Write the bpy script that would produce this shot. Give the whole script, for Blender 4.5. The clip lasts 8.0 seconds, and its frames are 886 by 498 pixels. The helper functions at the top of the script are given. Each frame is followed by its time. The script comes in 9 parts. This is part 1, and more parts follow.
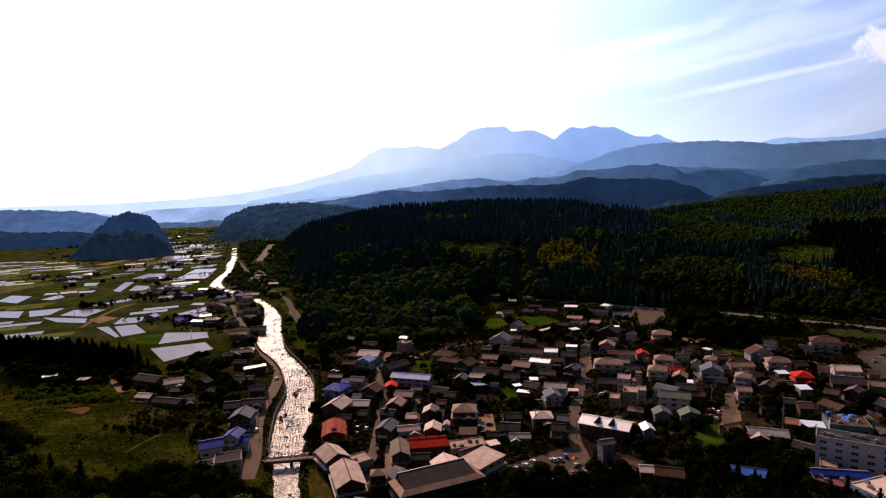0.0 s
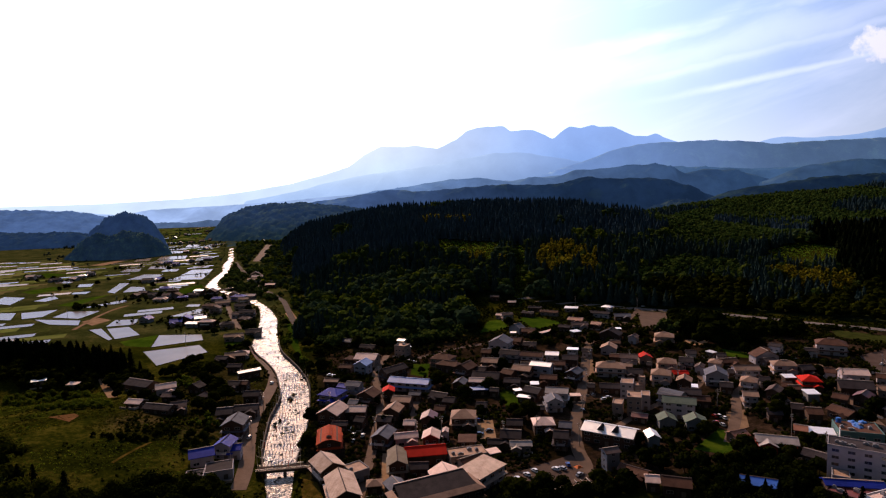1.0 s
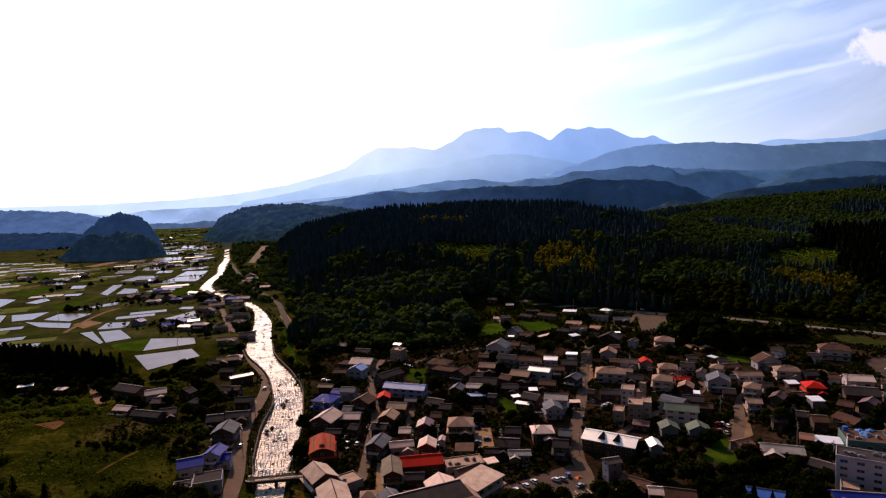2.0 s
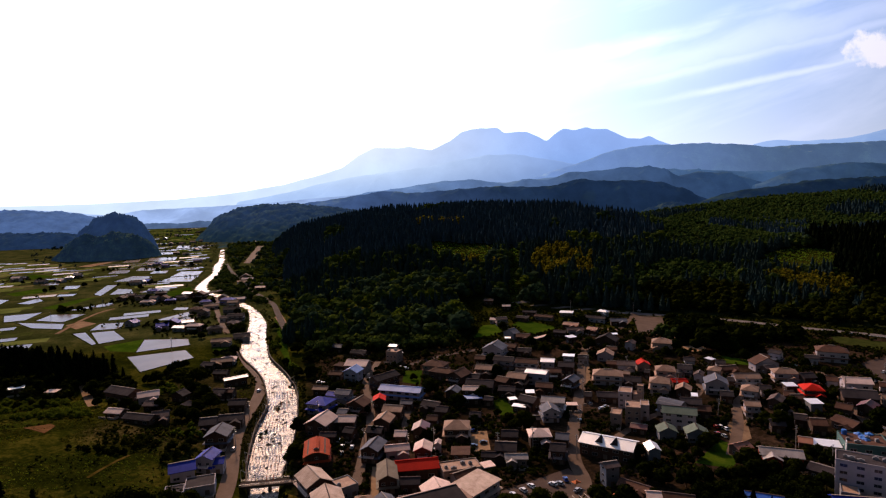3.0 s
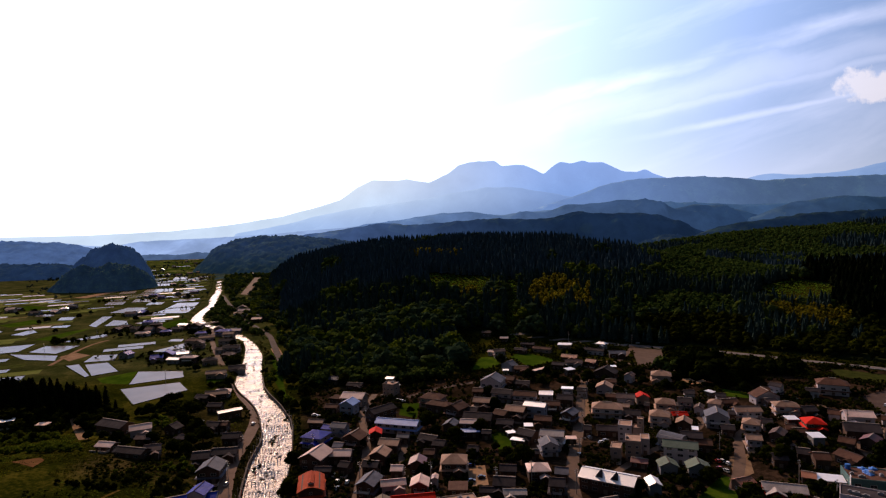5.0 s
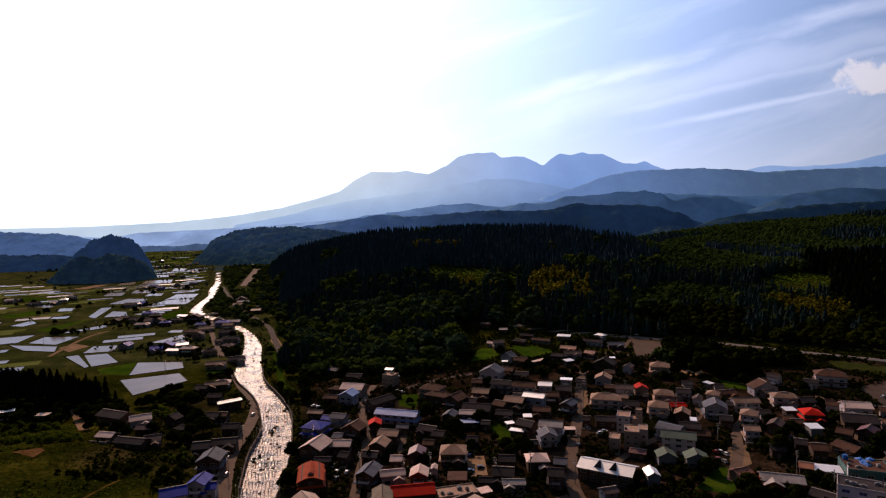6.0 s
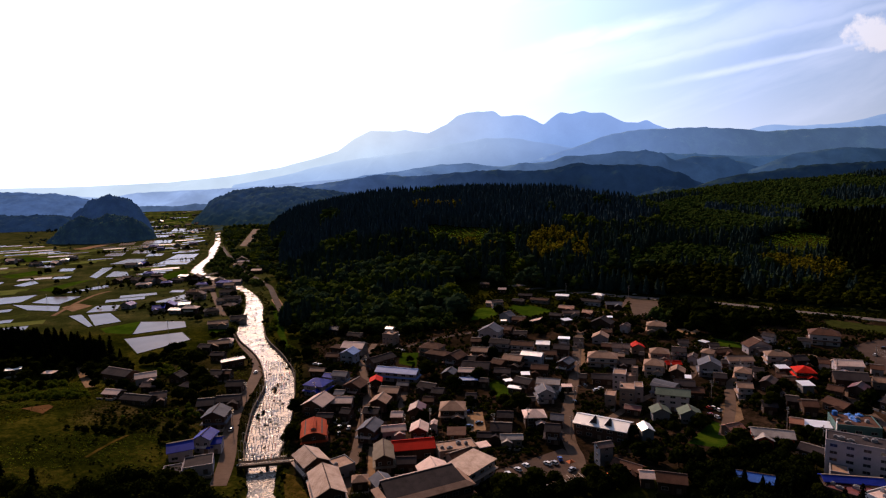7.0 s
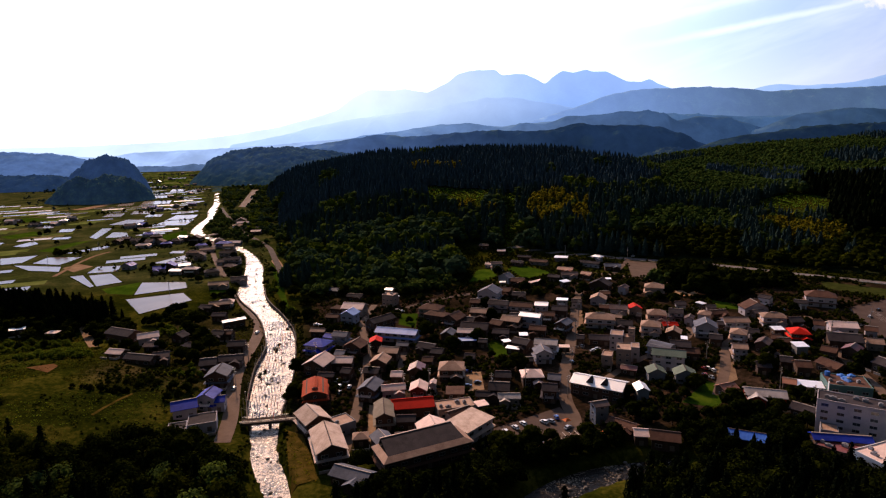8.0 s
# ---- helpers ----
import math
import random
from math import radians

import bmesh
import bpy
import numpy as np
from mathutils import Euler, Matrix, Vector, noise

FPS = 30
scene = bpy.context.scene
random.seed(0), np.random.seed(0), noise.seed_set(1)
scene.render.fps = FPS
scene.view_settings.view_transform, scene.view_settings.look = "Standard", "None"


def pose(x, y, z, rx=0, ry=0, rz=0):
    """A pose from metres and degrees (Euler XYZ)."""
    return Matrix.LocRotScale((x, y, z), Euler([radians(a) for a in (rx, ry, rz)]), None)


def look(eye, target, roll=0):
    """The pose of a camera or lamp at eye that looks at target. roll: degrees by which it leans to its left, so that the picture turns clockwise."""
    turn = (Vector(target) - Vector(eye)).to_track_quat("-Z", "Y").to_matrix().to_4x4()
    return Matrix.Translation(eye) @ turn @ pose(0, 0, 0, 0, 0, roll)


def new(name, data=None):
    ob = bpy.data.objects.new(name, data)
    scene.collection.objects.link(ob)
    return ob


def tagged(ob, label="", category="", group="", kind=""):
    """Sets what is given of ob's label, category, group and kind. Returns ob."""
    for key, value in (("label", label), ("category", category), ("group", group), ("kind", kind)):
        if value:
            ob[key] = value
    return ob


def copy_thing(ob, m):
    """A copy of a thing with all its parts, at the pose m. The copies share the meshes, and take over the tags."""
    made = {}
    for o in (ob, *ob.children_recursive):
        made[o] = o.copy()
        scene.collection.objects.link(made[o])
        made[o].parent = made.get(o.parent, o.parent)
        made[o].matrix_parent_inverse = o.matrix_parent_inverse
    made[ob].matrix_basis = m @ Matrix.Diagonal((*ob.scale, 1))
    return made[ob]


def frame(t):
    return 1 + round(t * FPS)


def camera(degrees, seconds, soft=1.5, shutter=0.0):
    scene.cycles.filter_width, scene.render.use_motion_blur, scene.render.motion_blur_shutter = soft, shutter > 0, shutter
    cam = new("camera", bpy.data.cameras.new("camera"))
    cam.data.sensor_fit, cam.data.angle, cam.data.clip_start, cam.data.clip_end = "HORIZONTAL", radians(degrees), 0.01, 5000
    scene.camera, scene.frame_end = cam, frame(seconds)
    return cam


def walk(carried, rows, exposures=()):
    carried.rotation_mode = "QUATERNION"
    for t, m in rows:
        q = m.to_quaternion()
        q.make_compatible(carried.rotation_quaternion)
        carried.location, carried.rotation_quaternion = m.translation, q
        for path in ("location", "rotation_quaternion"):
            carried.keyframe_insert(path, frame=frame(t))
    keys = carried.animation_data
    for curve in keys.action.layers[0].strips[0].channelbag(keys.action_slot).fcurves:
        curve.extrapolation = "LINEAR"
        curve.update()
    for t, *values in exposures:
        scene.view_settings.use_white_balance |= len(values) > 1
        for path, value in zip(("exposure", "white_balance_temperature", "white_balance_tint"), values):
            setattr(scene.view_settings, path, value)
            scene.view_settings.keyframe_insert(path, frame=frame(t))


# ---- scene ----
cam = camera(73.0, 8.0, soft=1.2)
# the drone: seconds, eye, target, roll
PATH = [
    (0, (-0.70, -19.32, 115.62), (2.75, 80.20, 106.47), -1.90),
    (0.5, (-0.60, -15.09, 115.63), (2.80, 84.43, 106.48), -1.95),
    (1, (-0.32, -10.74, 115.78), (3.38, 88.76, 106.57), -1.95),
    (1.5, (-0.06, -6.44, 115.91), (3.89, 93.06, 106.81), -1.90),
    (3, (0.32, -0.17, 116.28), (5.12, 99.31, 107.28), -1.70),
    (3.5, (0.26, -0.05, 116.16), (5.36, 99.41, 107.11), -1.68),
    (3.8, (0.26, -0.13, 115.99), (5.45, 99.46, 108.66), -1.63),
    (4, (0.26, -0.20, 115.86), (5.51, 99.47, 109.66), -1.60),
    (4.5, (0.43, -0.12, 115.70), (5.73, 99.48, 108.55), -1.60),
    (4.7, (0.40, -0.07, 115.66), (5.72, 99.60, 109.45), -1.59),
    (5.4, (0.30, 0.12, 115.47), (5.71, 99.96, 113.82), -1.54),
    (5.8, (0.24, 0.24, 115.38), (5.68, 100.02, 111.74), -1.51),
    (6, (0.22, 0.29, 115.33), (5.67, 100.01, 110.28), -1.50),
    (6.5, (0.16, -0.23, 115.49), (5.61, 99.27, 107.09), -1.50),
    (7, (0.10, -0.61, 115.63), (5.45, 98.56, 103.94), -1.50),
    (7.5, (0.09, -0.66, 115.72), (5.44, 98.06, 100.67), -1.45),
    (8, (0.26, -0.66, 116.06), (5.46, 97.55, 97.95), -1.40),
]
# the clip's camera stops down as it tilts up into the bright sky
EXPOSURES = [(0, -0.55), (1.5, -0.55), (3.5, -0.55), (4.5, -0.6), (6.0, -0.97), (7.0, -0.7), (8.0, -0.31)]
walk(cam, [(t, look(eye, target, roll)) for t, eye, target, roll in PATH], EXPOSURES)

# ---- light: hazy afternoon sun ahead and to the left ----
SUN_AZ, SUN_EL = radians(-17), radians(31)
SUN_DIR = Vector((math.sin(SUN_AZ) * math.cos(SUN_EL), math.cos(SUN_AZ) * math.cos(SUN_EL), math.sin(SUN_EL)))
sun_data = bpy.data.lights.new("sun", "SUN")
sun_data.energy, sun_data.angle, sun_data.color = 7.2, radians(0.6), (1.0, 0.63, 0.42)
sun = new("sun", sun_data)
sun.matrix_world = look((0, 0, 400), Vector((0, 0, 400)) - SUN_DIR)


def link(nt, a, b):
    nt.links.new(a, b)


def node(nt, kind, **values):
    n = nt.nodes.new(kind)
    for key, value in values.items():
        if key in n.inputs:
            n.inputs[key].default_value = value
    return n


def math_node(nt, op, a, b=None, clamp=False):
    n = nt.nodes.new("ShaderNodeMath")
    n.operation, n.use_clamp = op, clamp
    for slot, v in ((0, a), (1, b)):
        if v is None:
            continue
        if isinstance(v, (int, float)):
            n.inputs[slot].default_value = v
        else:
            nt.links.new(v, n.inputs[slot])
    return n.outputs[0]


def mix_node(nt, fac, a, b, blend="MIX"):
    n = nt.nodes.new("ShaderNodeMixRGB")
    n.blend_type = blend
    for slot, v in ((0, fac), (1, a), (2, b)):
        if isinstance(v, (int, float)):
            n.inputs[slot].default_value = v
        elif isinstance(v, tuple):
            n.inputs[slot].default_value = (*v[:3], 1)
        else:
            nt.links.new(v, n.inputs[slot])
    return n.outputs[0]


def ramp_node(nt, fac, stops):
    n = nt.nodes.new("ShaderNodeValToRGB")
    el = n.color_ramp.elements
    while len(el) < len(stops):
        el.new(0.5)
    for e, (p, c) in zip(el, stops):
        e.position = p
        e.color = (*c, 1) if isinstance(c, tuple) else (c, c, c, 1)
    nt.links.new(fac, n.inputs[0])
    return n.outputs[0]


world = bpy.data.worlds.new("world")
scene.world = world
world.use_nodes = True
wt = world.node_tree
wt.nodes.clear()
sky = wt.nodes.new("ShaderNodeTexSky")
sky.sky_type, sky.sun_disc = "NISHITA", False
sky.sun_elevation, sky.sun_rotation = SUN_EL, SUN_AZ
sky.air_density, sky.dust_density, sky.ozone_density = 1.0, 0.6, 2.0
coord = wt.nodes.new("ShaderNodeTexCoord")
direction = coord.outputs["Generated"]
dot = wt.nodes.new("ShaderNodeVectorMath")
dot.operation = "DOT_PRODUCT"
dot.inputs[1].default_value = SUN_DIR
link(wt, direction, dot.inputs[0])
toward = math_node(wt, "MAXIMUM", dot.outputs["Value"], 0.0)
# milky glare of the haze round the sun
glare = math_node(wt, "MULTIPLY", math_node(wt, "POWER", toward, 5.0), 2.0)
veil = math_node(wt, "MULTIPLY", math_node(wt, "POWER", toward, 2.0), 1.5)
# thin cirrus drawn out in long streaks, and a small cumulus
sep = wt.nodes.new("ShaderNodeSeparateXYZ")
link(wt, direction, sep.inputs[0])
ahead = math_node(wt, "MAXIMUM", sep.outputs[1], 0.08)
east, rise = math_node(wt, "DIVIDE", sep.outputs[0], ahead), math_node(wt, "DIVIDE", sep.outputs[2], ahead)
plane = wt.nodes.new("ShaderNodeCombineXYZ")
link(wt, east, plane.inputs[0])
link(wt, rise, plane.inputs[1])
turn = wt.nodes.new("ShaderNodeMapping")
turn.vector_type = "TEXTURE"
turn.inputs["Rotation"].default_value = (0, 0, radians(17))
turn.inputs["Scale"].default_value = (0.55, 0.085, 1)
link(wt, plane.outputs[0], turn.inputs[0])
streak = node(wt, "ShaderNodeTexNoise", Scale=1.0, Detail=6.0, Roughness=0.55, Distortion=0.35)
link(wt, turn.outputs[0], streak.inputs["Vector"])
cirrus = ramp_node(wt, streak.outputs["Fac"], [(0.47, 0.0), (0.74, 0.55)])
wisp = node(wt, "ShaderNodeTexNoise", Scale=5.0, Detail=5.0, Roughness=0.6)
link(wt, plane.outputs[0], wisp.inputs["Vector"])


def smooth_range(nt, value, lo, hi):
    n = nt.nodes.new("ShaderNodeMapRange")
    n.interpolation_type = "SMOOTHSTEP"
    n.inputs["From Min"].default_value, n.inputs["From Max"].default_value = lo, hi
    link(nt, value, n.inputs["Value"])
    return n.outputs[0]


# four long streaks fan out over the clear side: start, end, half width, density
for x0, y0, x1, y1, half, dense in ((0.20, 0.193, 0.64, 0.306, 0.026, 0.8), (0.20, 0.165, 0.60, 0.250, 0.06, 0.45), (0.36, 0.172, 0.767, 0.258, 0.016, 0.5), (0.45, 0.151, 0.74, 0.204, 0.010, 0.7)):
    line_at = math_node(wt, "ADD", math_node(wt, "MULTIPLY", math_node(wt, "SUBTRACT", east, x0), (y1 - y0) / (x1 - x0)), y0)
    off = math_node(wt, "ABSOLUTE", math_node(wt, "ADD", math_node(wt, "SUBTRACT", rise, line_at), math_node(wt, "MULTIPLY", math_node(wt, "SUBTRACT", wisp.outputs["Fac"], 0.5), 1.6 * half)))
    band = math_node(wt, "MULTIPLY", smooth_range(wt, off, half, 0.0), smooth_range(wt, east, x0 - 0.12, x0 + 0.08))
    band = math_node(wt, "MULTIPLY", math_node(wt, "MULTIPLY", band, dense), smooth_range(wt, streak.outputs["Fac"], 0.25, 0.55))
    cirrus = math_node(wt, "MAXIMUM", cirrus, band)
# one small cumulus high on the clear side
puff = node(wt, "ShaderNodeTexNoise", Scale=26.0, Detail=6.0, Roughness=0.62)
link(wt, plane.outputs[0], puff.inputs["Vector"])
du = math_node(wt, "DIVIDE", math_node(wt, "SUBTRACT", east, 0.797), 0.064)
dv = math_node(wt, "DIVIDE", math_node(wt, "SUBTRACT", rise, 0.224), 0.031)
rr = math_node(wt, "ADD", math_node(wt, "MULTIPLY", du, du), math_node(wt, "MULTIPLY", dv, dv))
cumulus = math_node(wt, "SUBTRACT", math_node(wt, "ADD", -0.75, math_node(wt, "MULTIPLY", puff.outputs["Fac"], 4.0)), rr)
cumulus = ramp_node(wt, cumulus, [(0.15, 0.0), (0.8, 0.95)])
# the lit haze is thick low down and thins out overhead
thin = wt.nodes.new("ShaderNodeMapRange")
for slot, v in (("From Min", 0.42), ("From Max", 0.80), ("To Min", 1.0), ("To Max", 0.12)):
    thin.inputs[slot].default_value = v
link(wt, sep.outputs[2], thin.inputs["Value"])
glare, veil = math_node(wt, "MULTIPLY", glare, thin.outputs[0]), math_node(wt, "MULTIPLY", veil, thin.outputs[0])
# haze and thin cloud scatter forwards: bright ahead, dim at the far side of the sky
forward = math_node(wt, "ADD", math_node(wt, "MULTIPLY", toward, 1.15), 0.06, True)
base = mix_node(wt, 1.0, sky.outputs[0], (0.032, 0.031, 0.030), "MULTIPLY")
low = math_node(wt, "POWER", math_node(wt, "SUBTRACT", 1.0, math_node(wt, "ABSOLUTE", sep.outputs[2])), 9.0)
low = math_node(wt, "MULTIPLY", math_node(wt, "MULTIPLY", low, 1.1), forward, True)
base = mix_node(wt, low, base, (1.25, 1.14, 1.08))
base = mix_node(wt, math_node(wt, "MULTIPLY", cirrus, forward), base, (1.15, 1.06, 1.10))
base = mix_node(wt, cumulus, base, (1.1, 0.90, 0.70))
white = wt.nodes.new("ShaderNodeCombineXYZ")
for i, (k, v) in enumerate(((1.0, 0.31), (1.0, 0.62), (1.02, 1.46))):
    link(wt, math_node(wt, "ADD", math_node(wt, "MULTIPLY", glare, k), math_node(wt, "MULTIPLY", veil, v)), white.inputs[i])
total = mix_node(wt, 1.0, base, white.outputs[0], "ADD")
back = node(wt, "ShaderNodeBackground", Strength=1.0)
link(wt, total, back.inputs[0])
wout = wt.nodes.new("ShaderNodeOutputWorld")
link(wt, back.outputs[0], wout.inputs[0])

# ---- materials ----
def material(name, colours, scale=1.0, rough=0.8, metal=0.0, bump=0.0, bump_scale=None, fine=6.0, stretch=None, spec=0.3, attr=None):
    """Noise at two scales runs between the colours; a random shade for each object or island."""
    m = bpy.data.materials.new(name)
    m.use_nodes = True
    nt = m.node_tree
    bsdf = nt.nodes["Principled BSDF"]
    tc = nt.nodes.new("ShaderNodeTexCoord")
    vec = tc.outputs["Object"]
    if stretch:
        mp = nt.nodes.new("ShaderNodeMapping")
        mp.inputs["Scale"].default_value = stretch
        link(nt, vec, mp.inputs[0])
        vec = mp.outputs[0]
    big = node(nt, "ShaderNodeTexNoise", Scale=scale, Detail=4.0, Roughness=0.6)
    small = node(nt, "ShaderNodeTexNoise", Scale=scale * fine, Detail=3.0, Roughness=0.7)
    link(nt, vec, big.inputs["Vector"])
    link(nt, vec, small.inputs["Vector"])
    info = nt.nodes.new("ShaderNodeObjectInfo")
    v = math_node(nt, "ADD", math_node(nt, "MULTIPLY", big.outputs["Fac"], 0.65), math_node(nt, "MULTIPLY", small.outputs["Fac"], 0.35))
    n = len(colours)
    col = ramp_node(nt, v, [(0.32 + 0.36 * i / max(1, n - 1), c) for i, c in enumerate(colours)])
    shade = math_node(nt, "ADD", math_node(nt, "MULTIPLY", info.outputs["Random"], 0.35), 0.82)
    sh = nt.nodes.new("ShaderNodeCombineXYZ")
    for i in range(3):
        link(nt, shade, sh.inputs[i])
    col = mix_node(nt, 1.0, col, sh.outputs[0], "MULTIPLY")
    link(nt, col, bsdf.inputs["Base Color"])
    bsdf.inputs["Roughness"].default_value = rough
    bsdf.inputs["Metallic"].default_value = metal
    bsdf.inputs["Specular IOR Level"].default_value = spec
    if bump:
        b = node(nt, "ShaderNodeBump", Strength=bump, Distance=0.1)
        bn = node(nt, "ShaderNodeTexNoise", Scale=bump_scale or scale * fine, Detail=4.0)
        link(nt, vec, bn.inputs["Vector"])
        link(nt, bn.outputs["Fac"], b.inputs["Height"])
        link(nt, b.outputs[0], bsdf.inputs["Normal"])
    return m


def roof_material(name, colours, pitch=0.3, rough=0.55, metal=0.0, along=0, spec=0.5):
    """Courses of tile or seams of sheet metal as relief, with weathered patches."""
    m = material(name, colours, scale=0.25, rough=rough, metal=metal, fine=9.0, spec=spec)
    nt = m.node_tree
    bsdf = nt.nodes["Principled BSDF"]
    tc = nt.nodes.new("ShaderNodeTexCoord")
    wave = node(nt, "ShaderNodeTexWave", Scale=1.0 / pitch / 6.283 * 2, Distortion=0.4, Detail=1.0)
    wave.bands_direction = "XYZ"[along]
    link(nt, tc.outputs["Object"], wave.inputs["Vector"])
    b = node(nt, "ShaderNodeBump", Strength=0.6, Distance=0.05)
    link(nt, wave.outputs["Fac"], b.inputs["Height"])
    link(nt, b.outputs[0], bsdf.inputs["Normal"])
    return m


def leaf_material(name, dark, light, through_light=0.25):
    """Foliage: each clump its own shade, some light passes through."""
    m = bpy.data.materials.new(name)
    m.use_nodes = True
    nt = m.node_tree
    bsdf = nt.nodes["Principled BSDF"]
    geo = nt.nodes.new("ShaderNodeNewGeometry")
    tc = nt.nodes.new("ShaderNodeTexCoord")
    big = node(nt, "ShaderNodeTexNoise", Scale=0.02, Detail=2.0)
    each = node(nt, "ShaderNodeTexNoise", Scale=0.11, Detail=1.0)
    for n in (big, each):
        link(nt, tc.outputs["Object"], n.inputs["Vector"])
    v = math_node(nt, "ADD", math_node(nt, "MULTIPLY", geo.outputs["Random Per Island"], 0.22), math_node(nt, "MULTIPLY", big.outputs["Fac"], 0.35))
    v = math_node(nt, "ADD", v, math_node(nt, "MULTIPLY", each.outputs["Fac"], 0.43))
    col = ramp_node(nt, v, [(0.32, dark), (0.56, tuple(0.4 * a + 0.6 * b * 0.6 for a, b in zip(dark, light))), (0.70, light)])
    link(nt, col, bsdf.inputs["Base Color"])
    bsdf.inputs["Roughness"].default_value = 0.7
    bsdf.inputs["Specular IOR Level"].default_value = 0.0
    tr = nt.nodes.new("ShaderNodeBsdfTranslucent")
    link(nt, col, tr.inputs[0])
    mx = node(nt, "ShaderNodeMixShader", Fac=through_light)
    link(nt, bsdf.outputs[0], mx.inputs[1])
    link(nt, tr.outputs[0], mx.inputs[2])
    link(nt, mx.outputs[0], nt.nodes["Material Output"].inputs[0])
    return m


def water_material(name, colour, wave_scale, strength, rough=0.05, detail=4.0, foam_glitter=None, spread=0.0, crest=(0.66, 0.56, 0.48), deep=0.3):
    m = bpy.data.materials.new(name)
    m.use_nodes = True
    nt = m.node_tree
    bsdf = nt.nodes["Principled BSDF"]
    tc = nt.nodes.new("ShaderNodeTexCoord")
    n1 = node(nt, "ShaderNodeTexNoise", Scale=wave_scale, Detail=detail, Roughness=0.65, Distortion=0.6)
    link(nt, tc.outputs["Object"], n1.inputs["Vector"])
    n2 = node(nt, "ShaderNodeTexNoise", Scale=wave_scale * 0.12, Detail=3.0)
    link(nt, tc.outputs["Object"], n2.inputs["Vector"])
    col = mix_node(nt, n2.outputs["Fac"], tuple(c * 0.6 for c in colour), tuple(c * 1.4 for c in colour))
    bsdf.inputs["Roughness"].default_value = rough
    if foam_glitter:
        # broken white water and painted sun glitter: pale patches over a dark bed
        n3 = node(nt, "ShaderNodeTexNoise", Scale=foam_glitter, Detail=6.0, Roughness=0.7, Distortion=1.2)
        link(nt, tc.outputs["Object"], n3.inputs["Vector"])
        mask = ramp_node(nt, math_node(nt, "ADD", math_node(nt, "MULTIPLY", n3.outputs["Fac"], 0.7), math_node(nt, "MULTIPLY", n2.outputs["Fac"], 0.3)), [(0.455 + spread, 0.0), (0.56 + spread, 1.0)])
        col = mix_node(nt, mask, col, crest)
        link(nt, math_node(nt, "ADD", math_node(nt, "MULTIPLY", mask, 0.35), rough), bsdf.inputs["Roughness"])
    link(nt, col, bsdf.inputs["Base Color"])
    bsdf.inputs["IOR"].default_value = 1.33
    b = node(nt, "ShaderNodeBump", Strength=strength, Distance=deep)
    link(nt, n1.outputs["Fac"], b.inputs["Height"])
    link(nt, b.outputs[0], bsdf.inputs["Normal"])
    return m


def far_material(name, forest, airlight, glow, scale, fade=None, fields=0.0, low=None, rise=(0, 400)):
    """Backdrop of distant wooded slopes: kilometres of lit haze put in as a glow, brighter towards the sun."""
    m = bpy.data.materials.new(name)
    m.use_nodes = True
    nt = m.node_tree
    bsdf = nt.nodes["Principled BSDF"]
    tc = nt.nodes.new("ShaderNodeTexCoord")
    n1 = node(nt, "ShaderNodeTexNoise", Scale=scale, Detail=8.0, Roughness=0.68)
    link(nt, tc.outputs["Object"], n1.inputs["Vector"])
    col = ramp_node(nt, n1.outputs["Fac"], [(0.36, tuple(c * 0.25 for c in forest)), (0.52, forest), (0.66, tuple(c * 2.6 for c in forest))])
    if fields:
        n2 = node(nt, "ShaderNodeTexNoise", Scale=scale * 0.45, Detail=2.0)
        link(nt, tc.outputs["Object"], n2.inputs["Vector"])
        col = mix_node(nt, ramp_node(nt, n2.outputs["Fac"], [(0.60, 0.0), (0.64, fields)]), col, (0.07, 0.10, 0.025))
    link(nt, col, bsdf.inputs["Base Color"])
    bsdf.inputs["Roughness"].default_value = 1.0
    bsdf.inputs["Specular IOR Level"].default_value = 0.0
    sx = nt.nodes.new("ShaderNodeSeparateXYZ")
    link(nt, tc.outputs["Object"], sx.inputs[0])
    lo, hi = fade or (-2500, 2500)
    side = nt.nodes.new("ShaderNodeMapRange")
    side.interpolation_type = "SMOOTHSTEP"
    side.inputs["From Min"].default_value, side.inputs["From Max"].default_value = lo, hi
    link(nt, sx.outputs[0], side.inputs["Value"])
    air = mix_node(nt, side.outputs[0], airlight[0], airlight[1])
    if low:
        # the haze glow takes its own colour towards the foot of the slopes
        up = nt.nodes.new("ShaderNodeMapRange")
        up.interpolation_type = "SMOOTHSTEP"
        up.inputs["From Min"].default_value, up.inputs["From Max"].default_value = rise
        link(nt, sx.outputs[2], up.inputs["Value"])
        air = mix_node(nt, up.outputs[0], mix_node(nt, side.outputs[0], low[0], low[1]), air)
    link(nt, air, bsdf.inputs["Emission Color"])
    # noise makes the haze glow patchy, to suggest woods and clearings
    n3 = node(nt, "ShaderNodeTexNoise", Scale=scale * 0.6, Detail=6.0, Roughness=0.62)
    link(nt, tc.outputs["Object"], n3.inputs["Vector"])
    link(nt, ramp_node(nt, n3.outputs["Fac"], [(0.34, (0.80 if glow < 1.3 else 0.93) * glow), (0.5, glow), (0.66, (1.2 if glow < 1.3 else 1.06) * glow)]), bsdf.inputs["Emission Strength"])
    return m


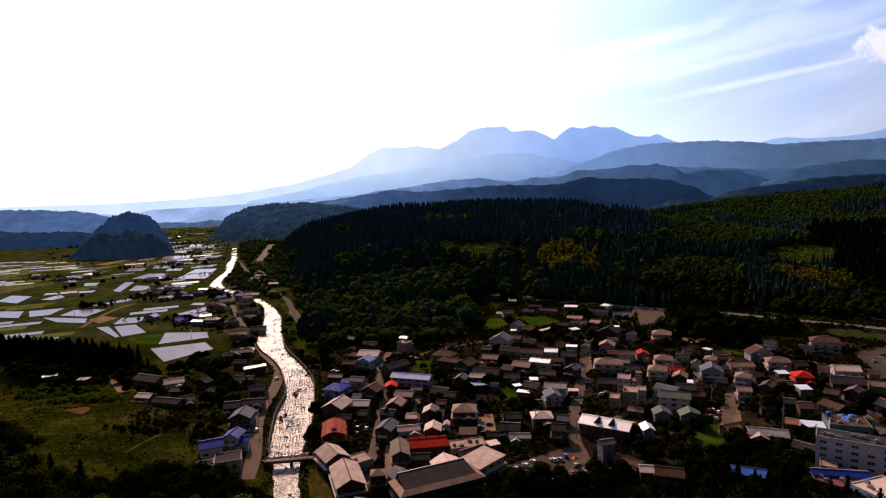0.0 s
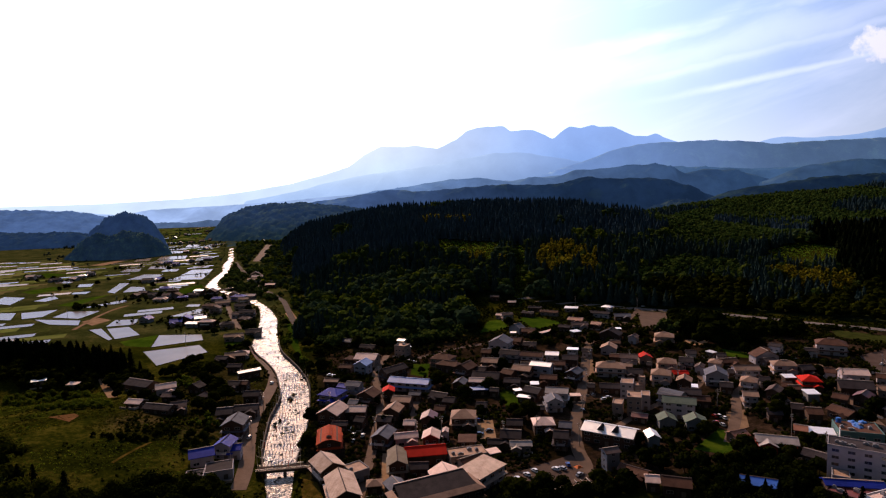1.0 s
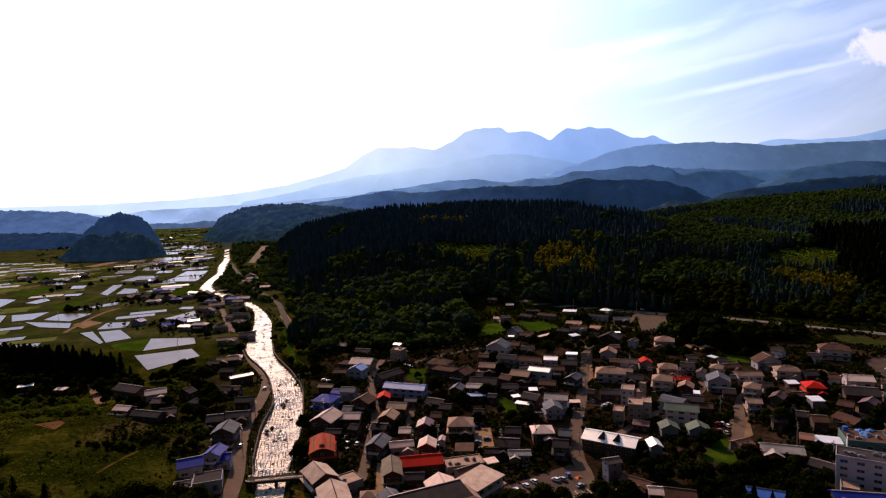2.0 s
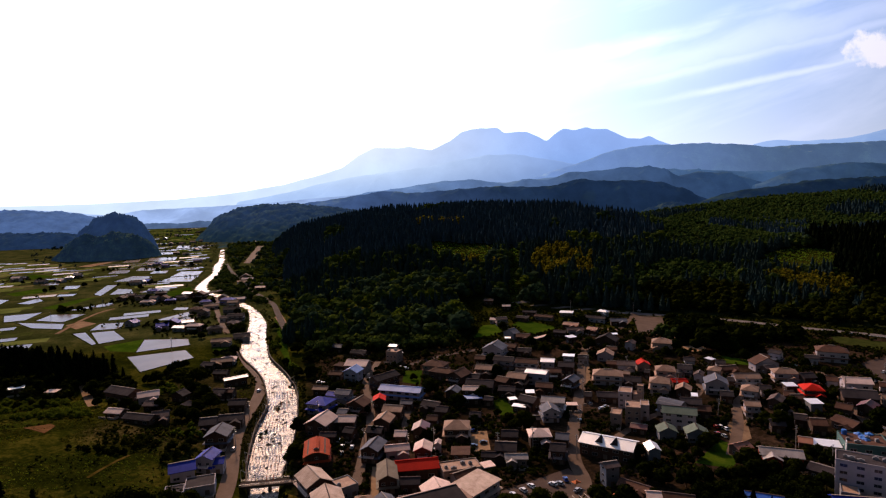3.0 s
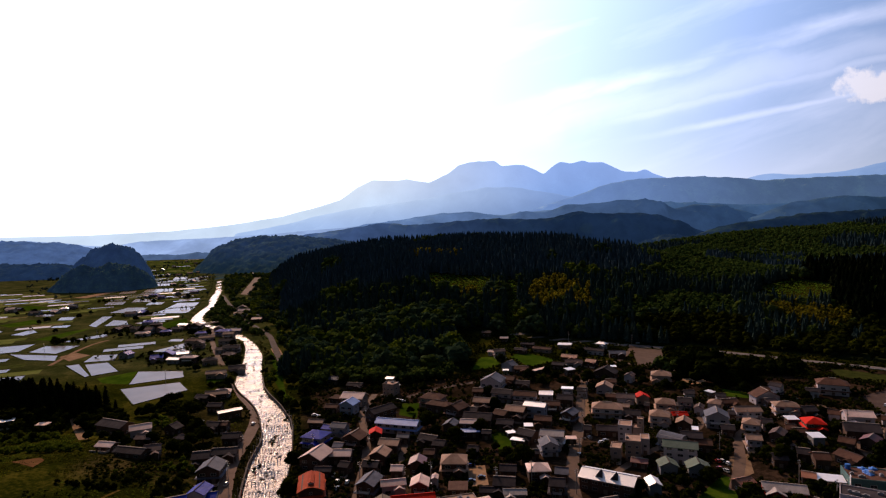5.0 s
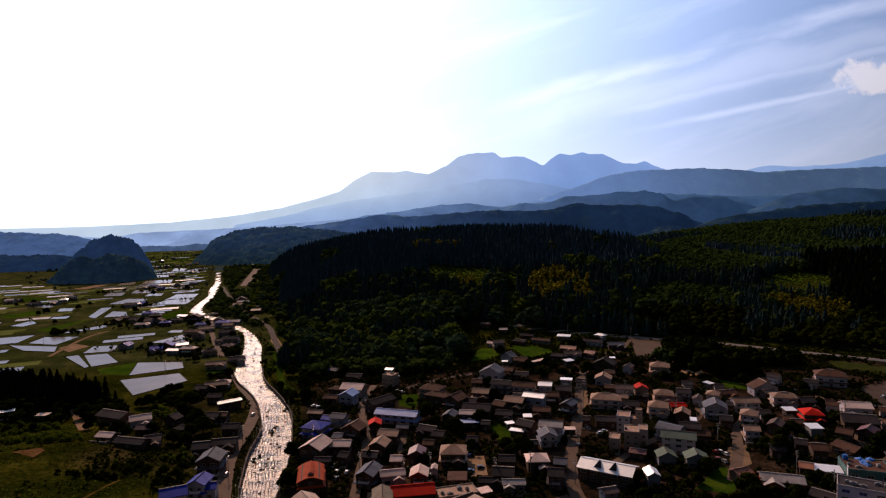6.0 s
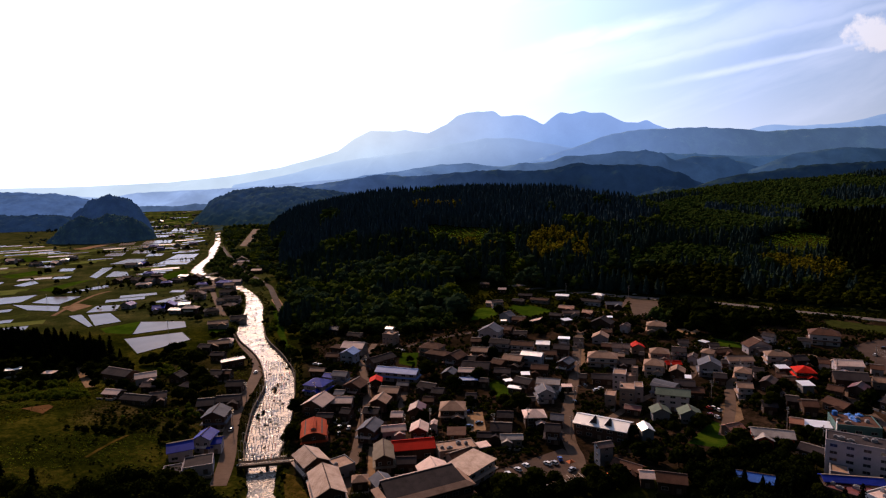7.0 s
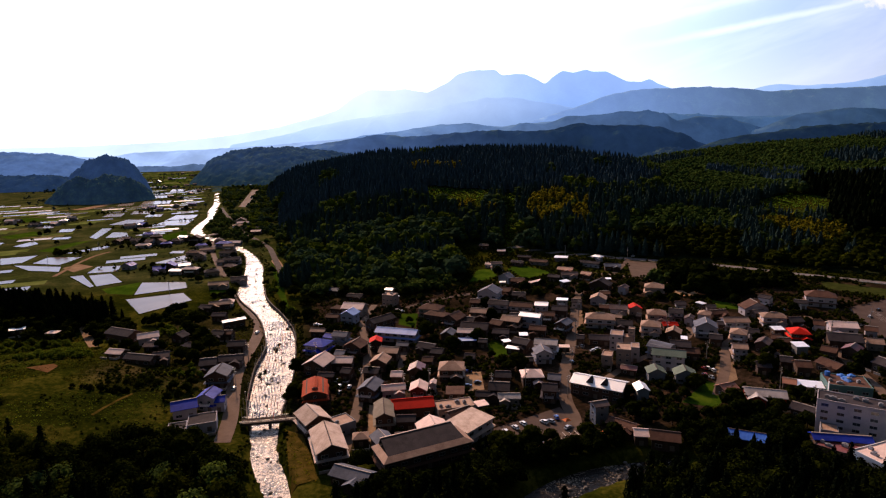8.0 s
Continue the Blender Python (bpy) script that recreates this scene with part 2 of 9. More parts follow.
M = {}
M["bark"] = material("bark", [(0.05, 0.035, 0.025), (0.11, 0.08, 0.06)], scale=2.0, rough=0.95)
# blue air haze is put into these cedar colours, most in the far ones
M["cedar"] = leaf_material("hazed_cedar_foliage", (0.034, 0.060, 0.082), (0.068, 0.104, 0.118), 0.14)
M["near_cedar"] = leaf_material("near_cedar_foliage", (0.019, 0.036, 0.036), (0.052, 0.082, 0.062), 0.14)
M["hazed_ridge_cedar"] = leaf_material("hazed_ridge_cedar_foliage", (0.024, 0.046, 0.052), (0.054, 0.084, 0.080), 0.12)
# the shade of dense cedar stands is put into this near-black colour
M["shade_cedar"] = leaf_material("shade_toned_cedar_foliage", (0.002, 0.0035, 0.002), (0.012, 0.017, 0.006), 0.05)
M["broadleaf"] = leaf_material("broadleaf_foliage", (0.020, 0.038, 0.015), (0.115, 0.155, 0.020), 0.38)
M["light_leaf"] = leaf_material("light_broadleaf_foliage", (0.040, 0.062, 0.007), (0.16, 0.20, 0.014), 0.42)
M["deep_leaf"] = leaf_material("deep_broadleaf_foliage", (0.018, 0.036, 0.024), (0.072, 0.108, 0.040), 0.2)
M["bamboo"] = leaf_material("bamboo_foliage", (0.065, 0.065, 0.005), (0.19, 0.165, 0.012), 0.55)
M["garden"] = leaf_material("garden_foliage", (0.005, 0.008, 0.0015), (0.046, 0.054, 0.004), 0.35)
M["river"] = water_material("river_water", (0.04, 0.034, 0.03), 0.8, 1.0, 0.19, 6.0, foam_glitter=0.8, spread=0.015, crest=(0.86, 0.70, 0.57), deep=0.5)
# shade is put into the pool's dark colour, glints into its pale patches
M["pool"] = water_material("pool_water", (0.012, 0.010, 0.007), 0.9, 1.0, 0.12, 6.0, foam_glitter=1.1, spread=0.085, crest=(0.50, 0.41, 0.30))
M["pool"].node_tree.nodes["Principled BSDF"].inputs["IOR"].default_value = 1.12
M["paddy"] = water_material("paddy_water", (0.125, 0.10, 0.08), 0.3, 0.05, 0.22)
M["paddy"].node_tree.nodes["Principled BSDF"].inputs["IOR"].default_value = 1.09
M["bund"] = material("bund_grass", [(0.016, 0.024, 0.005), (0.055, 0.062, 0.015)], scale=0.2, rough=0.95, spec=0.0)
M["grass"] = material("field_grass", [(0.012, 0.028, 0.002), (0.028, 0.056, 0.004), (0.060, 0.086, 0.007)], scale=0.08, rough=0.95, spec=0.0, fine=14)
M["asphalt"] = material("asphalt", [(0.040, 0.026, 0.021), (0.085, 0.058, 0.046)], scale=0.12, rough=0.9, fine=12, spec=0.05)
M["highway"] = material("worn_highway_asphalt", [(0.115, 0.098, 0.090), (0.200, 0.176, 0.165)], scale=0.12, rough=0.9, fine=12, spec=0.05)
M["concrete"] = material("concrete", [(0.20, 0.17, 0.15), (0.34, 0.30, 0.27)], scale=0.3, rough=0.9, bump=0.2)
M["earth"] = material("bare_earth", [(0.15, 0.09, 0.055), (0.30, 0.20, 0.12)], scale=0.15, rough=0.95, spec=0.0)
M["white_line"] = material("road_paint", [(0.55, 0.53, 0.5), (0.75, 0.73, 0.7)], scale=1.0, rough=0.8)
M["plain_grass"] = material("plain_grass", [(0.050, 0.072, 0.014), (0.105, 0.125, 0.030), (0.16, 0.17, 0.050)], scale=0.06, rough=0.95, spec=0.0, fine=14)
M["dry_field"] = material("dry_field", [(0.05, 0.048, 0.020), (0.11, 0.095, 0.036), (0.18, 0.15, 0.06)], scale=0.08, rough=0.95, spec=0.0, fine=14)
M["mud"] = material("wet_mud_field", [(0.05, 0.042, 0.032), (0.12, 0.10, 0.078)], scale=0.06, rough=0.5, spec=0.2, fine=10)
M["lane"] = material("worn_lane", [(0.085, 0.056, 0.040), (0.15, 0.102, 0.075)], scale=0.15, rough=0.9, fine=12, spec=0.05)
M["red_earth"] = material("red_earth", [(0.06, 0.030, 0.012), (0.13, 0.066, 0.028)], scale=0.2, rough=0.95, spec=0.0)
M["bank_grass"] = material("brown_bank_grass", [(0.02, 0.018, 0.003), (0.06, 0.042, 0.008), (0.11, 0.07, 0.018)], scale=0.25, rough=0.95, spec=0.0, fine=10, bump=0.5)
M["rock"] = material("river_rock", [(0.045, 0.038, 0.032), (0.15, 0.13, 0.11)], scale=0.5, rough=0.9)
M["meadow_scrub"] = leaf_material("meadow_scrub", (0.005, 0.009, 0.001), (0.092, 0.090, 0.006), 0.45)
M["grass_scrub"] = leaf_material("grass_scrub", (0.090, 0.18, 0.016), (0.20, 0.33, 0.028), 0.55)
# near-black leaves: the shade of banks and thickets is in the colour
M["shade_leaf"] = leaf_material("shade_toned_foliage", (0.002, 0.004, 0.001), (0.022, 0.028, 0.003), 0.1)
M["young"] = leaf_material("young_wood_foliage", (0.022, 0.044, 0.012), (0.095, 0.145, 0.026), 0.42)
M["old_concrete"] = material("weathered_concrete", [(0.055, 0.042, 0.034), (0.12, 0.095, 0.078)], scale=0.4, rough=0.9, bump=0.2, spec=0.1)

# ---- land ----
def bump_hill(x, y, cx, cy, h, rx, ry, rot=0.0):
    c, s = math.cos(radians(rot)), math.sin(radians(rot))
    u, v = ((x - cx) * c + (y - cy) * s) / rx, (-(x - cx) * s + (y - cy) * c) / ry
    r2 = u * u + v * v
    return np.where(r2 < 1, h * (1 - np.minimum(r2, 1)) ** 2, 0.0)


def ridge(x, y, pts, power=2.0, sy=1.0):
    """A crest line x, y, height, half width: the land falls off on both sides of it."""
    best = np.zeros(np.shape(x))
    for (ax, ay, ah, aw), (bx, by, bh, bw) in zip(pts, pts[1:]):
        dx, dy = bx - ax, (by - ay) / sy
        t = np.clip(((x - ax) * dx + (y - ay) / sy * dy) / (dx * dx + dy * dy), 0, 1)
        d = np.hypot(x - ax - t * dx, (y - ay) / sy - t * dy) / (aw + (bw - aw) * t)
        best = np.maximum(best, (ah + (bh - ah) * t) * (1 - np.minimum(d * d, 1)) ** power)
    return best


CREST = [  # x, y, height, half width
    [(-35, 1150, 80, 560), (39, 1120, 89, 610), (110, 1100, 92, 620), (180, 1080, 89, 610), (237, 1060, 85, 590), (279, 1030, 76, 560), (316, 990, 65, 510),
     (350, 950, 53, 470), (393, 900, 44, 420), (434, 840, 39, 360), (454, 760, 30, 300)],
    [(-35, 1150, 80, 560), (-96, 1250, 64, 420), (-196, 1300, 62, 330), (-265, 1350, 58, 240), (-308, 1370, 48, 160)],
    [(700, 1460, 26, 450), (772, 1500, 32, 500), (858, 1550, 47, 600), (963, 1600, 62, 720), (1106, 1650, 78, 850), (1238, 1650, 86, 950), (1436, 1650, 97, 1000), (1800, 1700, 105, 1000)],
    [(520, 740, 44, 250), (640, 740, 52, 300)],
    [(640, 1040, 16, 260), (820, 1100, 30, 420)],
]
HIGHWAY_X, HIGHWAY_Y = (62, 100, 135, 200, 245, 300, 370, 450), (607, 588, 576, 542, 522, 494, 440, 395)
WEST_FOOT_Y, WEST_FOOT_X = (440, 521, 669, 798, 974, 1214, 1400, 1707), (-96, -105, -138, -174, -214, -283, -330, -400)


def hill(x, y):
    """The wooded hills, cut off steeply along the riverside road."""
    h = np.maximum(ridge(x, y, CREST[0]), ridge(x, y, CREST[1]))
    h = (h ** 4 + sum(ridge(x, y, c) ** 4 for c in CREST[2:])) ** 0.25
    side = np.clip((x - np.interp(y, WEST_FOOT_Y, WEST_FOOT_X)) / 120, 0, 1)
    # level land below the highway
    rise = np.clip((y - np.interp(x, HIGHWAY_X, HIGHWAY_Y) + 25) / 90, 0, 1)
    level = np.clip((x - 20) / 40, 0, 1)
    return h * (side * (2 - side)) ** 0.8 * (1 - level + level * rise * rise * (3 - 2 * rise))


NEAR_HILLS = [
    (-315, 388, 16, 120, 72, 0), (-190, 230, 16, 125, 150, 0), (10, 145, 4, 45, 30, 0), (100, 140, 6, 60, 45, 0),
]
RIVER_RUN = [  # x, y, width of the water
    (-766, 2343, 14), (-634, 1978, 15), (-514, 1644, 13), (-438, 1381, 11), (-394, 1246, 13), (-355, 1088, 15), (-329, 1003, 12), (-318, 932, 12), (-306, 870, 14),
    (-292, 824, 18), (-273, 792, 13), (-227, 735, 17), (-206, 702, 13), (-178, 653, 9), (-165, 618, 12.5), (-152, 575, 16.5), (-144, 537, 17), (-137, 504, 19.5), (-130, 474, 21),
    (-121, 447, 18), (-110.5, 426, 15.5), (-100.5, 407, 15), (-92, 387, 15.5), (-85.5, 368, 17), (-80.5, 351, 16.5), (-77.5, 336, 16), (-75.5, 318, 18.5), (-74.5, 305, 20),
    (-71.5, 286, 19.5), (-70, 273, 18.5), (-68.5, 260, 16.5), (-67, 250, 14), (-64, 235, 12), (-61.5, 226, 10), (-60.5, 219, 10), (-58, 210, 10.5), (-54, 202, 10), (-51, 196, 9),
    (-48, 187, 9), (-42, 160, 10), (-30, 128, 12), (-6, 116, 14), (18, 146, 14), (36, 172, 14), (47, 182, 13), (57, 187, 12), (68, 190.5, 11), (80, 193, 9), (94, 195, 7)]
RIVER = [(x, y) for x, y, w in RIVER_RUN]
RIVER_S = np.concatenate([[0], np.cumsum([math.hypot(b[0] - a[0], b[1] - a[1]) for a, b in zip(RIVER, RIVER[1:])])])
RIVER_W = np.array([w for x, y, w in RIVER_RUN])


def near_line(x, y, pts):
    """Distance from a polyline, and how far along it."""
    best = np.full(np.shape(x), 1e9)
    along = np.zeros(np.shape(x))
    run = 0.0
    for (ax, ay), (bx, by) in zip(pts, pts[1:]):
        dx, dy = bx - ax, by - ay
        length = math.hypot(dx, dy)
        t = np.clip(((x - ax) * dx + (y - ay) * dy) / length ** 2, 0, 1)
        d = np.hypot(x - ax - t * dx, y - ay - t * dy)
        along = np.where(d < best, run + t * length, along)
        best = np.minimum(best, d)
        run += length
    return best, along


def wobble(x, y, scale, seed=0.0):
    """Smooth cheap noise from a few turned sines, about -1 to 1."""
    a = np.sin(x / scale + 1.7 + seed) * np.cos(y / scale * 1.13 - 0.4 + seed)
    b = np.sin((x * 0.6 + y * 0.8) / scale * 2.1 + 4.1 * seed) * np.cos((0.8 * x - 0.6 * y) / scale * 1.9 + 2.0)
    c = np.sin((x * 0.3 - y * 0.95) / scale * 4.3 + seed) * np.cos((0.95 * x + 0.3 * y) / scale * 4.1 - seed)
    return 0.55 * a + 0.3 * b + 0.15 * c


def height(x, y):
    x, y = np.asarray(x, float), np.asarray(y, float)
    total = hill(x, y)
    total = total * (0.96 + 0.07 * wobble(x, y, 70)) + sum(bump_hill(x, y, *h) for h in NEAR_HILLS)
    d, run = near_line(x, y, RIVER)
    half = np.interp(run, RIVER_S, RIVER_W) / 2 - 1.7
    cut = np.clip((half + 4 - d) / 3.0, 0, 1)
    return total * (1 - cut) - 4.2 * cut


def axis(lo, hi, step, growth):
    out, v = [0.0], 0.0
    while v < hi:
        v += step + growth * max(0.0, v - 300)
        out.append(v)
    neg, v = [], 0.0
    while v > lo:
        v -= step + growth * max(0.0, -v - 300)
        neg.append(v)
    return np.array(neg[::-1] + out)


def mesh_object(name, verts, faces, mat, smooth=True):
    me = bpy.data.meshes.new(name)
    me.from_pydata([tuple(v) for v in verts], [], faces)
    if smooth:
        me.polygons.foreach_set("use_smooth", [True] * len(me.polygons))
    if mat:
        me.materials.append(mat)
    return new(name, me)


def grid_faces(rows, cols):
    i = np.arange((rows - 1) * (cols - 1))
    a = i // (cols - 1) * cols + i % (cols - 1)
    return np.stack([a, a + 1, a + cols + 1, a + cols], 1).tolist()


def ground_material():
    """Meadow, garden soil and gravel, told apart by the land-cover attribute."""
    m = bpy.data.materials.new("ground")
    m.use_nodes = True
    nt = m.node_tree
    bsdf = nt.nodes["Principled BSDF"]
    cover = nt.nodes.new("ShaderNodeAttribute")
    cover.attribute_name = "cover"
    tc = nt.nodes.new("ShaderNodeTexCoord")
    big = node(nt, "ShaderNodeTexNoise", Scale=0.03, Detail=5.0, Roughness=0.65)
    small = node(nt, "ShaderNodeTexNoise", Scale=0.5, Detail=4.0, Roughness=0.7)
    for n in (big, small):
        link(nt, tc.outputs["Object"], n.inputs["Vector"])
    v = math_node(nt, "ADD", math_node(nt, "MULTIPLY", big.outputs["Fac"], 0.6), math_node(nt, "MULTIPLY", small.outputs["Fac"], 0.4))
    meadow = ramp_node(nt, v, [(0.38, (0.004, 0.006, 0.0006)), (0.5, (0.017, 0.021, 0.002)), (0.62, (0.064, 0.056, 0.008))])
    town = ramp_node(nt, v, [(0.38, (0.007, 0.006, 0.002)), (0.50, (0.020, 0.013, 0.008)), (0.62, (0.065, 0.040, 0.026))])
    woods = ramp_node(nt, v, [(0.35, (0.008, 0.012, 0.006)), (0.65, (0.03, 0.04, 0.015))])
    sep = nt.nodes.new("ShaderNodeSeparateColor")
    link(nt, cover.outputs["Color"], sep.inputs[0])
    plain = ramp_node(nt, v, [(0.36, (0.012, 0.017, 0.004)), (0.5, (0.034, 0.040, 0.011)), (0.63, (0.085, 0.078, 0.026))])
    meadow = mix_node(nt, sep.outputs[2], meadow, plain)
    col = mix_node(nt, sep.outputs[0], meadow, town)
    col = mix_node(nt, sep.outputs[1], col, woods)
    link(nt, col, bsdf.inputs["Base Color"])
    bsdf.inputs["Roughness"].default_value = 0.95
    bsdf.inputs["Specular IOR Level"].default_value = 0.0
    b = node(nt, "ShaderNodeBump", Strength=0.5, Distance=0.4)
    link(nt, small.outputs["Fac"], b.inputs["Height"])
    link(nt, b.outputs[0], bsdf.inputs["Normal"])
    return m


CLEARING = [(21, 812), (107, 784), (101, 745), (84, 708), (51, 716), (22, 728)]
CUT = [(-402, 1548), (-378, 1540), (-298, 1120), (-272, 1015), (-308, 1015), (-324, 1130)]
STRIP = [(122, 765), (138, 764), (114, 640), (100, 576), (90, 578), (104, 650)]
HILL_MEADOW = [(392, 665), (420, 700), (470, 712), (492, 668), (466, 622), (420, 618)]
BAMBOO = [[(132, 684), (157, 735), (184, 748), (205, 715), (182, 672), (142, 633)], [(182, 666), (212, 705), (196, 640), (178, 618)], [(86, 708), (51, 718), (60, 694), (98, 688)],
          [(376, 624), (401, 610), (432, 560), (396, 530), (370, 580)], [(-70, 552), (-40, 556), (-42, 540), (-66, 536)], [(-3, 950), (70, 900), (82, 890), (74, 882), (-2, 938)]]
YOUNG = [[(236, 642), (290, 692), (370, 674), (342, 607), (232, 612)]]
BLOCK = [[(462, 690), (500, 735), (640, 730), (640, 540), (436, 566)], [(215, 800), (330, 770), (340, 715), (215, 740)]]


def inside(x, y, poly):
    """Which points lie within a convex or simple outline."""
    x, y = np.asarray(x, float), np.asarray(y, float)
    hit = np.zeros(x.shape, bool)
    for (ax, ay), (bx, by) in zip(poly, poly[1:] + poly[:1]):
        if ay != by:
            hit ^= ((ay > y) != (by > y)) & (x < (bx - ax) * (y - ay) / (by - ay) + ax)
    return hit


def wooded(x, y):
    """1 where the forest floor is, 0 on open land."""
    h = hill(x, y)
    w = np.clip((h - 1.5) / 2.0, 0, 1)
    w = np.maximum(w, np.clip((y - 470 - 8 * wobble(x, y, 25)) / 15, 0, 1) * np.clip((x + 120) / 20, 0, 1) * np.clip((70 - x) / 15, 0, 1))
    w = np.maximum(w, np.clip((y - np.interp(x, HIGHWAY_X, HIGHWAY_Y) - 9) / 6, 0, 1) * np.clip((x - 62) / 10, 0, 1) * np.clip((900 - y) / 50, 0, 1))
    w = w * np.where((x > 45) & (y < np.interp(x, HIGHWAY_X, HIGHWAY_Y) + 9), 0.0, 1.0)
    clear = inside(x, y, CLEARING) | inside(x, y, STRIP) | inside(x, y, HILL_MEADOW) | inside(x, y, CUT)
    return np.where(clear, 0.0, w)


def in_town(x, y):
    d, _ = near_line(x, y, RIVER)
    e = 12 * wobble(x, y, 30)
    edge = np.clip((x + 76 + e) / 12, 0, 1) * np.clip((500 - 0.25 * np.abs(x - 130) + e - y) / 25, 0, 1) * np.clip((y - 205) / 15, 0, 1) * np.clip((d - 10) / 4, 0, 1)
    west = np.clip((x + 165 + e) / 12, 0, 1) * np.clip((-72 - x) / 8, 0, 1) * np.clip((420 + e - y) / 30, 0, 1) * np.clip((y - 255) / 25, 0, 1) * 0.5
    return np.maximum(edge, west)


gx, gy = axis(-4800, 4800, 3.2, 0.03), axis(-400, 4900, 3.2, 0.03)
X, Y = np.meshgrid(gx, gy)
Z = height(X, Y)
ground = mesh_object("ground", np.stack([X.ravel(), Y.ravel(), Z.ravel()], 1), grid_faces(len(gy), len(gx)), ground_material())
attr = ground.data.color_attributes.new("cover", "FLOAT_COLOR", "POINT")
cov = np.stack([in_town(X, Y).ravel(), wooded(X, Y).ravel(), (np.clip((Y - 470) / 60, 0, 1) * np.clip((-0.2 * Y - X) / 40, 0, 1)).ravel(), np.ones(X.size)], 1)
attr.data.foreach_set("color", cov.ravel())
tagged(ground, "green valley floor with gardens, meadows and wooded slopes", "ground", kind="structure")


def ribbon(name, pts, widths, mat, z=None, lift=0.06, step=4.0, thick=0.0):
    """A strip along a smooth line: lies on the land, or level at z."""
    pts = np.array(pts, float)
    seg = np.hypot(*np.diff(pts, axis=0).T)
    s = np.concatenate([[0], np.cumsum(seg)])
    n = max(2, int(s[-1] / step))
    q = np.linspace(0, s[-1], n)
    raw = np.stack([np.interp(q, s, pts[:, 0]), np.interp(q, s, pts[:, 1])], 1)
    k = max(1, int(12 / step))
    pad = np.concatenate([np.repeat(raw[:1], k, 0), raw, np.repeat(raw[-1:], k, 0)])
    c = np.stack([np.convolve(pad[:, i], np.ones(2 * k + 1) / (2 * k + 1), "valid") for i in (0, 1)], 1)
    c[0], c[-1] = raw[0], raw[-1]
    w = np.interp(q, np.linspace(0, s[-1], len(widths)), widths)
    t = np.gradient(c, axis=0)
    t /= np.maximum(1e-6, np.hypot(t[:, 0], t[:, 1]))[:, None]
    nrm = np.stack([-t[:, 1], t[:, 0]], 1)
    across = np.linspace(-0.5, 0.5, 5)
    v = []
    for a in across:
        p = c + nrm * (w * a)[:, None]
        zz = np.full(n, z) if z is not None else height(p[:, 0], p[:, 1]) + lift
        v.append(np.stack([p[:, 0], p[:, 1], zz], 1))
    v = np.stack(v, 1).reshape(-1, 3)
    return mesh_object(name, v, [f[::-1] for f in grid_faces(n, 5)], mat)


split = RIVER.index((-42, 160)) + 1


def stretch_widths(i0, i1):
    """Widths at even steps along a stretch of the river."""
    return np.interp(np.linspace(RIVER_S[i0], RIVER_S[i1], 160), RIVER_S, RIVER_W)


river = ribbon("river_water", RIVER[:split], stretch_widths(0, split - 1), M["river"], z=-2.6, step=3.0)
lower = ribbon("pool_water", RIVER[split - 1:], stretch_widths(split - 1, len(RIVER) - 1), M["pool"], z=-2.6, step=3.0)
tagged(lower, "river reach among gravel, coloured dark for shade, with a few painted glints", "river", kind="structure")
tagged(river, "broad shallow river glittering in the sun between stony banks", "river", kind="structure")

# ---- distant ranges: backdrop ----
def ridged(x, y, scale):
    v, amp, f = 0.0, 1.0, 1.0 / scale
    for i in range(6):
        a = np.sin(x * f + 1.3 * i + 0.9 * np.sin(y * f * 0.8 + i)) * np.cos(y * f * 0.9 + 2.1 * i + 0.7 * np.sin(x * f * 1.1 + i))
        v = v + amp * (1 - 2 * np.abs(a))
        amp, f = amp * 0.55, f * 1.93
    return v / 2


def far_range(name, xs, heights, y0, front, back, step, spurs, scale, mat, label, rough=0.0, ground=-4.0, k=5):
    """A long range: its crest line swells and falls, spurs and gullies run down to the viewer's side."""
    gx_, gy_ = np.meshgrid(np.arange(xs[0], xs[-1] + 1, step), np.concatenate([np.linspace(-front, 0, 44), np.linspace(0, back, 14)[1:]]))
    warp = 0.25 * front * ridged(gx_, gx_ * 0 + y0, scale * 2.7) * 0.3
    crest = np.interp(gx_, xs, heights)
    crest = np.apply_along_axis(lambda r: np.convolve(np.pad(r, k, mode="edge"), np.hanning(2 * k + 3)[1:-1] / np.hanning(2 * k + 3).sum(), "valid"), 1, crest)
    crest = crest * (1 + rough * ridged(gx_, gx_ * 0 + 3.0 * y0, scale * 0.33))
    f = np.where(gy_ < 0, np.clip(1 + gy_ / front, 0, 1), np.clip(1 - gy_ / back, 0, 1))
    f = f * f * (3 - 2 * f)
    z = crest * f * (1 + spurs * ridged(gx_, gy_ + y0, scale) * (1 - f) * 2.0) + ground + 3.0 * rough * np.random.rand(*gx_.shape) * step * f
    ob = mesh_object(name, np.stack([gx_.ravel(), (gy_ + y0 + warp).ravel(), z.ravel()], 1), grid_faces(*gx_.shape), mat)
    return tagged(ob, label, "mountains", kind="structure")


# the haze before each range is emission in its own slopes
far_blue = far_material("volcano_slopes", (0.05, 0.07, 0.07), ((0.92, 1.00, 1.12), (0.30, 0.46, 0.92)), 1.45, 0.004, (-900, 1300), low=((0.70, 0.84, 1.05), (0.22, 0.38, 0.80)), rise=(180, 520))
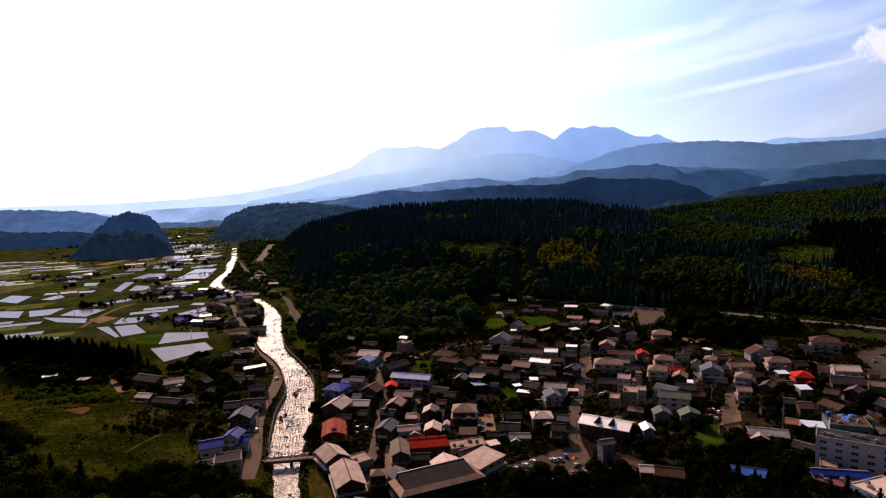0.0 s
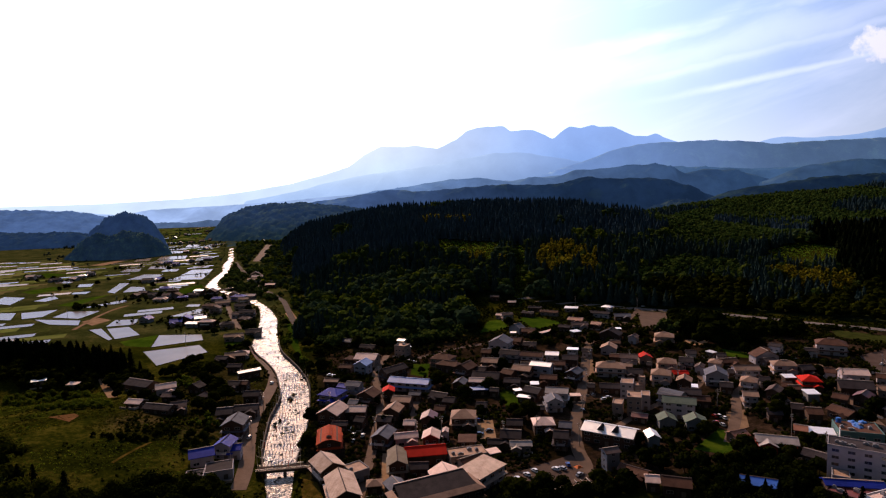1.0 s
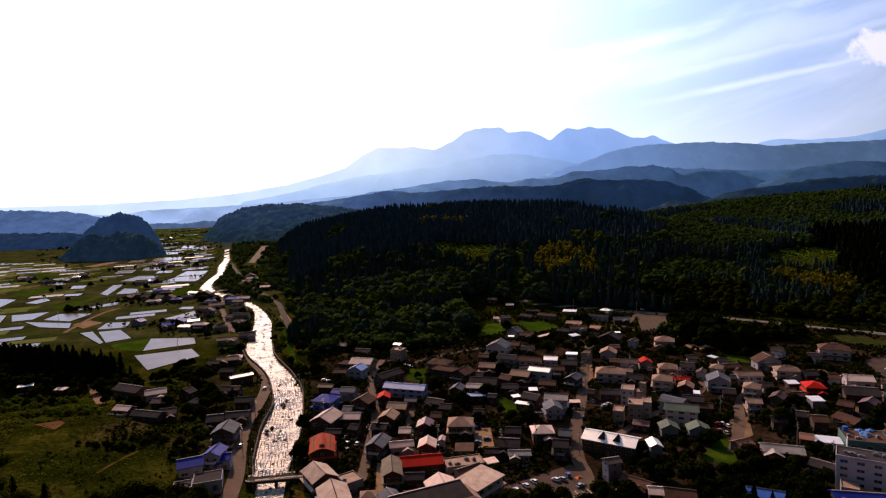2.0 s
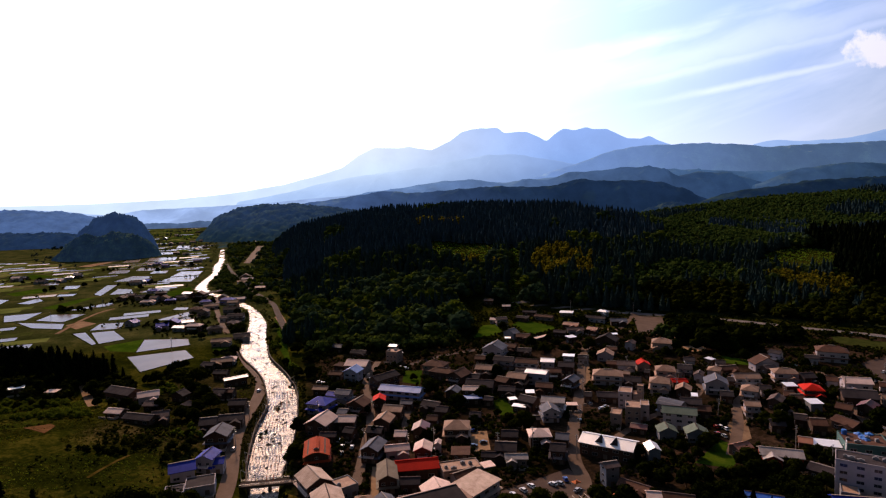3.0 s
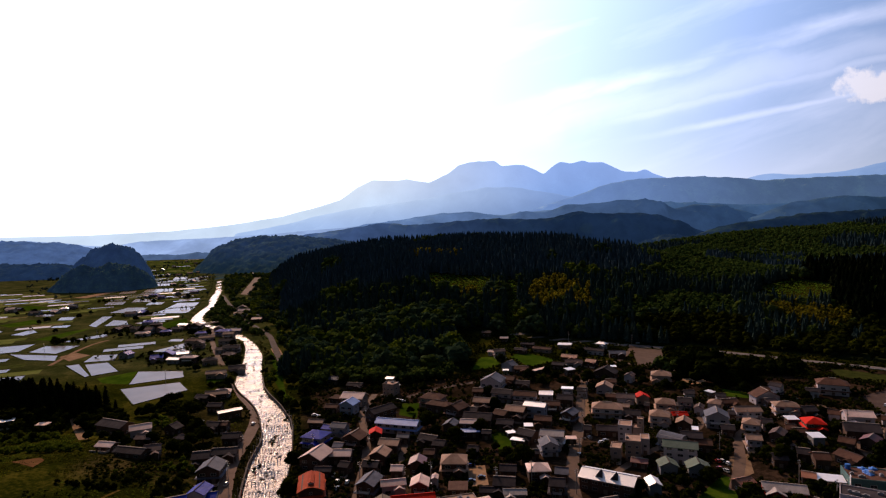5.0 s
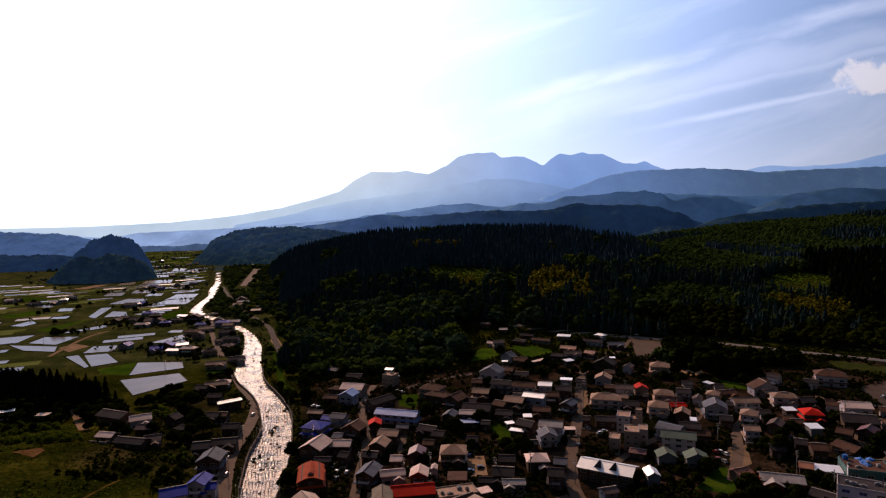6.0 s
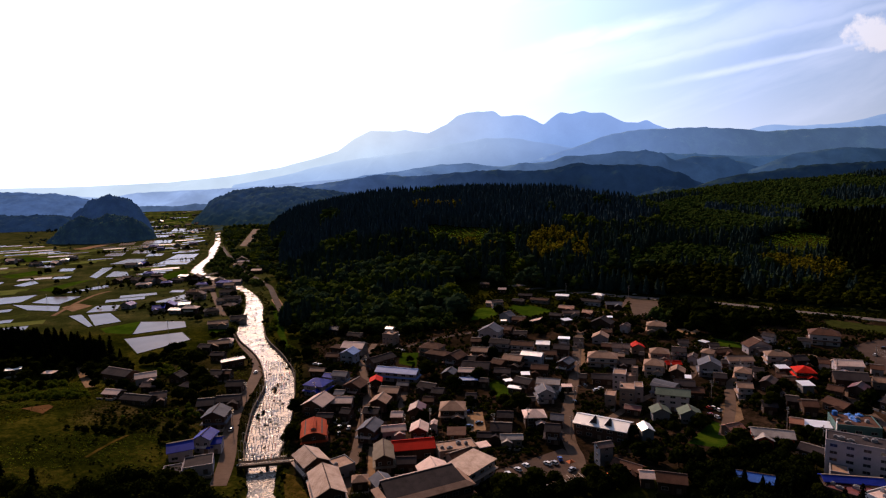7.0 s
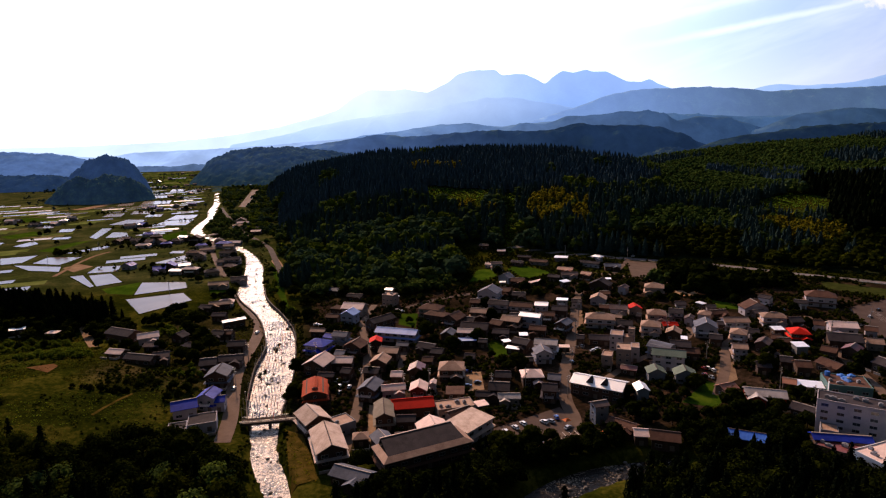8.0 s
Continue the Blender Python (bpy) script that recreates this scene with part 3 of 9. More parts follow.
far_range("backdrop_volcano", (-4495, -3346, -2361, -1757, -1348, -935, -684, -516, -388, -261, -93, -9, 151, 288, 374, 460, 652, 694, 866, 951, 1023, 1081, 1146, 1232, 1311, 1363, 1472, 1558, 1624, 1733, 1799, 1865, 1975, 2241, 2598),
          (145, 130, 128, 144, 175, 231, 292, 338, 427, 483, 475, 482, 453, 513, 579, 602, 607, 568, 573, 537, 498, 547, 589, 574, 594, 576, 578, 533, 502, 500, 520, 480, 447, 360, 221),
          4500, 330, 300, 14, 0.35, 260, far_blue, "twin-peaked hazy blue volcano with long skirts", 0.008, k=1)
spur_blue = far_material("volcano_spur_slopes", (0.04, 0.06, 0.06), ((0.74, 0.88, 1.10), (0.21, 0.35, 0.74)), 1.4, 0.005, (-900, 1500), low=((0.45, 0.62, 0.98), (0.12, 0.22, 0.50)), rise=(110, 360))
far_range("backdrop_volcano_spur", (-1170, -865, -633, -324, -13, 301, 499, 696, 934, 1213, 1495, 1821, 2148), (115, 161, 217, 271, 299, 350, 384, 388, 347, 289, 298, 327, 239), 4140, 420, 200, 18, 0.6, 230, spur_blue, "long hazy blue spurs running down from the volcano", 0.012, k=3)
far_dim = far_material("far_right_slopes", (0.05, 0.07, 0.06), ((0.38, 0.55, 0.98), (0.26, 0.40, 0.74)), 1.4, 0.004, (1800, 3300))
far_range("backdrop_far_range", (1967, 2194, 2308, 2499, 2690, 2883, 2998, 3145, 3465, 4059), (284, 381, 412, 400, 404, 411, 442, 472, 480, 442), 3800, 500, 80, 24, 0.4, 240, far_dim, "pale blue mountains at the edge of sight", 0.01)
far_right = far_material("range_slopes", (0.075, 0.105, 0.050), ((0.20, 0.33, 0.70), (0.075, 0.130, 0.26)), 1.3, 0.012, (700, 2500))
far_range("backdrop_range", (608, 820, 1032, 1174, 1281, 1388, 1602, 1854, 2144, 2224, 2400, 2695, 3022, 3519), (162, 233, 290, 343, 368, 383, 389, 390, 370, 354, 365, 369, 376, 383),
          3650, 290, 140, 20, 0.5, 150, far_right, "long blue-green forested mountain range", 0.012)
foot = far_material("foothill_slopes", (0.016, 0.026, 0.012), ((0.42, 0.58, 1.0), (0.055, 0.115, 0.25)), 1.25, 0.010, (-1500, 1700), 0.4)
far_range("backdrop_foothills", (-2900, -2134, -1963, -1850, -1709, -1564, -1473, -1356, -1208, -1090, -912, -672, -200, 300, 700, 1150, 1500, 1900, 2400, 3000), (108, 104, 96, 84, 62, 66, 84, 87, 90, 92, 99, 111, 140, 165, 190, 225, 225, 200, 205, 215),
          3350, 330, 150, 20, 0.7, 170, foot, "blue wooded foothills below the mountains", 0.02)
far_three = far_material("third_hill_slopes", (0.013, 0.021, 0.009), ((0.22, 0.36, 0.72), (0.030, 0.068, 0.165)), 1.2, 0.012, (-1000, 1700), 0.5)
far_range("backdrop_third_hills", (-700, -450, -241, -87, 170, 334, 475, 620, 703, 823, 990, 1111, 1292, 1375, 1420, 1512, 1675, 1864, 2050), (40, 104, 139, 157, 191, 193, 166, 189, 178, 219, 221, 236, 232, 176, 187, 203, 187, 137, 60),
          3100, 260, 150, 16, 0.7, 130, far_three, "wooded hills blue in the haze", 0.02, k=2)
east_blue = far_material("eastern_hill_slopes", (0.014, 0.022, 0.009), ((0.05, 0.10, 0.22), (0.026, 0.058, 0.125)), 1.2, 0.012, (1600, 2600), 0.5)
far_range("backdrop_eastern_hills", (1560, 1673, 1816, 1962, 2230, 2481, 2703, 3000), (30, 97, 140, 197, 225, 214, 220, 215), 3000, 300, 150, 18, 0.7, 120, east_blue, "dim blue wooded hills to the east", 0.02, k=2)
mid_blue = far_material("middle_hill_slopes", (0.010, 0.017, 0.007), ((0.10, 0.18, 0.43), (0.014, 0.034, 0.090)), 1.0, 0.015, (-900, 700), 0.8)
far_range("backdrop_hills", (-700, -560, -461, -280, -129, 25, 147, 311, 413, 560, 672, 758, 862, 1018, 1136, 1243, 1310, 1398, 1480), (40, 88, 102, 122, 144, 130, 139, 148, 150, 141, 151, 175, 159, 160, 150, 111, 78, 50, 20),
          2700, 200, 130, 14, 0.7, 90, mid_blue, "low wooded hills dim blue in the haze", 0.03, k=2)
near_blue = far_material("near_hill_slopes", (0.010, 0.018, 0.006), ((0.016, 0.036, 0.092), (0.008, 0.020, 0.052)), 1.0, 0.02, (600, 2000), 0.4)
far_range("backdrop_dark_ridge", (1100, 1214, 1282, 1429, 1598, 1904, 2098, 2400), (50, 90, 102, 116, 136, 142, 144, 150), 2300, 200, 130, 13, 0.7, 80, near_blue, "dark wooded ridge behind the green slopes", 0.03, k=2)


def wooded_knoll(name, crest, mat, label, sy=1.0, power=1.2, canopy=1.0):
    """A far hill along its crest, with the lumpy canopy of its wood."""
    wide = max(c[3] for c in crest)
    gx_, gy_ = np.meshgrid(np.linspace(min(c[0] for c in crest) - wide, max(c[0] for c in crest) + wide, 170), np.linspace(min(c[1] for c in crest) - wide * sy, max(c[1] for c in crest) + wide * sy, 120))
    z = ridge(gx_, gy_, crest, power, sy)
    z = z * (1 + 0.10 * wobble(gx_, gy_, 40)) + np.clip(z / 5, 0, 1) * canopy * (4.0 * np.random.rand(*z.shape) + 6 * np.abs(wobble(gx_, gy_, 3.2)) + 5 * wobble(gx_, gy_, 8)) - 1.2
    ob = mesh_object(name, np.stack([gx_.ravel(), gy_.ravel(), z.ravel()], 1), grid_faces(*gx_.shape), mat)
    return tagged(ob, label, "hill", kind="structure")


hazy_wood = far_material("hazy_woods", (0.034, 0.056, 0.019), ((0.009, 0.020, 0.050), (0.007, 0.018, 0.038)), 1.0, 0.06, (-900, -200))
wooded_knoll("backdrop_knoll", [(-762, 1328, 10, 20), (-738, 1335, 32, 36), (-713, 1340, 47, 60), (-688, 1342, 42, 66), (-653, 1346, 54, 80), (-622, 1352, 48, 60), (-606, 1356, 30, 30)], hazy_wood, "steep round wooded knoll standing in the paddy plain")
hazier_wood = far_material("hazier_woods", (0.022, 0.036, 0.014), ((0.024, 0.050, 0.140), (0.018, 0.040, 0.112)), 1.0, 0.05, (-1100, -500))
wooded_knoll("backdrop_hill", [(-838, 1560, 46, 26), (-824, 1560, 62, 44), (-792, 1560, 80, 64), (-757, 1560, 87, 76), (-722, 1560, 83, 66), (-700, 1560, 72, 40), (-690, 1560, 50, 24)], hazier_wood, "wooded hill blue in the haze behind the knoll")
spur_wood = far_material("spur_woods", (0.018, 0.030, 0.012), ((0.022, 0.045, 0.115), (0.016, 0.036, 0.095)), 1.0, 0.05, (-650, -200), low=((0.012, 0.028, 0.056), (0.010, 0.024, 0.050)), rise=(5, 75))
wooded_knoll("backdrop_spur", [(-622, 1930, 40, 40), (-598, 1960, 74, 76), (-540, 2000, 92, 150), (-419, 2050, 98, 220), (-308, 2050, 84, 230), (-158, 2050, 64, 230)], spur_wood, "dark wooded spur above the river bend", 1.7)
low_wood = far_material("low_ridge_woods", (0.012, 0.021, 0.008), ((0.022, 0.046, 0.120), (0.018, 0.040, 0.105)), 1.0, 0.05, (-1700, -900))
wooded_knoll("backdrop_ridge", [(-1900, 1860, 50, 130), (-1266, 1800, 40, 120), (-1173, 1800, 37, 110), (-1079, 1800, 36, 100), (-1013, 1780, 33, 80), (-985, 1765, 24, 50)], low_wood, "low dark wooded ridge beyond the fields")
# added belt: its haze is a glow that covers the plain's dark far edge
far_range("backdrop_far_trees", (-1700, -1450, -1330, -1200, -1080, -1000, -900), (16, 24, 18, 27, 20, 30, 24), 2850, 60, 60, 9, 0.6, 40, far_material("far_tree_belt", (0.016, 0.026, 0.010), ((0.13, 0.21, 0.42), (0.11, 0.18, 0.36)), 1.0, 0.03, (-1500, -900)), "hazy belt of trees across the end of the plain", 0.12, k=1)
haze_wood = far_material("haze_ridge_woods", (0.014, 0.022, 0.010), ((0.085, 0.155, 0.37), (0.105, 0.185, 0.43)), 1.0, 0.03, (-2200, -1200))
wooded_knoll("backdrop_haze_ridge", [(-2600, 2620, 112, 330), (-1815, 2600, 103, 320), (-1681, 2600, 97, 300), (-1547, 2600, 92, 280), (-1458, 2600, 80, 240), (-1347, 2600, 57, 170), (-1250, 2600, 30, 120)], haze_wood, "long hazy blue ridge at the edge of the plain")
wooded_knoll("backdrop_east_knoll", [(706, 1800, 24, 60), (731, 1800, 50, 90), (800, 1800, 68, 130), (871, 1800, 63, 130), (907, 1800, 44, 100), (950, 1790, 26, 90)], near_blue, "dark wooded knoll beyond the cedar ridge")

# ---- building kit ----
def part(name, bm, mat, parent, label="", place=None):
    """Links a bmesh, or a mesh that several parts share, as one mesh object under a thing or part."""
    if isinstance(bm, bmesh.types.BMesh):
        me = bpy.data.meshes.new(name)
        bm.to_mesh(me)
        bm.free()
        me.materials.append(mat)
    else:
        me = bm
    ob = new(name, me)
    ob.parent = parent
    if place is not None:
        ob.matrix_basis = place
    return tagged(ob, label)


def boxes(*items):
    """A bmesh of boxes: (x, y, z centre, sx, sy, sz)."""
    bm = bmesh.new()
    for x, y, z, sx, sy, sz in items:
        bmesh.ops.create_cube(bm, size=1, matrix=Matrix.Translation((x, y, z)) @ Matrix.Diagonal((sx, sy, sz, 1)))
    return bm


def shared(name, bm, mat):
    me = bpy.data.meshes.new(name)
    bm.to_mesh(me)
    bm.free()
    me.materials.append(mat)
    return me


def slab(bm, pts, thick):
    """A closed plate under a planar outline."""
    top = [bm.verts.new(p) for p in pts]
    low = [bm.verts.new((p[0], p[1], p[2] - thick)) for p in pts]
    n = len(pts)
    bm.faces.new(top)
    bm.faces.new(low[::-1])
    for i in range(n):
        j = (i + 1) % n
        bm.faces.new((top[i], low[i], low[j], top[j]))


def roof_bm(kind, w, d, rise, thick=0.28):
    bm = bmesh.new()
    a, b = w / 2, d / 2
    if kind == "gx":
        slab(bm, [(-a, -b, 0), (a, -b, 0), (a, 0, rise), (-a, 0, rise)], thick)
        slab(bm, [(a, b, 0), (-a, b, 0), (-a, 0, rise), (a, 0, rise)], thick)
    elif kind == "gy":
        slab(bm, [(-a, b, 0), (-a, -b, 0), (0, -b, rise), (0, b, rise)], thick)
        slab(bm, [(a, -b, 0), (a, b, 0), (0, b, rise), (0, -b, rise)], thick)
    elif kind == "hip":
        if w >= d:
            k = a - b * 0.85
            slab(bm, [(-a, -b, 0), (a, -b, 0), (k, 0, rise), (-k, 0, rise)], thick)
            slab(bm, [(a, b, 0), (-a, b, 0), (-k, 0, rise), (k, 0, rise)], thick)
            slab(bm, [(-a, b, 0), (-a, -b, 0), (-k, 0, rise)], thick)
            slab(bm, [(a, -b, 0), (a, b, 0), (k, 0, rise)], thick)
        else:
            k = b - a * 0.85
            slab(bm, [(-a, b, 0), (-a, -b, 0), (0, -k, rise), (0, k, rise)], thick)
            slab(bm, [(a, -b, 0), (a, b, 0), (0, k, rise), (0, -k, rise)], thick)
            slab(bm, [(-a, -b, 0), (a, -b, 0), (0, -k, rise)], thick)
            slab(bm, [(a, b, 0), (-a, b, 0), (0, k, rise)], thick)
    elif kind == "arch":
        n = 8
        p = [(-b + 2 * b * i / n, rise * math.sin(math.pi * i / n)) for i in range(n + 1)]
        for (y0, z0), (y1, z1) in zip(p, p[1:]):
            slab(bm, [(-a, y0, z0), (a, y0, z0), (a, y1, z1), (-a, y1, z1)], thick)
    elif kind == "shed":
        slab(bm, [(-a, -b, 0), (a, -b, 0), (a, b, rise), (-a, b, rise)], thick)
    else:
        slab(bm, [(-a, -b, 0.12), (a, -b, 0.12), (a, b, 0.12), (-a, b, 0.12)], 0.3)
    bmesh.ops.remove_doubles(bm, verts=bm.verts, dist=0.002)
    return bm


def wall_bm(kind, w, d, eave, rise, foot=0.5):
    """Walls down into the ground, with gable ends where the roof has them."""
    bm = bmesh.new()
    a, b = w / 2, d / 2
    if kind == "gx":
        k = rise * 0.93
        outline = [(-b, -foot), (b, -foot), (b, eave), (0, eave + k), (-b, eave)]
        ends = [[bm.verts.new((s * a, y, z)) for y, z in outline] for s in (-1, 1)]
    elif kind in ("gy",):
        k = rise * 0.93
        outline = [(-a, -foot), (a, -foot), (a, eave), (0, eave + k), (-a, eave)]
        ends = [[bm.verts.new((x, s * b, z)) for x, z in outline] for s in (1, -1)]
    elif kind == "arch":
        outline = [(-b, -foot), (b, -foot)] + [(b * math.cos(math.pi * i / 8), eave + rise * 0.95 * math.sin(math.pi * i / 8)) for i in range(9)]
        ends = [[bm.verts.new((s * a, y, z)) for y, z in outline] for s in (-1, 1)]
    else:
        top = eave + (0.45 if kind == "flat" else 0)
        bmesh.ops.create_cube(bm, size=1, matrix=Matrix.Translation((0, 0, (top - foot) / 2)) @ Matrix.Diagonal((w, d, top + foot, 1)))
        return bm
    n = len(ends[0])
    bm.faces.new(ends[0][::-1])
    bm.faces.new(ends[1])
    for i in range(n):
        j = (i + 1) % n
        bm.faces.new((ends[0][i], ends[0][j], ends[1][j], ends[1][i]))
    bmesh.ops.recalc_face_normals(bm, faces=bm.faces)
    return bm


ROOF = {
    "tan": roof_material("tan_sheet_roof", [(0.203, 0.123, 0.086), (0.419, 0.274, 0.197)], 0.45, 0.75, spec=0.08),
    "pale": roof_material("pale_sheet_roof", [(0.582, 0.414, 0.358), (0.851, 0.650, 0.571)], 0.45, 0.7, spec=0.08),
    "brown": roof_material("brown_tile_roof", [(0.059, 0.027, 0.018), (0.130, 0.067, 0.046)], 0.3, 0.8, spec=0.06),
    "grey": roof_material("grey_tile_roof", [(0.071, 0.048, 0.045), (0.173, 0.125, 0.115)], 0.3, 0.8, spec=0.06),
    "dark": roof_material("dark_tile_roof", [(0.024, 0.020, 0.023), (0.062, 0.052, 0.054)], 0.3, 0.85, spec=0.04),
    "white": roof_material("white_metal_roof", [(0.78, 0.76, 0.75), (0.88, 0.86, 0.85)], 0.5, 0.5, metal=0.45),
    "red": roof_material("red_metal_roof", [(0.42, 0.014, 0.006), (0.62, 0.022, 0.010)], 0.45, 0.75, spec=0.05),
    "salmon": roof_material("faded_red_roof", [(0.30, 0.042, 0.014), (0.44, 0.075, 0.026)], 0.45, 0.8, spec=0.05),
    "rust": roof_material("rust_orange_roof", [(0.30, 0.10, 0.05), (0.42, 0.17, 0.09)], 0.4, 0.6),
    "maroon": roof_material("maroon_roof", [(0.10, 0.02, 0.018), (0.17, 0.035, 0.03)], 0.4, 0.55),
    "blue": roof_material("blue_glazed_roof", [(0.012, 0.026, 0.24), (0.02, 0.045, 0.42)], 0.3, 0.55, spec=0.08),
    "azure": roof_material("bright_blue_roof", [(0.03, 0.11, 0.48), (0.05, 0.17, 0.62)], 0.45, 0.5, spec=0.2),
    "ltblue": roof_material("light_blue_roof", [(0.13, 0.22, 0.52), (0.20, 0.32, 0.66)], 0.45, 0.5, spec=0.3),
    "slate": roof_material("blue_grey_roof", [(0.056, 0.063, 0.087), (0.133, 0.140, 0.175)], 0.3, 0.7, spec=0.1),
    "green": roof_material("grey_green_roof", [(0.085, 0.115, 0.088), (0.15, 0.19, 0.15)], 0.45, 0.7, spec=0.06),
    "worn": roof_material("worn_sheet_roof", [(0.310, 0.207, 0.155), (0.494, 0.368, 0.293), (0.644, 0.494, 0.414)], 0.5, 0.75, spec=0.08),
    "moss": roof_material("olive_sheet_roof", [(0.156, 0.126, 0.090), (0.276, 0.228, 0.174)], 0.5, 0.8, spec=0.05),
    "ribbed": roof_material("ribbed_sheet_roof", [(0.22, 0.19, 0.18), (0.44, 0.39, 0.37)], 1.2, 0.55, spec=0.14),
}
ROOF_WORDS = {"tan": "weathered tan sheet-metal", "pale": "pale sheet-metal", "brown": "brown tiled", "grey": "grey tiled", "dark": "dark tiled",
              "white": "bright white metal", "red": "vivid red metal", "salmon": "faded red metal", "rust": "rust-orange metal", "maroon": "dark maroon",
              "blue": "blue glazed-tile", "azure": "bright blue metal", "ltblue": "light blue metal", "slate": "blue-grey tiled", "green": "grey-green metal", "ribbed": "ribbed sheet-metal", "worn": "worn rust-stained sheet-metal", "moss": "dull olive sheet-metal"}
WALL = {
    "bright": material("bright_white_paint", [(0.68, 0.66, 0.66), (0.82, 0.80, 0.80)], scale=0.3, rough=0.7),
    "white": material("white_plaster", [(0.331, 0.290, 0.307), (0.481, 0.431, 0.448)], scale=0.3, rough=0.85),
    "cream": material("cream_plaster", [(0.216, 0.158, 0.133), (0.316, 0.242, 0.204)], scale=0.3, rough=0.85),
    "wood": material("dark_wood_boards", [(0.038, 0.019, 0.012), (0.090, 0.051, 0.033)], scale=0.5, rough=0.85, stretch=(1, 1, 0.15)),
    "grey": material("grey_render", [(0.173, 0.173, 0.187), (0.259, 0.259, 0.274)], scale=0.3, rough=0.85),
    "blue": material("pale_blue_render", [(0.240, 0.288, 0.384), (0.336, 0.384, 0.480)], scale=0.3, rough=0.85),
    "teal": material("teal_render", [(0.05, 0.12, 0.12), (0.09, 0.18, 0.17)], scale=0.3, rough=0.85),
    "red": material("red_boards", [(0.30, 0.03, 0.02), (0.42, 0.05, 0.03)], scale=0.5, rough=0.8),
}
WALL_WORDS = {"bright": "bright white-painted", "white": "white plaster", "cream": "cream plaster", "wood": "dark timber", "grey": "grey render", "blue": "pale blue", "teal": "teal-painted", "red": "red-painted"}
GLASS = material("window_glass", [(0.015, 0.018, 0.022), (0.03, 0.035, 0.04)], scale=0.5, rough=0.08, spec=0.6)
FRAME = material("aluminium_frame", [(0.35, 0.35, 0.35), (0.5, 0.5, 0.5)], scale=2, rough=0.4, metal=0.6)
RIDGE = material("ridge_tile", [(0.05, 0.036, 0.034), (0.12, 0.088, 0.082)], scale=1.0, rough=0.9, spec=0.05)
RIDGE_PALE = material("mortar_ridge", [(0.26, 0.21, 0.18), (0.46, 0.39, 0.34)], scale=1.0, rough=0.9, spec=0.05)
DOOR = material("door_panel", [(0.10, 0.07, 0.05), (0.2, 0.15, 0.11)], scale=1.0, rough=0.6)


def frame_bm(w, h, t=0.09, depth=0.1):
    return boxes((0, 0, h / 2, w + t, depth, t), (0, 0, -h / 2, w + t, depth, t), (-w / 2, 0, 0, t, depth, h), (w / 2, 0, 0, t, depth, h), (0, 0, 0, t * 0.7, depth, h))


PANE_MESH = {k: shared("window", boxes((0, 0, 0, w, 0.06, h)), GLASS) for k, (w, h) in {"wide": (2.4, 1.2), "small": (1.3, 1.1)}.items()}
FRAME_MESH = {k: shared("window_frame", frame_bm(w, h), FRAME) for k, (w, h) in {"wide": (2.4, 1.2), "small": (1.3, 1.1)}.items()}
DOOR_MESH = shared("door", boxes((0, 0, 1.0, 1.7, 0.08, 2.0), (0, -0.05, 1.0, 0.06, 0.06, 2.0)), DOOR)


FOOT, PAVED, LOTS, FOOT_BY_NAME = [], [], [], {}


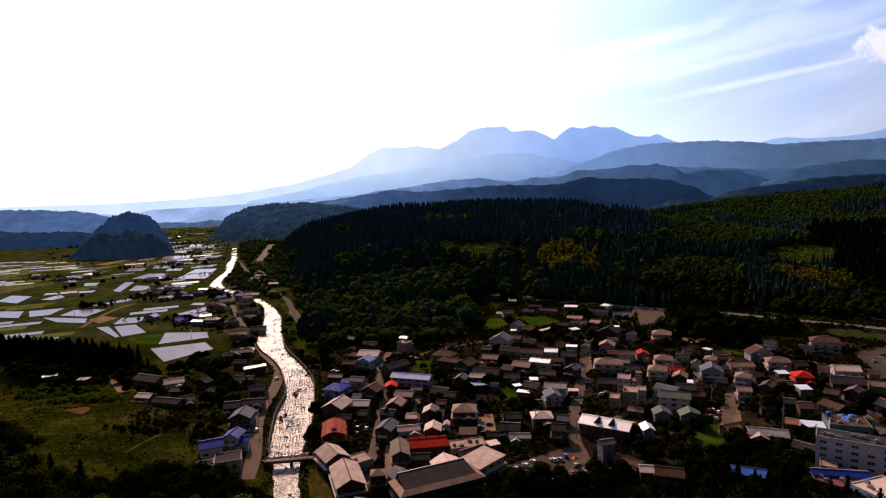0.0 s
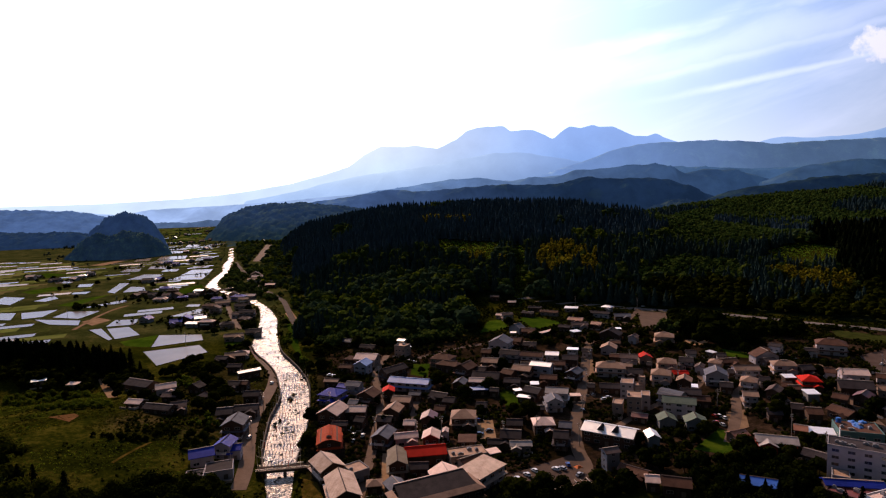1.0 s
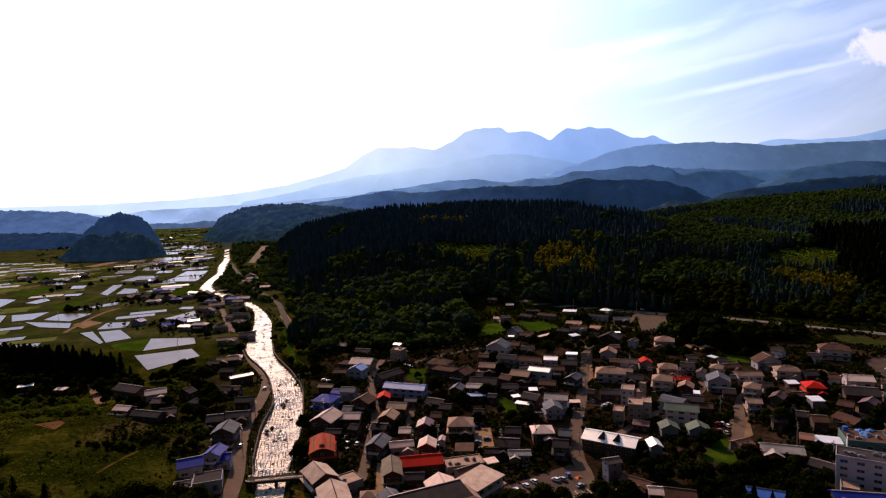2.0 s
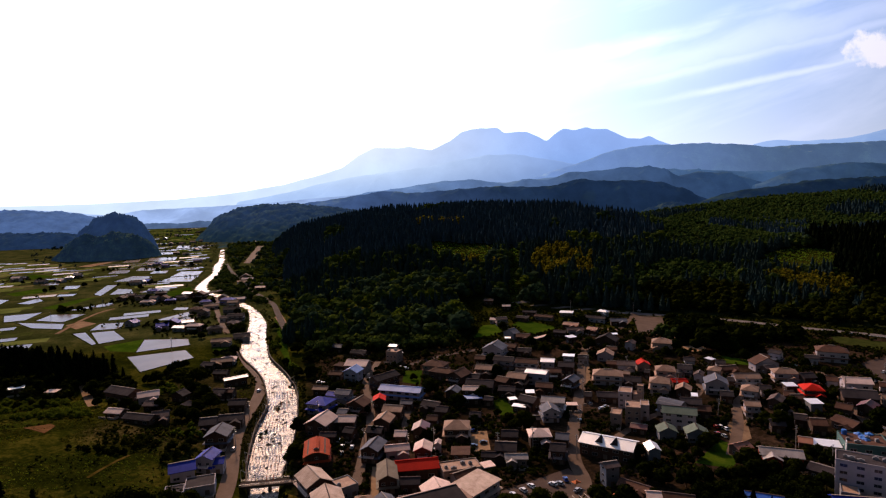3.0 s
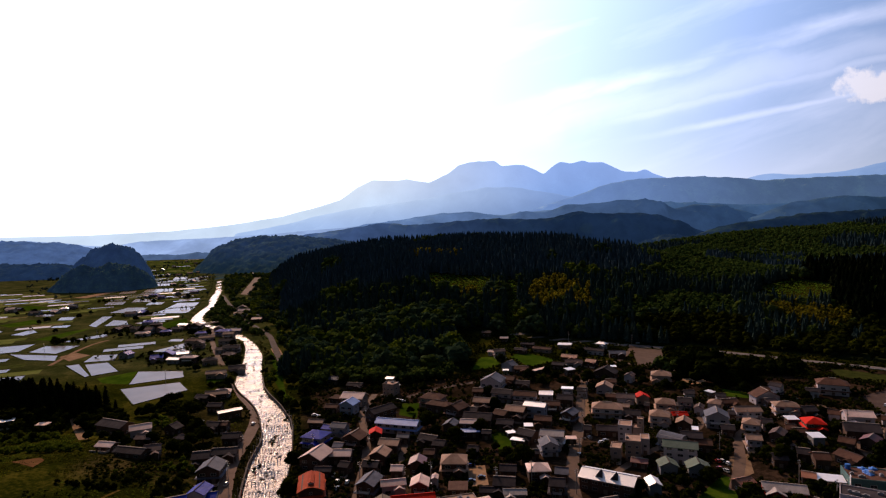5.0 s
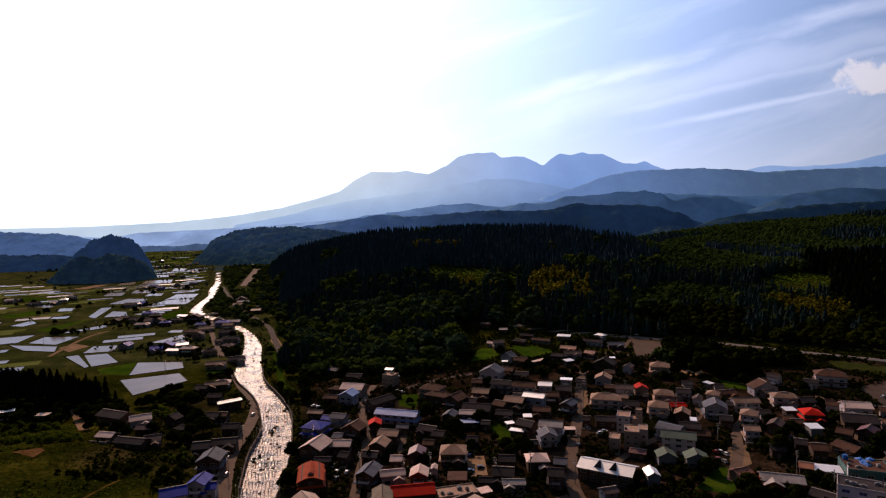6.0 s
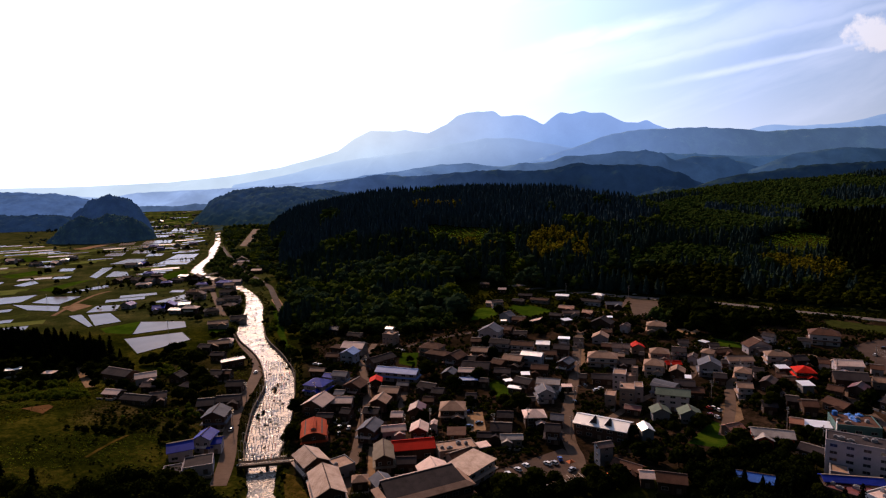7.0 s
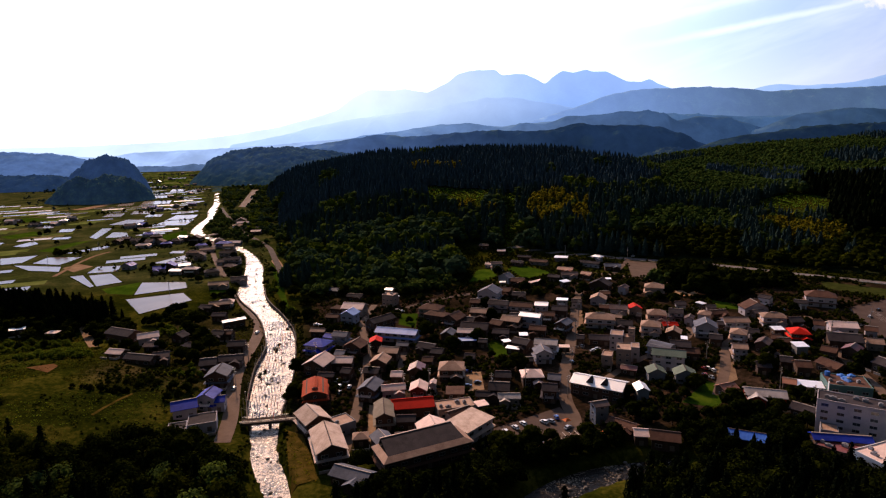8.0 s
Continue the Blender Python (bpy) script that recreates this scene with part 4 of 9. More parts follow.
def house(x, y, turn, w, d, eave, kind, roof, wall="wood", rise=None, group="houses of the town", bare=False):
    """w along the front, d deep, eave height; turn in degrees about the vertical. Walls stand in from the eaves."""
    rise = rise if rise is not None else {"gx": (0.15 if roof == "white" else 0.22) * d, "gy": 0.25 * w, "hip": 0.22 * min(w, d), "arch": 0.22 * d, "shed": 0.07 * d, "flat": 0}[kind]
    z = float(height(x, y))
    root = new("house")
    FOOT.append((x, y, 0.42 * math.hypot(w, d)))
    FOOT_BY_NAME[root.name] = (w, d)
    root.matrix_world = pose(x, y, z, 0, 0, turn)
    over = 0.0 if kind == "flat" else min(0.7, 0.08 * w)
    ww, dd = w - 2 * over, d - 2 * over
    drop = rise * (over / (d / 2 if kind in ("gx", "arch") else w / 2)) if kind in ("gx", "gy", "hip") else 0.0
    body = part("wall", wall_bm(kind, ww, dd, eave - 0.2 + drop, max(0, rise - drop)), WALL[wall], root)
    inset = 0.56 if kind == "flat" else 0
    part("roof", roof_bm(kind, w - inset, d - inset, rise), ROOF[roof], root, place=Matrix.Translation((0, 0, eave + inset)))
    if kind == "gx":
        part("ridge_cap", boxes((0, 0, eave + rise + 0.03, w - 0.2, 0.4, 0.22)), ROOF[roof] if roof in ("white", "pale", "red", "ltblue") else RIDGE_PALE if int(abs(x) * 5) % 2 else RIDGE, root)
    elif kind == "gy":
        part("ridge_cap", boxes((0, 0, eave + rise + 0.03, 0.4, d - 0.2, 0.22)), ROOF[roof] if roof in ("white", "pale", "red", "ltblue") else RIDGE_PALE if int(abs(x) * 5) % 2 else RIDGE, root)
    elif kind == "hip" and abs(w - d) > 1.5:
        run = abs(w - d) * 0.9
        part("ridge_cap", boxes((0, 0, eave + rise + 0.06, run if w > d else 0.45, 0.45 if w > d else run, 0.3)), RIDGE_PALE if int(abs(x) * 5) % 2 else RIDGE, root)
    if kind == "flat":
        t = 0.25
        # tanks, vents and hatches on the flat roof
        if ww > 7 and not bare:
            for k in range(int(ww / 4)):
                u, v = ww * (0.12 + 0.76 * ((k * 0.618) % 1)) - ww / 2, dd * (0.2 + 0.6 * ((k * 0.37 + 0.3) % 1)) - dd / 2
                part("roof_unit", boxes((u, v, eave + 1.0, 1.4 + 0.5 * (k % 3), 1.0 + 0.4 * (k % 2), 1.0 + 0.5 * (k % 2)), (u, v, eave + 1.6 + 0.25 * (k % 2), 0.8, 0.6, 0.4)), WALL["grey"], root, "grey roof unit")
        part("parapet", boxes((0, -dd / 2 + t / 2, eave + 0.6, ww, t, 0.9), (0, dd / 2 - t / 2, eave + 0.6, ww, t, 0.9),
                              (-ww / 2 + t / 2, 0, eave + 0.6, t, dd - 2 * t, 0.9), (ww / 2 - t / 2, 0, eave + 0.6, t, dd - 2 * t, 0.9)), WALL[wall], root)
    storeys = max(1, int((eave + 0.3) / 2.7))
    if storeys == 2 and kind != "flat" and wall != "blue" and roof not in ("white", "pale"):
        for face, length, off in ((0, ww + 1.6, dd / 2), (90, dd + 1.6, ww / 2), (-90, dd + 1.6, ww / 2)):
            bm = bmesh.new()
            slab(bm, [(-length / 2, -1.15, 2.75), (length / 2, -1.15, 2.75), (length / 2 - 0.8, 0, 3.2), (-length / 2 + 0.8, 0, 3.2)], 0.16)
            c, s = math.cos(radians(face)), math.sin(radians(face))
            part("lower_eave", bm, ROOF[roof], root, place=pose(s * off, -c * off, 0, 0, 0, face))
    kindw = "wide" if ww > 9 else "small"
    step = 4.4 if kindw == "wide" else 2.9
    for s in range(storeys):
        zz = 1.55 + s * 2.75
        for face, length, off in ((0, ww, dd / 2), (1, dd, ww / 2), (2, dd, ww / 2)):
            n = max(1, int(length / step)) if face == 0 else max(1, int(length / 5.5))
            n = min(n, 7)
            for i in range(n):
                u = (i + 0.5) / n * length - length / 2
                if face == 0 and s == 0 and i == n // 2:
                    part("door", DOOR_MESH, None, root, place=pose(u, -off - 0.02, 0.05))
                    continue
                m = pose(u, -off, zz) if face == 0 else pose((-1 if face == 1 else 1) * off, u, zz, 0, 0, 90)
                k = kindw if face == 0 else "small"
                pane = part("window", PANE_MESH[k], None, root, place=m)
                part("window_frame", FRAME_MESH[k], None, pane)
    trait = int(abs(x * 7.3 + y * 3.1)) % 6
    if kind in ("gx", "hip") and 8 < w < 17 and not bare and trait < 3:
        # a lower wing with its own gable across the front
        w1, d1, e1 = 0.44 * ww, min(3.2, 0.3 * d), min(eave - 0.9, 3.1)
        at = Matrix.Translation(((-0.24 if trait == 0 else 0.24) * ww, -dd / 2 - d1 / 2 + 0.6, 0))
        part("wing_wall", wall_bm("gy", w1, d1 + 1.2, e1, 0.24 * w1), WALL[wall], root, place=at)
        part("wing_roof", roof_bm("gy", w1 + 0.9, d1 + 2.2, 0.24 * (w1 + 0.9), 0.22), ROOF[roof], root, place=at @ Matrix.Translation((0, -0.1, e1 + 0.12)))
    elif storeys == 2 and kind != "flat" and ww < 14 and not bare and trait < 5:
        part("balcony", boxes((0, -dd / 2 - 0.6, 2.9, 0.6 * ww, 1.2, 0.14), (0, -dd / 2 - 1.17, 3.95, 0.6 * ww, 0.06, 0.08), (0, -dd / 2 - 1.17, 3.45, 0.6 * ww, 0.05, 0.7),
                              (-0.3 * ww, -dd / 2 - 0.6, 3.45, 0.06, 1.2, 1.0), (0.3 * ww, -dd / 2 - 0.6, 3.45, 0.06, 1.2, 1.0)), WALL["bright" if trait % 2 else "white"], root, "pale balcony with a solid front")
    size = ("long" if w > 1.6 * d else "two-storey" if storeys > 1 else "low")
    shape = {"gx": "gabled", "gy": "gabled", "hip": "hipped", "arch": "vaulted", "shed": "lean-to", "flat": "flat"}[kind]
    tagged(root, "%s %s house with a %s %s roof" % (size, WALL_WORDS[wall], ROOF_WORDS[roof], shape), "house", group)
    return root

# ---- the town: each house by itself ----
house(-39.8, 395.1, -18, 15.9, 12, 5.5, "gx", "pale", "cream")
house(-51.5, 399.8, -26, 9.0, 8, 4, "hip", "brown", "wood")
house(-41.2, 376.4, -22, 10.5, 10, 6.5, "gy", "ltblue", "blue")
house(-52.5, 380.9, -16, 9.0, 7, 3.5, "gx", "brown", "wood")
house(-16.3, 416.1, -29, 8.8, 8, 7, "flat", "tan", "cream")
house(-17.4, 442.0, -24, 6.6, 6, 5, "gx", "white", "cream")
house(-12.9, 424.6, 36, 4.5, 4, 4, "gx", "white", "grey")
house(-9.8, 337.4, -21, 25.8, 9, 5.5, "gx", "ltblue", "white")
house(-20.9, 361.6, 42, 18.3, 10, 6, "gx", "dark", "wood")
house(12.0, 384.5, -28, 15.3, 12, 6, "hip", "brown", "cream")
house(15.7, 371.6, -33, 17.6, 9, 5, "hip", "brown", "wood")
house(-53.3, 321.6, -24, 12.6, 12, 6, "hip", "blue", "grey")
house(-49.1, 338.8, -24, 6.8, 7, 4, "gx", "blue", "grey")
house(-42.3, 334.6, -19, 9.6, 8, 6, "gx", "slate", "grey")
house(-57.7, 350.4, -14, 9.7, 6, 4, "gx", "tan", "wood")
house(-21.9, 326.1, 0, 7.3, 8, 4.5, "gy", "red", "wood")
house(-32.3, 316.1, -25, 11.6, 10, 6, "gy", "brown", "wood")
house(-48.9, 292.9, -21, 12.4, 14, 6, "gy", "pale", "wood")
house(-39.2, 297.2, -7, 15.2, 9, 4.5, "gx", "pale", "wood")
house(-17.8, 293.8, -16, 9.4, 10, 5, "gy", "tan", "wood")
house(-13.4, 307.4, -16, 11.0, 9, 5, "gx", "tan", "wood")
house(7.1, 314.3, -31, 11.0, 8, 4, "gx", "dark", "wood")
house(20.0, 333.0, -22, 7.9, 9, 5, "gy", "slate", "wood")
house(140.3, 545.0, -22, 12.6, 8, 4, "shed", "white", "cream")
house(75.0, 517.7, 4, 10.2, 7, 6, "gx", "grey", "white")
house(70.0, 527.5, -29, 7.6, 6, 3.5, "gx", "pale", "white")
house(75.0, 605.3, -11, 9.9, 6, 4, "gx", "grey", "wood")
house(89.8, 583.6, -11, 8.4, 6, 4, "gx", "pale", "wood")
house(96.7, 531.6, -34, 12.3, 6, 3.5, "gx", "dark", "wood")
house(116.5, 532.4, -35, 18.2, 7, 3.5, "gx", "brown", "cream")
house(107.6, 555.2, -22, 13.6, 6, 3.5, "gx", "dark", "wood")
house(131.0, 493.3, -29, 13.6, 8, 4, "gx", "rust", "wood")
house(143.6, 473.7, -36, 9.1, 8, 4, "gx", "rust", "wood")
house(129.2, 474.4, -9, 14.1, 8, 4, "gx", "grey", "white")
house(118.3, 446.7, 21, 7.4, 6, 5, "shed", "white", "wood")
house(75.9, 469.5, -50, 12.1, 8, 5, "gy", "slate", "grey")
house(71.5, 459.9, -9, 4.9, 4, 3, "shed", "white", "grey")
house(83.8, 459.2, -19, 11.2, 9, 4, "gx", "brown", "wood")
house(98.4, 458.8, 36, 16.1, 3.5, 3, "shed", "pale", "wood")
house(55.5, 417.1, -26, 15.7, 14, 7, "gy", "slate", "white")
house(68.4, 426.1, -29, 9.6, 9, 5, "gx", "brown", "wood")
house(57.9, 388.2, -25, 14.2, 9, 6, "gx", "dark", "white")
house(71.7, 380.8, -23, 15.1, 9, 6, "gx", "brown", "white")
house(85.1, 379.9, -17, 9.2, 9, 6.5, "gx", "white", "white")
house(95.6, 372.2, -22, 10.5, 9, 5, "gx", "dark", "wood")
house(102.0, 391.4, -19, 8.0, 5, 6, "shed", "white", "grey")
house(42.6, 372.8, -21, 11.2, 9, 5.5, "gx", "tan", "wood")
house(36.5, 342.3, -18, 17.0, 12, 5, "gx", "dark", "wood")
house(60.2, 350.8, -29, 12.3, 10, 6, "gx", "tan", "wood")
house(72.5, 353.2, -28, 13.6, 9, 7.5, "gx", "white", "blue")
house(84.4, 359.7, -15, 9.4, 8, 5.5, "gx", "brown", "wood")
house(89.7, 339.7, -39, 8.3, 10, 6, "gy", "slate", "wood")
house(51.1, 347.6, -40, 8.4, 9, 5, "gx", "brown", "wood")
house(25.2, 360.2, -38, 11.8, 12, 6, "gy", "brown", "wood")
house(72.8, 333.9, -19, 10.2, 8, 5, "gx", "brown", "wood")
house(50.8, 332.1, -19, 9.9, 8, 4.5, "gx", "dark", "wood")
house(172.3, 537.3, -42, 10.1, 7, 5, "hip", "white", "white")
house(158.8, 516.2, -39, 20.1, 7, 4, "gx", "dark", "white")
house(174.0, 500.5, -10, 14.3, 9, 4, "gx", "slate", "wood")
house(142.4, 434.4, -34, 16.3, 11, 5, "gy", "dark", "wood")
house(155.6, 456.1, -9, 4.4, 4, 3.5, "shed", "white", "wood")
house(176.2, 415.4, -23, 13.9, 12, 6.5, "hip", "tan", "cream")
house(155.7, 422.1, -39, 6.7, 8, 5, "gy", "grey", "white")
house(129.2, 397.5, -23, 11.4, 10, 4.5, "gy", "tan", "white")
house(133.6, 369.5, -21, 11.6, 9, 5, "gx", "grey", "white")
house(126.3, 376.4, -20, 6.5, 7, 4, "gx", "brown", "wood")
house(144.6, 370.6, -8, 9.0, 8, 4.5, "gy", "red", "cream")
house(151.6, 352.1, -20, 11.8, 11, 6, "hip", "tan", "cream")
house(165.1, 354.5, -24, 8.9, 9, 5.5, "gx", "dark", "white")
house(169.1, 344.5, -33, 5.5, 8, 4.5, "gy", "grey", "white")
house(114.7, 348.7, -19, 17.9, 12, 6, "hip", "tan", "white")
house(128.3, 353.9, -24, 4.4, 6, 4, "gx", "tan", "wood")
house(138.5, 328.9, -24, 11.4, 11, 6.5, "hip", "tan", "white")
house(151.6, 332.7, -8, 9.1, 6, 4.5, "gx", "red", "wood")
house(148.5, 320.2, -28, 8.7, 9, 4.5, "gy", "tan", "wood")
house(181.7, 350.5, -35, 7.8, 9, 5, "hip", "tan", "white")
house(192.0, 376.2, -70, 6.3, 4, 4, "shed", "white", "wood")
house(168.6, 323.3, -22, 12.7, 12, 6.5, "gy", "slate", "white")
house(191.9, 354.1, 5, 11.1, 8, 4, "gx", "brown", "wood")
house(190.4, 330.9, -8, 15.0, 9, 6, "gx", "tan", "white")
house(234.8, 373.4, -53, 8.2, 7, 7, "gx", "dark", "white")
house(218.7, 360.1, -3, 16.1, 10, 5, "gy", "brown", "white")
house(217.1, 352.6, 10, 8.2, 7, 4, "gx", "grey", "wood")
house(273.0, 374.0, -30, 18.6, 14, 7, "hip", "brown", "white")
house(217.4, 336.7, -17, 14.1, 10, 6, "hip", "tan", "white")
house(209.3, 319.2, -7, 6.5, 6, 4, "shed", "white", "wood")
house(214.5, 308.4, -18, 10.6, 11, 5.5, "hip", "red", "wood")
house(226.0, 329.8, -0, 8.2, 9, 5, "gx", "dark", "wood")
house(242.9, 312.6, -20, 14.6, 10, 6.5, "gx", "pale", "white")
house(203.5, 290.5, -7, 6.8, 7, 4.5, "shed", "white", "grey")
house(231.4, 295.9, -23, 16.7, 13, 5, "gx", "dark", "wood")
house(181.0, 310.3, -33, 9.0, 10, 6, "hip", "tan", "white")
house(168.9, 287.6, -20, 7.7, 8, 6, "gx", "tan", "white")
house(186.8, 295.7, -44, 7.3, 10, 5, "gy", "grey", "wood")
house(224.7, 280.6, -52, 8.2, 9, 5, "gy", "maroon", "wood")
house(245.2, 291.4, -26, 8.2, 9, 4, "gx", "tan", "cream")
house(200.2, 299.5, -7, 7.0, 7, 4, "gx", "brown", "wood")
house(29.8, 331.4, -14, 9.5, 7, 6, "gx", "pale", "wood")
house(29.3, 323.9, -3, 12.1, 5, 3.5, "shed", "ltblue", "wood")
house(63.0, 327.5, -7, 5.1, 5, 4, "shed", "white", "wood")
house(51.9, 320.4, 16, 4.9, 4, 3, "shed", "white", "wood")
house(53.5, 307.3, -27, 7.9, 4, 3.5, "shed", "white", "wood")
house(71.2, 305.4, -19, 12.6, 9, 6.5, "gx", "ribbed", "white")
house(66.7, 294.7, -2, 9.4, 10, 5.5, "gy", "slate", "white")
house(59.4, 312.0, -40, 10.2, 9, 5, "gx", "dark", "wood")
house(55.1, 265.5, -3, 10.6, 10, 5.5, "hip", "pale", "wood")
house(17.8, 278.3, -7, 12.6, 12, 6, "hip", "tan", "wood")
house(37.9, 253.5, -14, 9.8, 10, 5, "gx", "dark", "wood")
house(41.0, 246.2, -6, 10.1, 6, 3.5, "gx", "ribbed", "cream")
house(17.8, 255.6, -6, 8.6, 8, 3, "shed", "brown", "wood")
house(59.6, 247.6, -16, 7.1, 9, 6, "gx", "dark", "wood")
house(65.6, 263.7, -19, 6.3, 8, 4, "gx", "slate", "wood")
house(30.0, 250.6, -11, 7.0, 6, 3, "gx", "dark", "wood")
house(28.0, 241.1, 18, 5.4, 5, 3, "shed", "pale", "wood")
house(106.4, 284.7, -20, 7.1, 10, 9, "flat", "tan", "cream")
house(111.4, 309.3, -23, 6.8, 9, 8, "flat", "tan", "white")
house(97.7, 283.9, -25, 5.0, 8, 6, "flat", "tan", "cream")
house(114.8, 291.1, -19, 4.2, 8, 7, "flat", "tan", "white")
house(118.8, 307.0, -25, 3.2, 4, 11, "flat", "tan", "cream")
house(129.3, 291.8, -49, 12.7, 10, 6.5, "arch", "slate", "grey")
house(126.8, 277.7, -24, 16.2, 10, 8, "gx", "green", "white")
house(114.9, 264.7, -11, 9.0, 8, 4.5, "gy", "green", "grey")
house(127.3, 260.9, -14, 10.5, 8, 4.5, "gy", "green", "grey")
house(140.5, 294.6, -21, 10.5, 9, 6, "gx", "dark", "wood")
house(100.3, 245.5, -6, 5.9, 8, 5, "gy", "white", "grey")
house(105.1, 273.1, -28, 8.0, 6, 3, "gx", "maroon", "wood")
house(149.8, 309.9, -23, 3.5, 5, 4, "shed", "white", "wood")
house(-20.8, 259.0, -18, 9.0, 12, 6, "gy", "slate", "wood")
house(-10.4, 259.1, 6, 11.3, 7, 4.5, "gx", "pale", "white")
house(-13.6, 233.0, 4, 8.4, 15.5, 6, "gy", "moss", "wood")
house(-1.7, 241.2, 5, 18.2, 10.5, 4.6, "gx", "red", "wood")
house(1.3, 254.8, -6, 8.3, 9, 6, "gy", "pale", "wood")
house(0.7, 280.6, -7, 8.3, 9, 5, "gy", "maroon", "wood")
house(16.2, 239.3, 11, 16.3, 9, 3.5, "flat", "tan", "cream")
house(17.5, 231.9, 30, 11.4, 7, 4, "gx", "brown", "cream")
house(20.8, 219.2, 45, 17.4, 12, 6.2, "shed", "worn", "white")
house(6.0, 221.3, 13, 12.4, 8.6, 3.6, "gy", "pale", "cream")
house(-13.0, 211.0, 25, 8.0, 10, 4.6, "gy", "slate", "wood")
house(-4.8, 213.2, 4, 7.7, 8, 4, "gx", "grey", "wood")
house(-4.4, 228.3, -3, 8.2, 7, 4, "gx", "dark", "wood")
house(-33.7, 210.5, 16, 12.0, 20.5, 5.8, "gy", "worn", "wood")
house(-42.6, 231.0, 30, 11.4, 14, 5.8, "gy", "worn", "wood")
vault = house(-46.2, 260.8, 98, 18.0, 11.6, 5.2, "arch", "salmon", "wood", rise=2.0)
house(-22.6, 189.2, -29, 15.0, 8.6, 3.8, "gx", "slate", "wood")
house(-22.0, 216.8, 3, 6.6, 6.2, 3.3, "hip", "tan", "wood")
house(-30.3, 228.4, 33, 7.6, 9, 4, "flat", "tan", "grey")
house(-21.1, 279.7, -17, 8.1, 8, 5, "gx", "dark", "wood")
house(-9.0, 276.0, -7, 6.0, 7, 4, "gx", "pale", "wood")
house(8.1, 261.9, -7, 3.1, 5, 5, "gy", "pale", "white")
house(-174.2, 354.3, -27, 20.8, 11, 5, "gx", "dark", "wood")
house(-155.3, 344.0, 23, 11.8, 9, 5, "gx", "pale", "white")
house(-145.7, 328.2, -7, 9.4, 8, 3.5, "gx", "grey", "wood")
house(-156.9, 310.0, -16, 10.0, 7, 3, "gx", "pale", "wood")
house(-140.6, 301.2, -19, 17.5, 8, 3, "gx", "dark", "wood")
house(-132.0, 304.5, 15, 8.5, 9, 4, "gx", "grey", "wood")
house(-139.3, 349.4, -20, 9.2, 7, 4, "gy", "dark", "wood")
house(-125.6, 326.9, -19, 8.9, 7, 4.5, "hip", "dark", "wood")
house(-129.8, 360.6, 53, 6.3, 6, 4, "gy", "white", "grey")
house(-115.5, 376.3, 32, 15.0, 5, 5, "gx", "white", "wood")
house(-117.6, 352.9, -14, 8.9, 8, 4, "gx", "dark", "wood")
house(-111.9, 353.2, -7, 5.9, 7, 4, "gx", "brown", "wood")
house(-100.8, 331.4, -2, 9.8, 9, 4, "gx", "dark", "wood")
house(-97.1, 306.5, 4, 13.1, 9, 4, "gx", "dark", "wood")
house(-105.1, 296.0, 8, 8.6, 10, 5, "gx", "dark", "wood")
house(-94.9, 279.5, 0, 11.3, 12, 6, "gy", "slate", "wood")
house(-90.9, 252.0, -7, 8.4, 9.5, 6.3, "gy", "blue", "white")
house(-98.3, 243.0, 21, 10.6, 10, 4.5, "gx", "blue", "white")
house(-86.3, 251.9, 7, 5.2, 7.5, 4.5, "gx", "blue", "white")
house(-87.9, 233.8, 15, 11.1, 10, 3.0, "flat", "dark", "white", bare=True)
house(-95.0, 226.0, 16, 7, 8, 2.6, "flat", "dark", "white", bare=True)
house(-144.8, 414.8, -16, 9.8, 7, 4, "gx", "dark", "wood")
house(-129.3, 393.0, -8, 10.1, 7, 4, "gx", "dark", "wood")
house(-243, 366, 25, 8.8, 5, 3, "shed", "white", "wood")
house(-222, 366, -7, 7.4, 5, 3, "shed", "pale", "wood")
house(138.8, 244.2, 15, 8.4, 7, 4, "gx", "rust", "wood")
house(151.4, 235.9, -22, 16.9, 9, 4, "gx", "ribbed", "red")
house(147.5, 233.9, -22, 10.7, 3, 2.4, "shed", "red", "wood")
house(176.1, 242.6, -23, 10.9, 7, 4, "shed", "white", "wood")
house(169.4, 246.6, -32, 5.9, 7, 4, "gx", "rust", "wood")
house(189.7, 238.3, -23, 16.7, 14, 6, "flat", "brown", "teal")
house(167.2, 203.0, -36, 26.0, 10, 13.6, "flat", "dark", "white")
house(154.8, 200.3, -33, 5.7, 7, 5, "flat", "tan", "grey")
house(123.3, 200.7, -27, 12.9, 8, 4, "gx", "azure", "wood")
house(81.3, 215.5, -44, 12.1, 7, 3.5, "gx", "brown", "wood")
house(85.2, 207.1, -15, 5.7, 7, 4, "gx", "pale", "wood")
house(93.2, 203.6, -21, 11.0, 9, 4, "gx", "brown", "wood")
house(74.7, 224.9, 11, 6.8, 6, 8, "gx", "grey", "grey")
house(149.2, 186.9, -50, 13.6, 10, 5, "flat", "maroon", "wood")
house(152.6, 191.2, -15, 19.8, 6, 6.5, "gx", "blue", "wood")
house(158.8, 174.5, -74, 17.2, 16, 7, "flat", "pale", "bright")
house(172.4, 233.7, -40, 6.2, 8, 3.5, "gx", "brown", "wood")
house(159.1, 220.8, -52, 9.4, 8, 3.5, "gx", "dark", "wood")
house(227.8, 262.3, -76, 7.8, 10, 4, "gx", "dark", "wood")
house(169.3, 267.0, -19, 6.9, 8, 4, "gx", "dark", "wood")
house(201.6, 263.6, -74, 11.9, 9, 4, "gx", "brown", "wood")
house(186.3, 263.0, -18, 7.2, 9, 5, "gx", "brown", "wood")
house(228.9, 375.4, -24, 5.0, 7, 4, "gx", "brown", "wood")
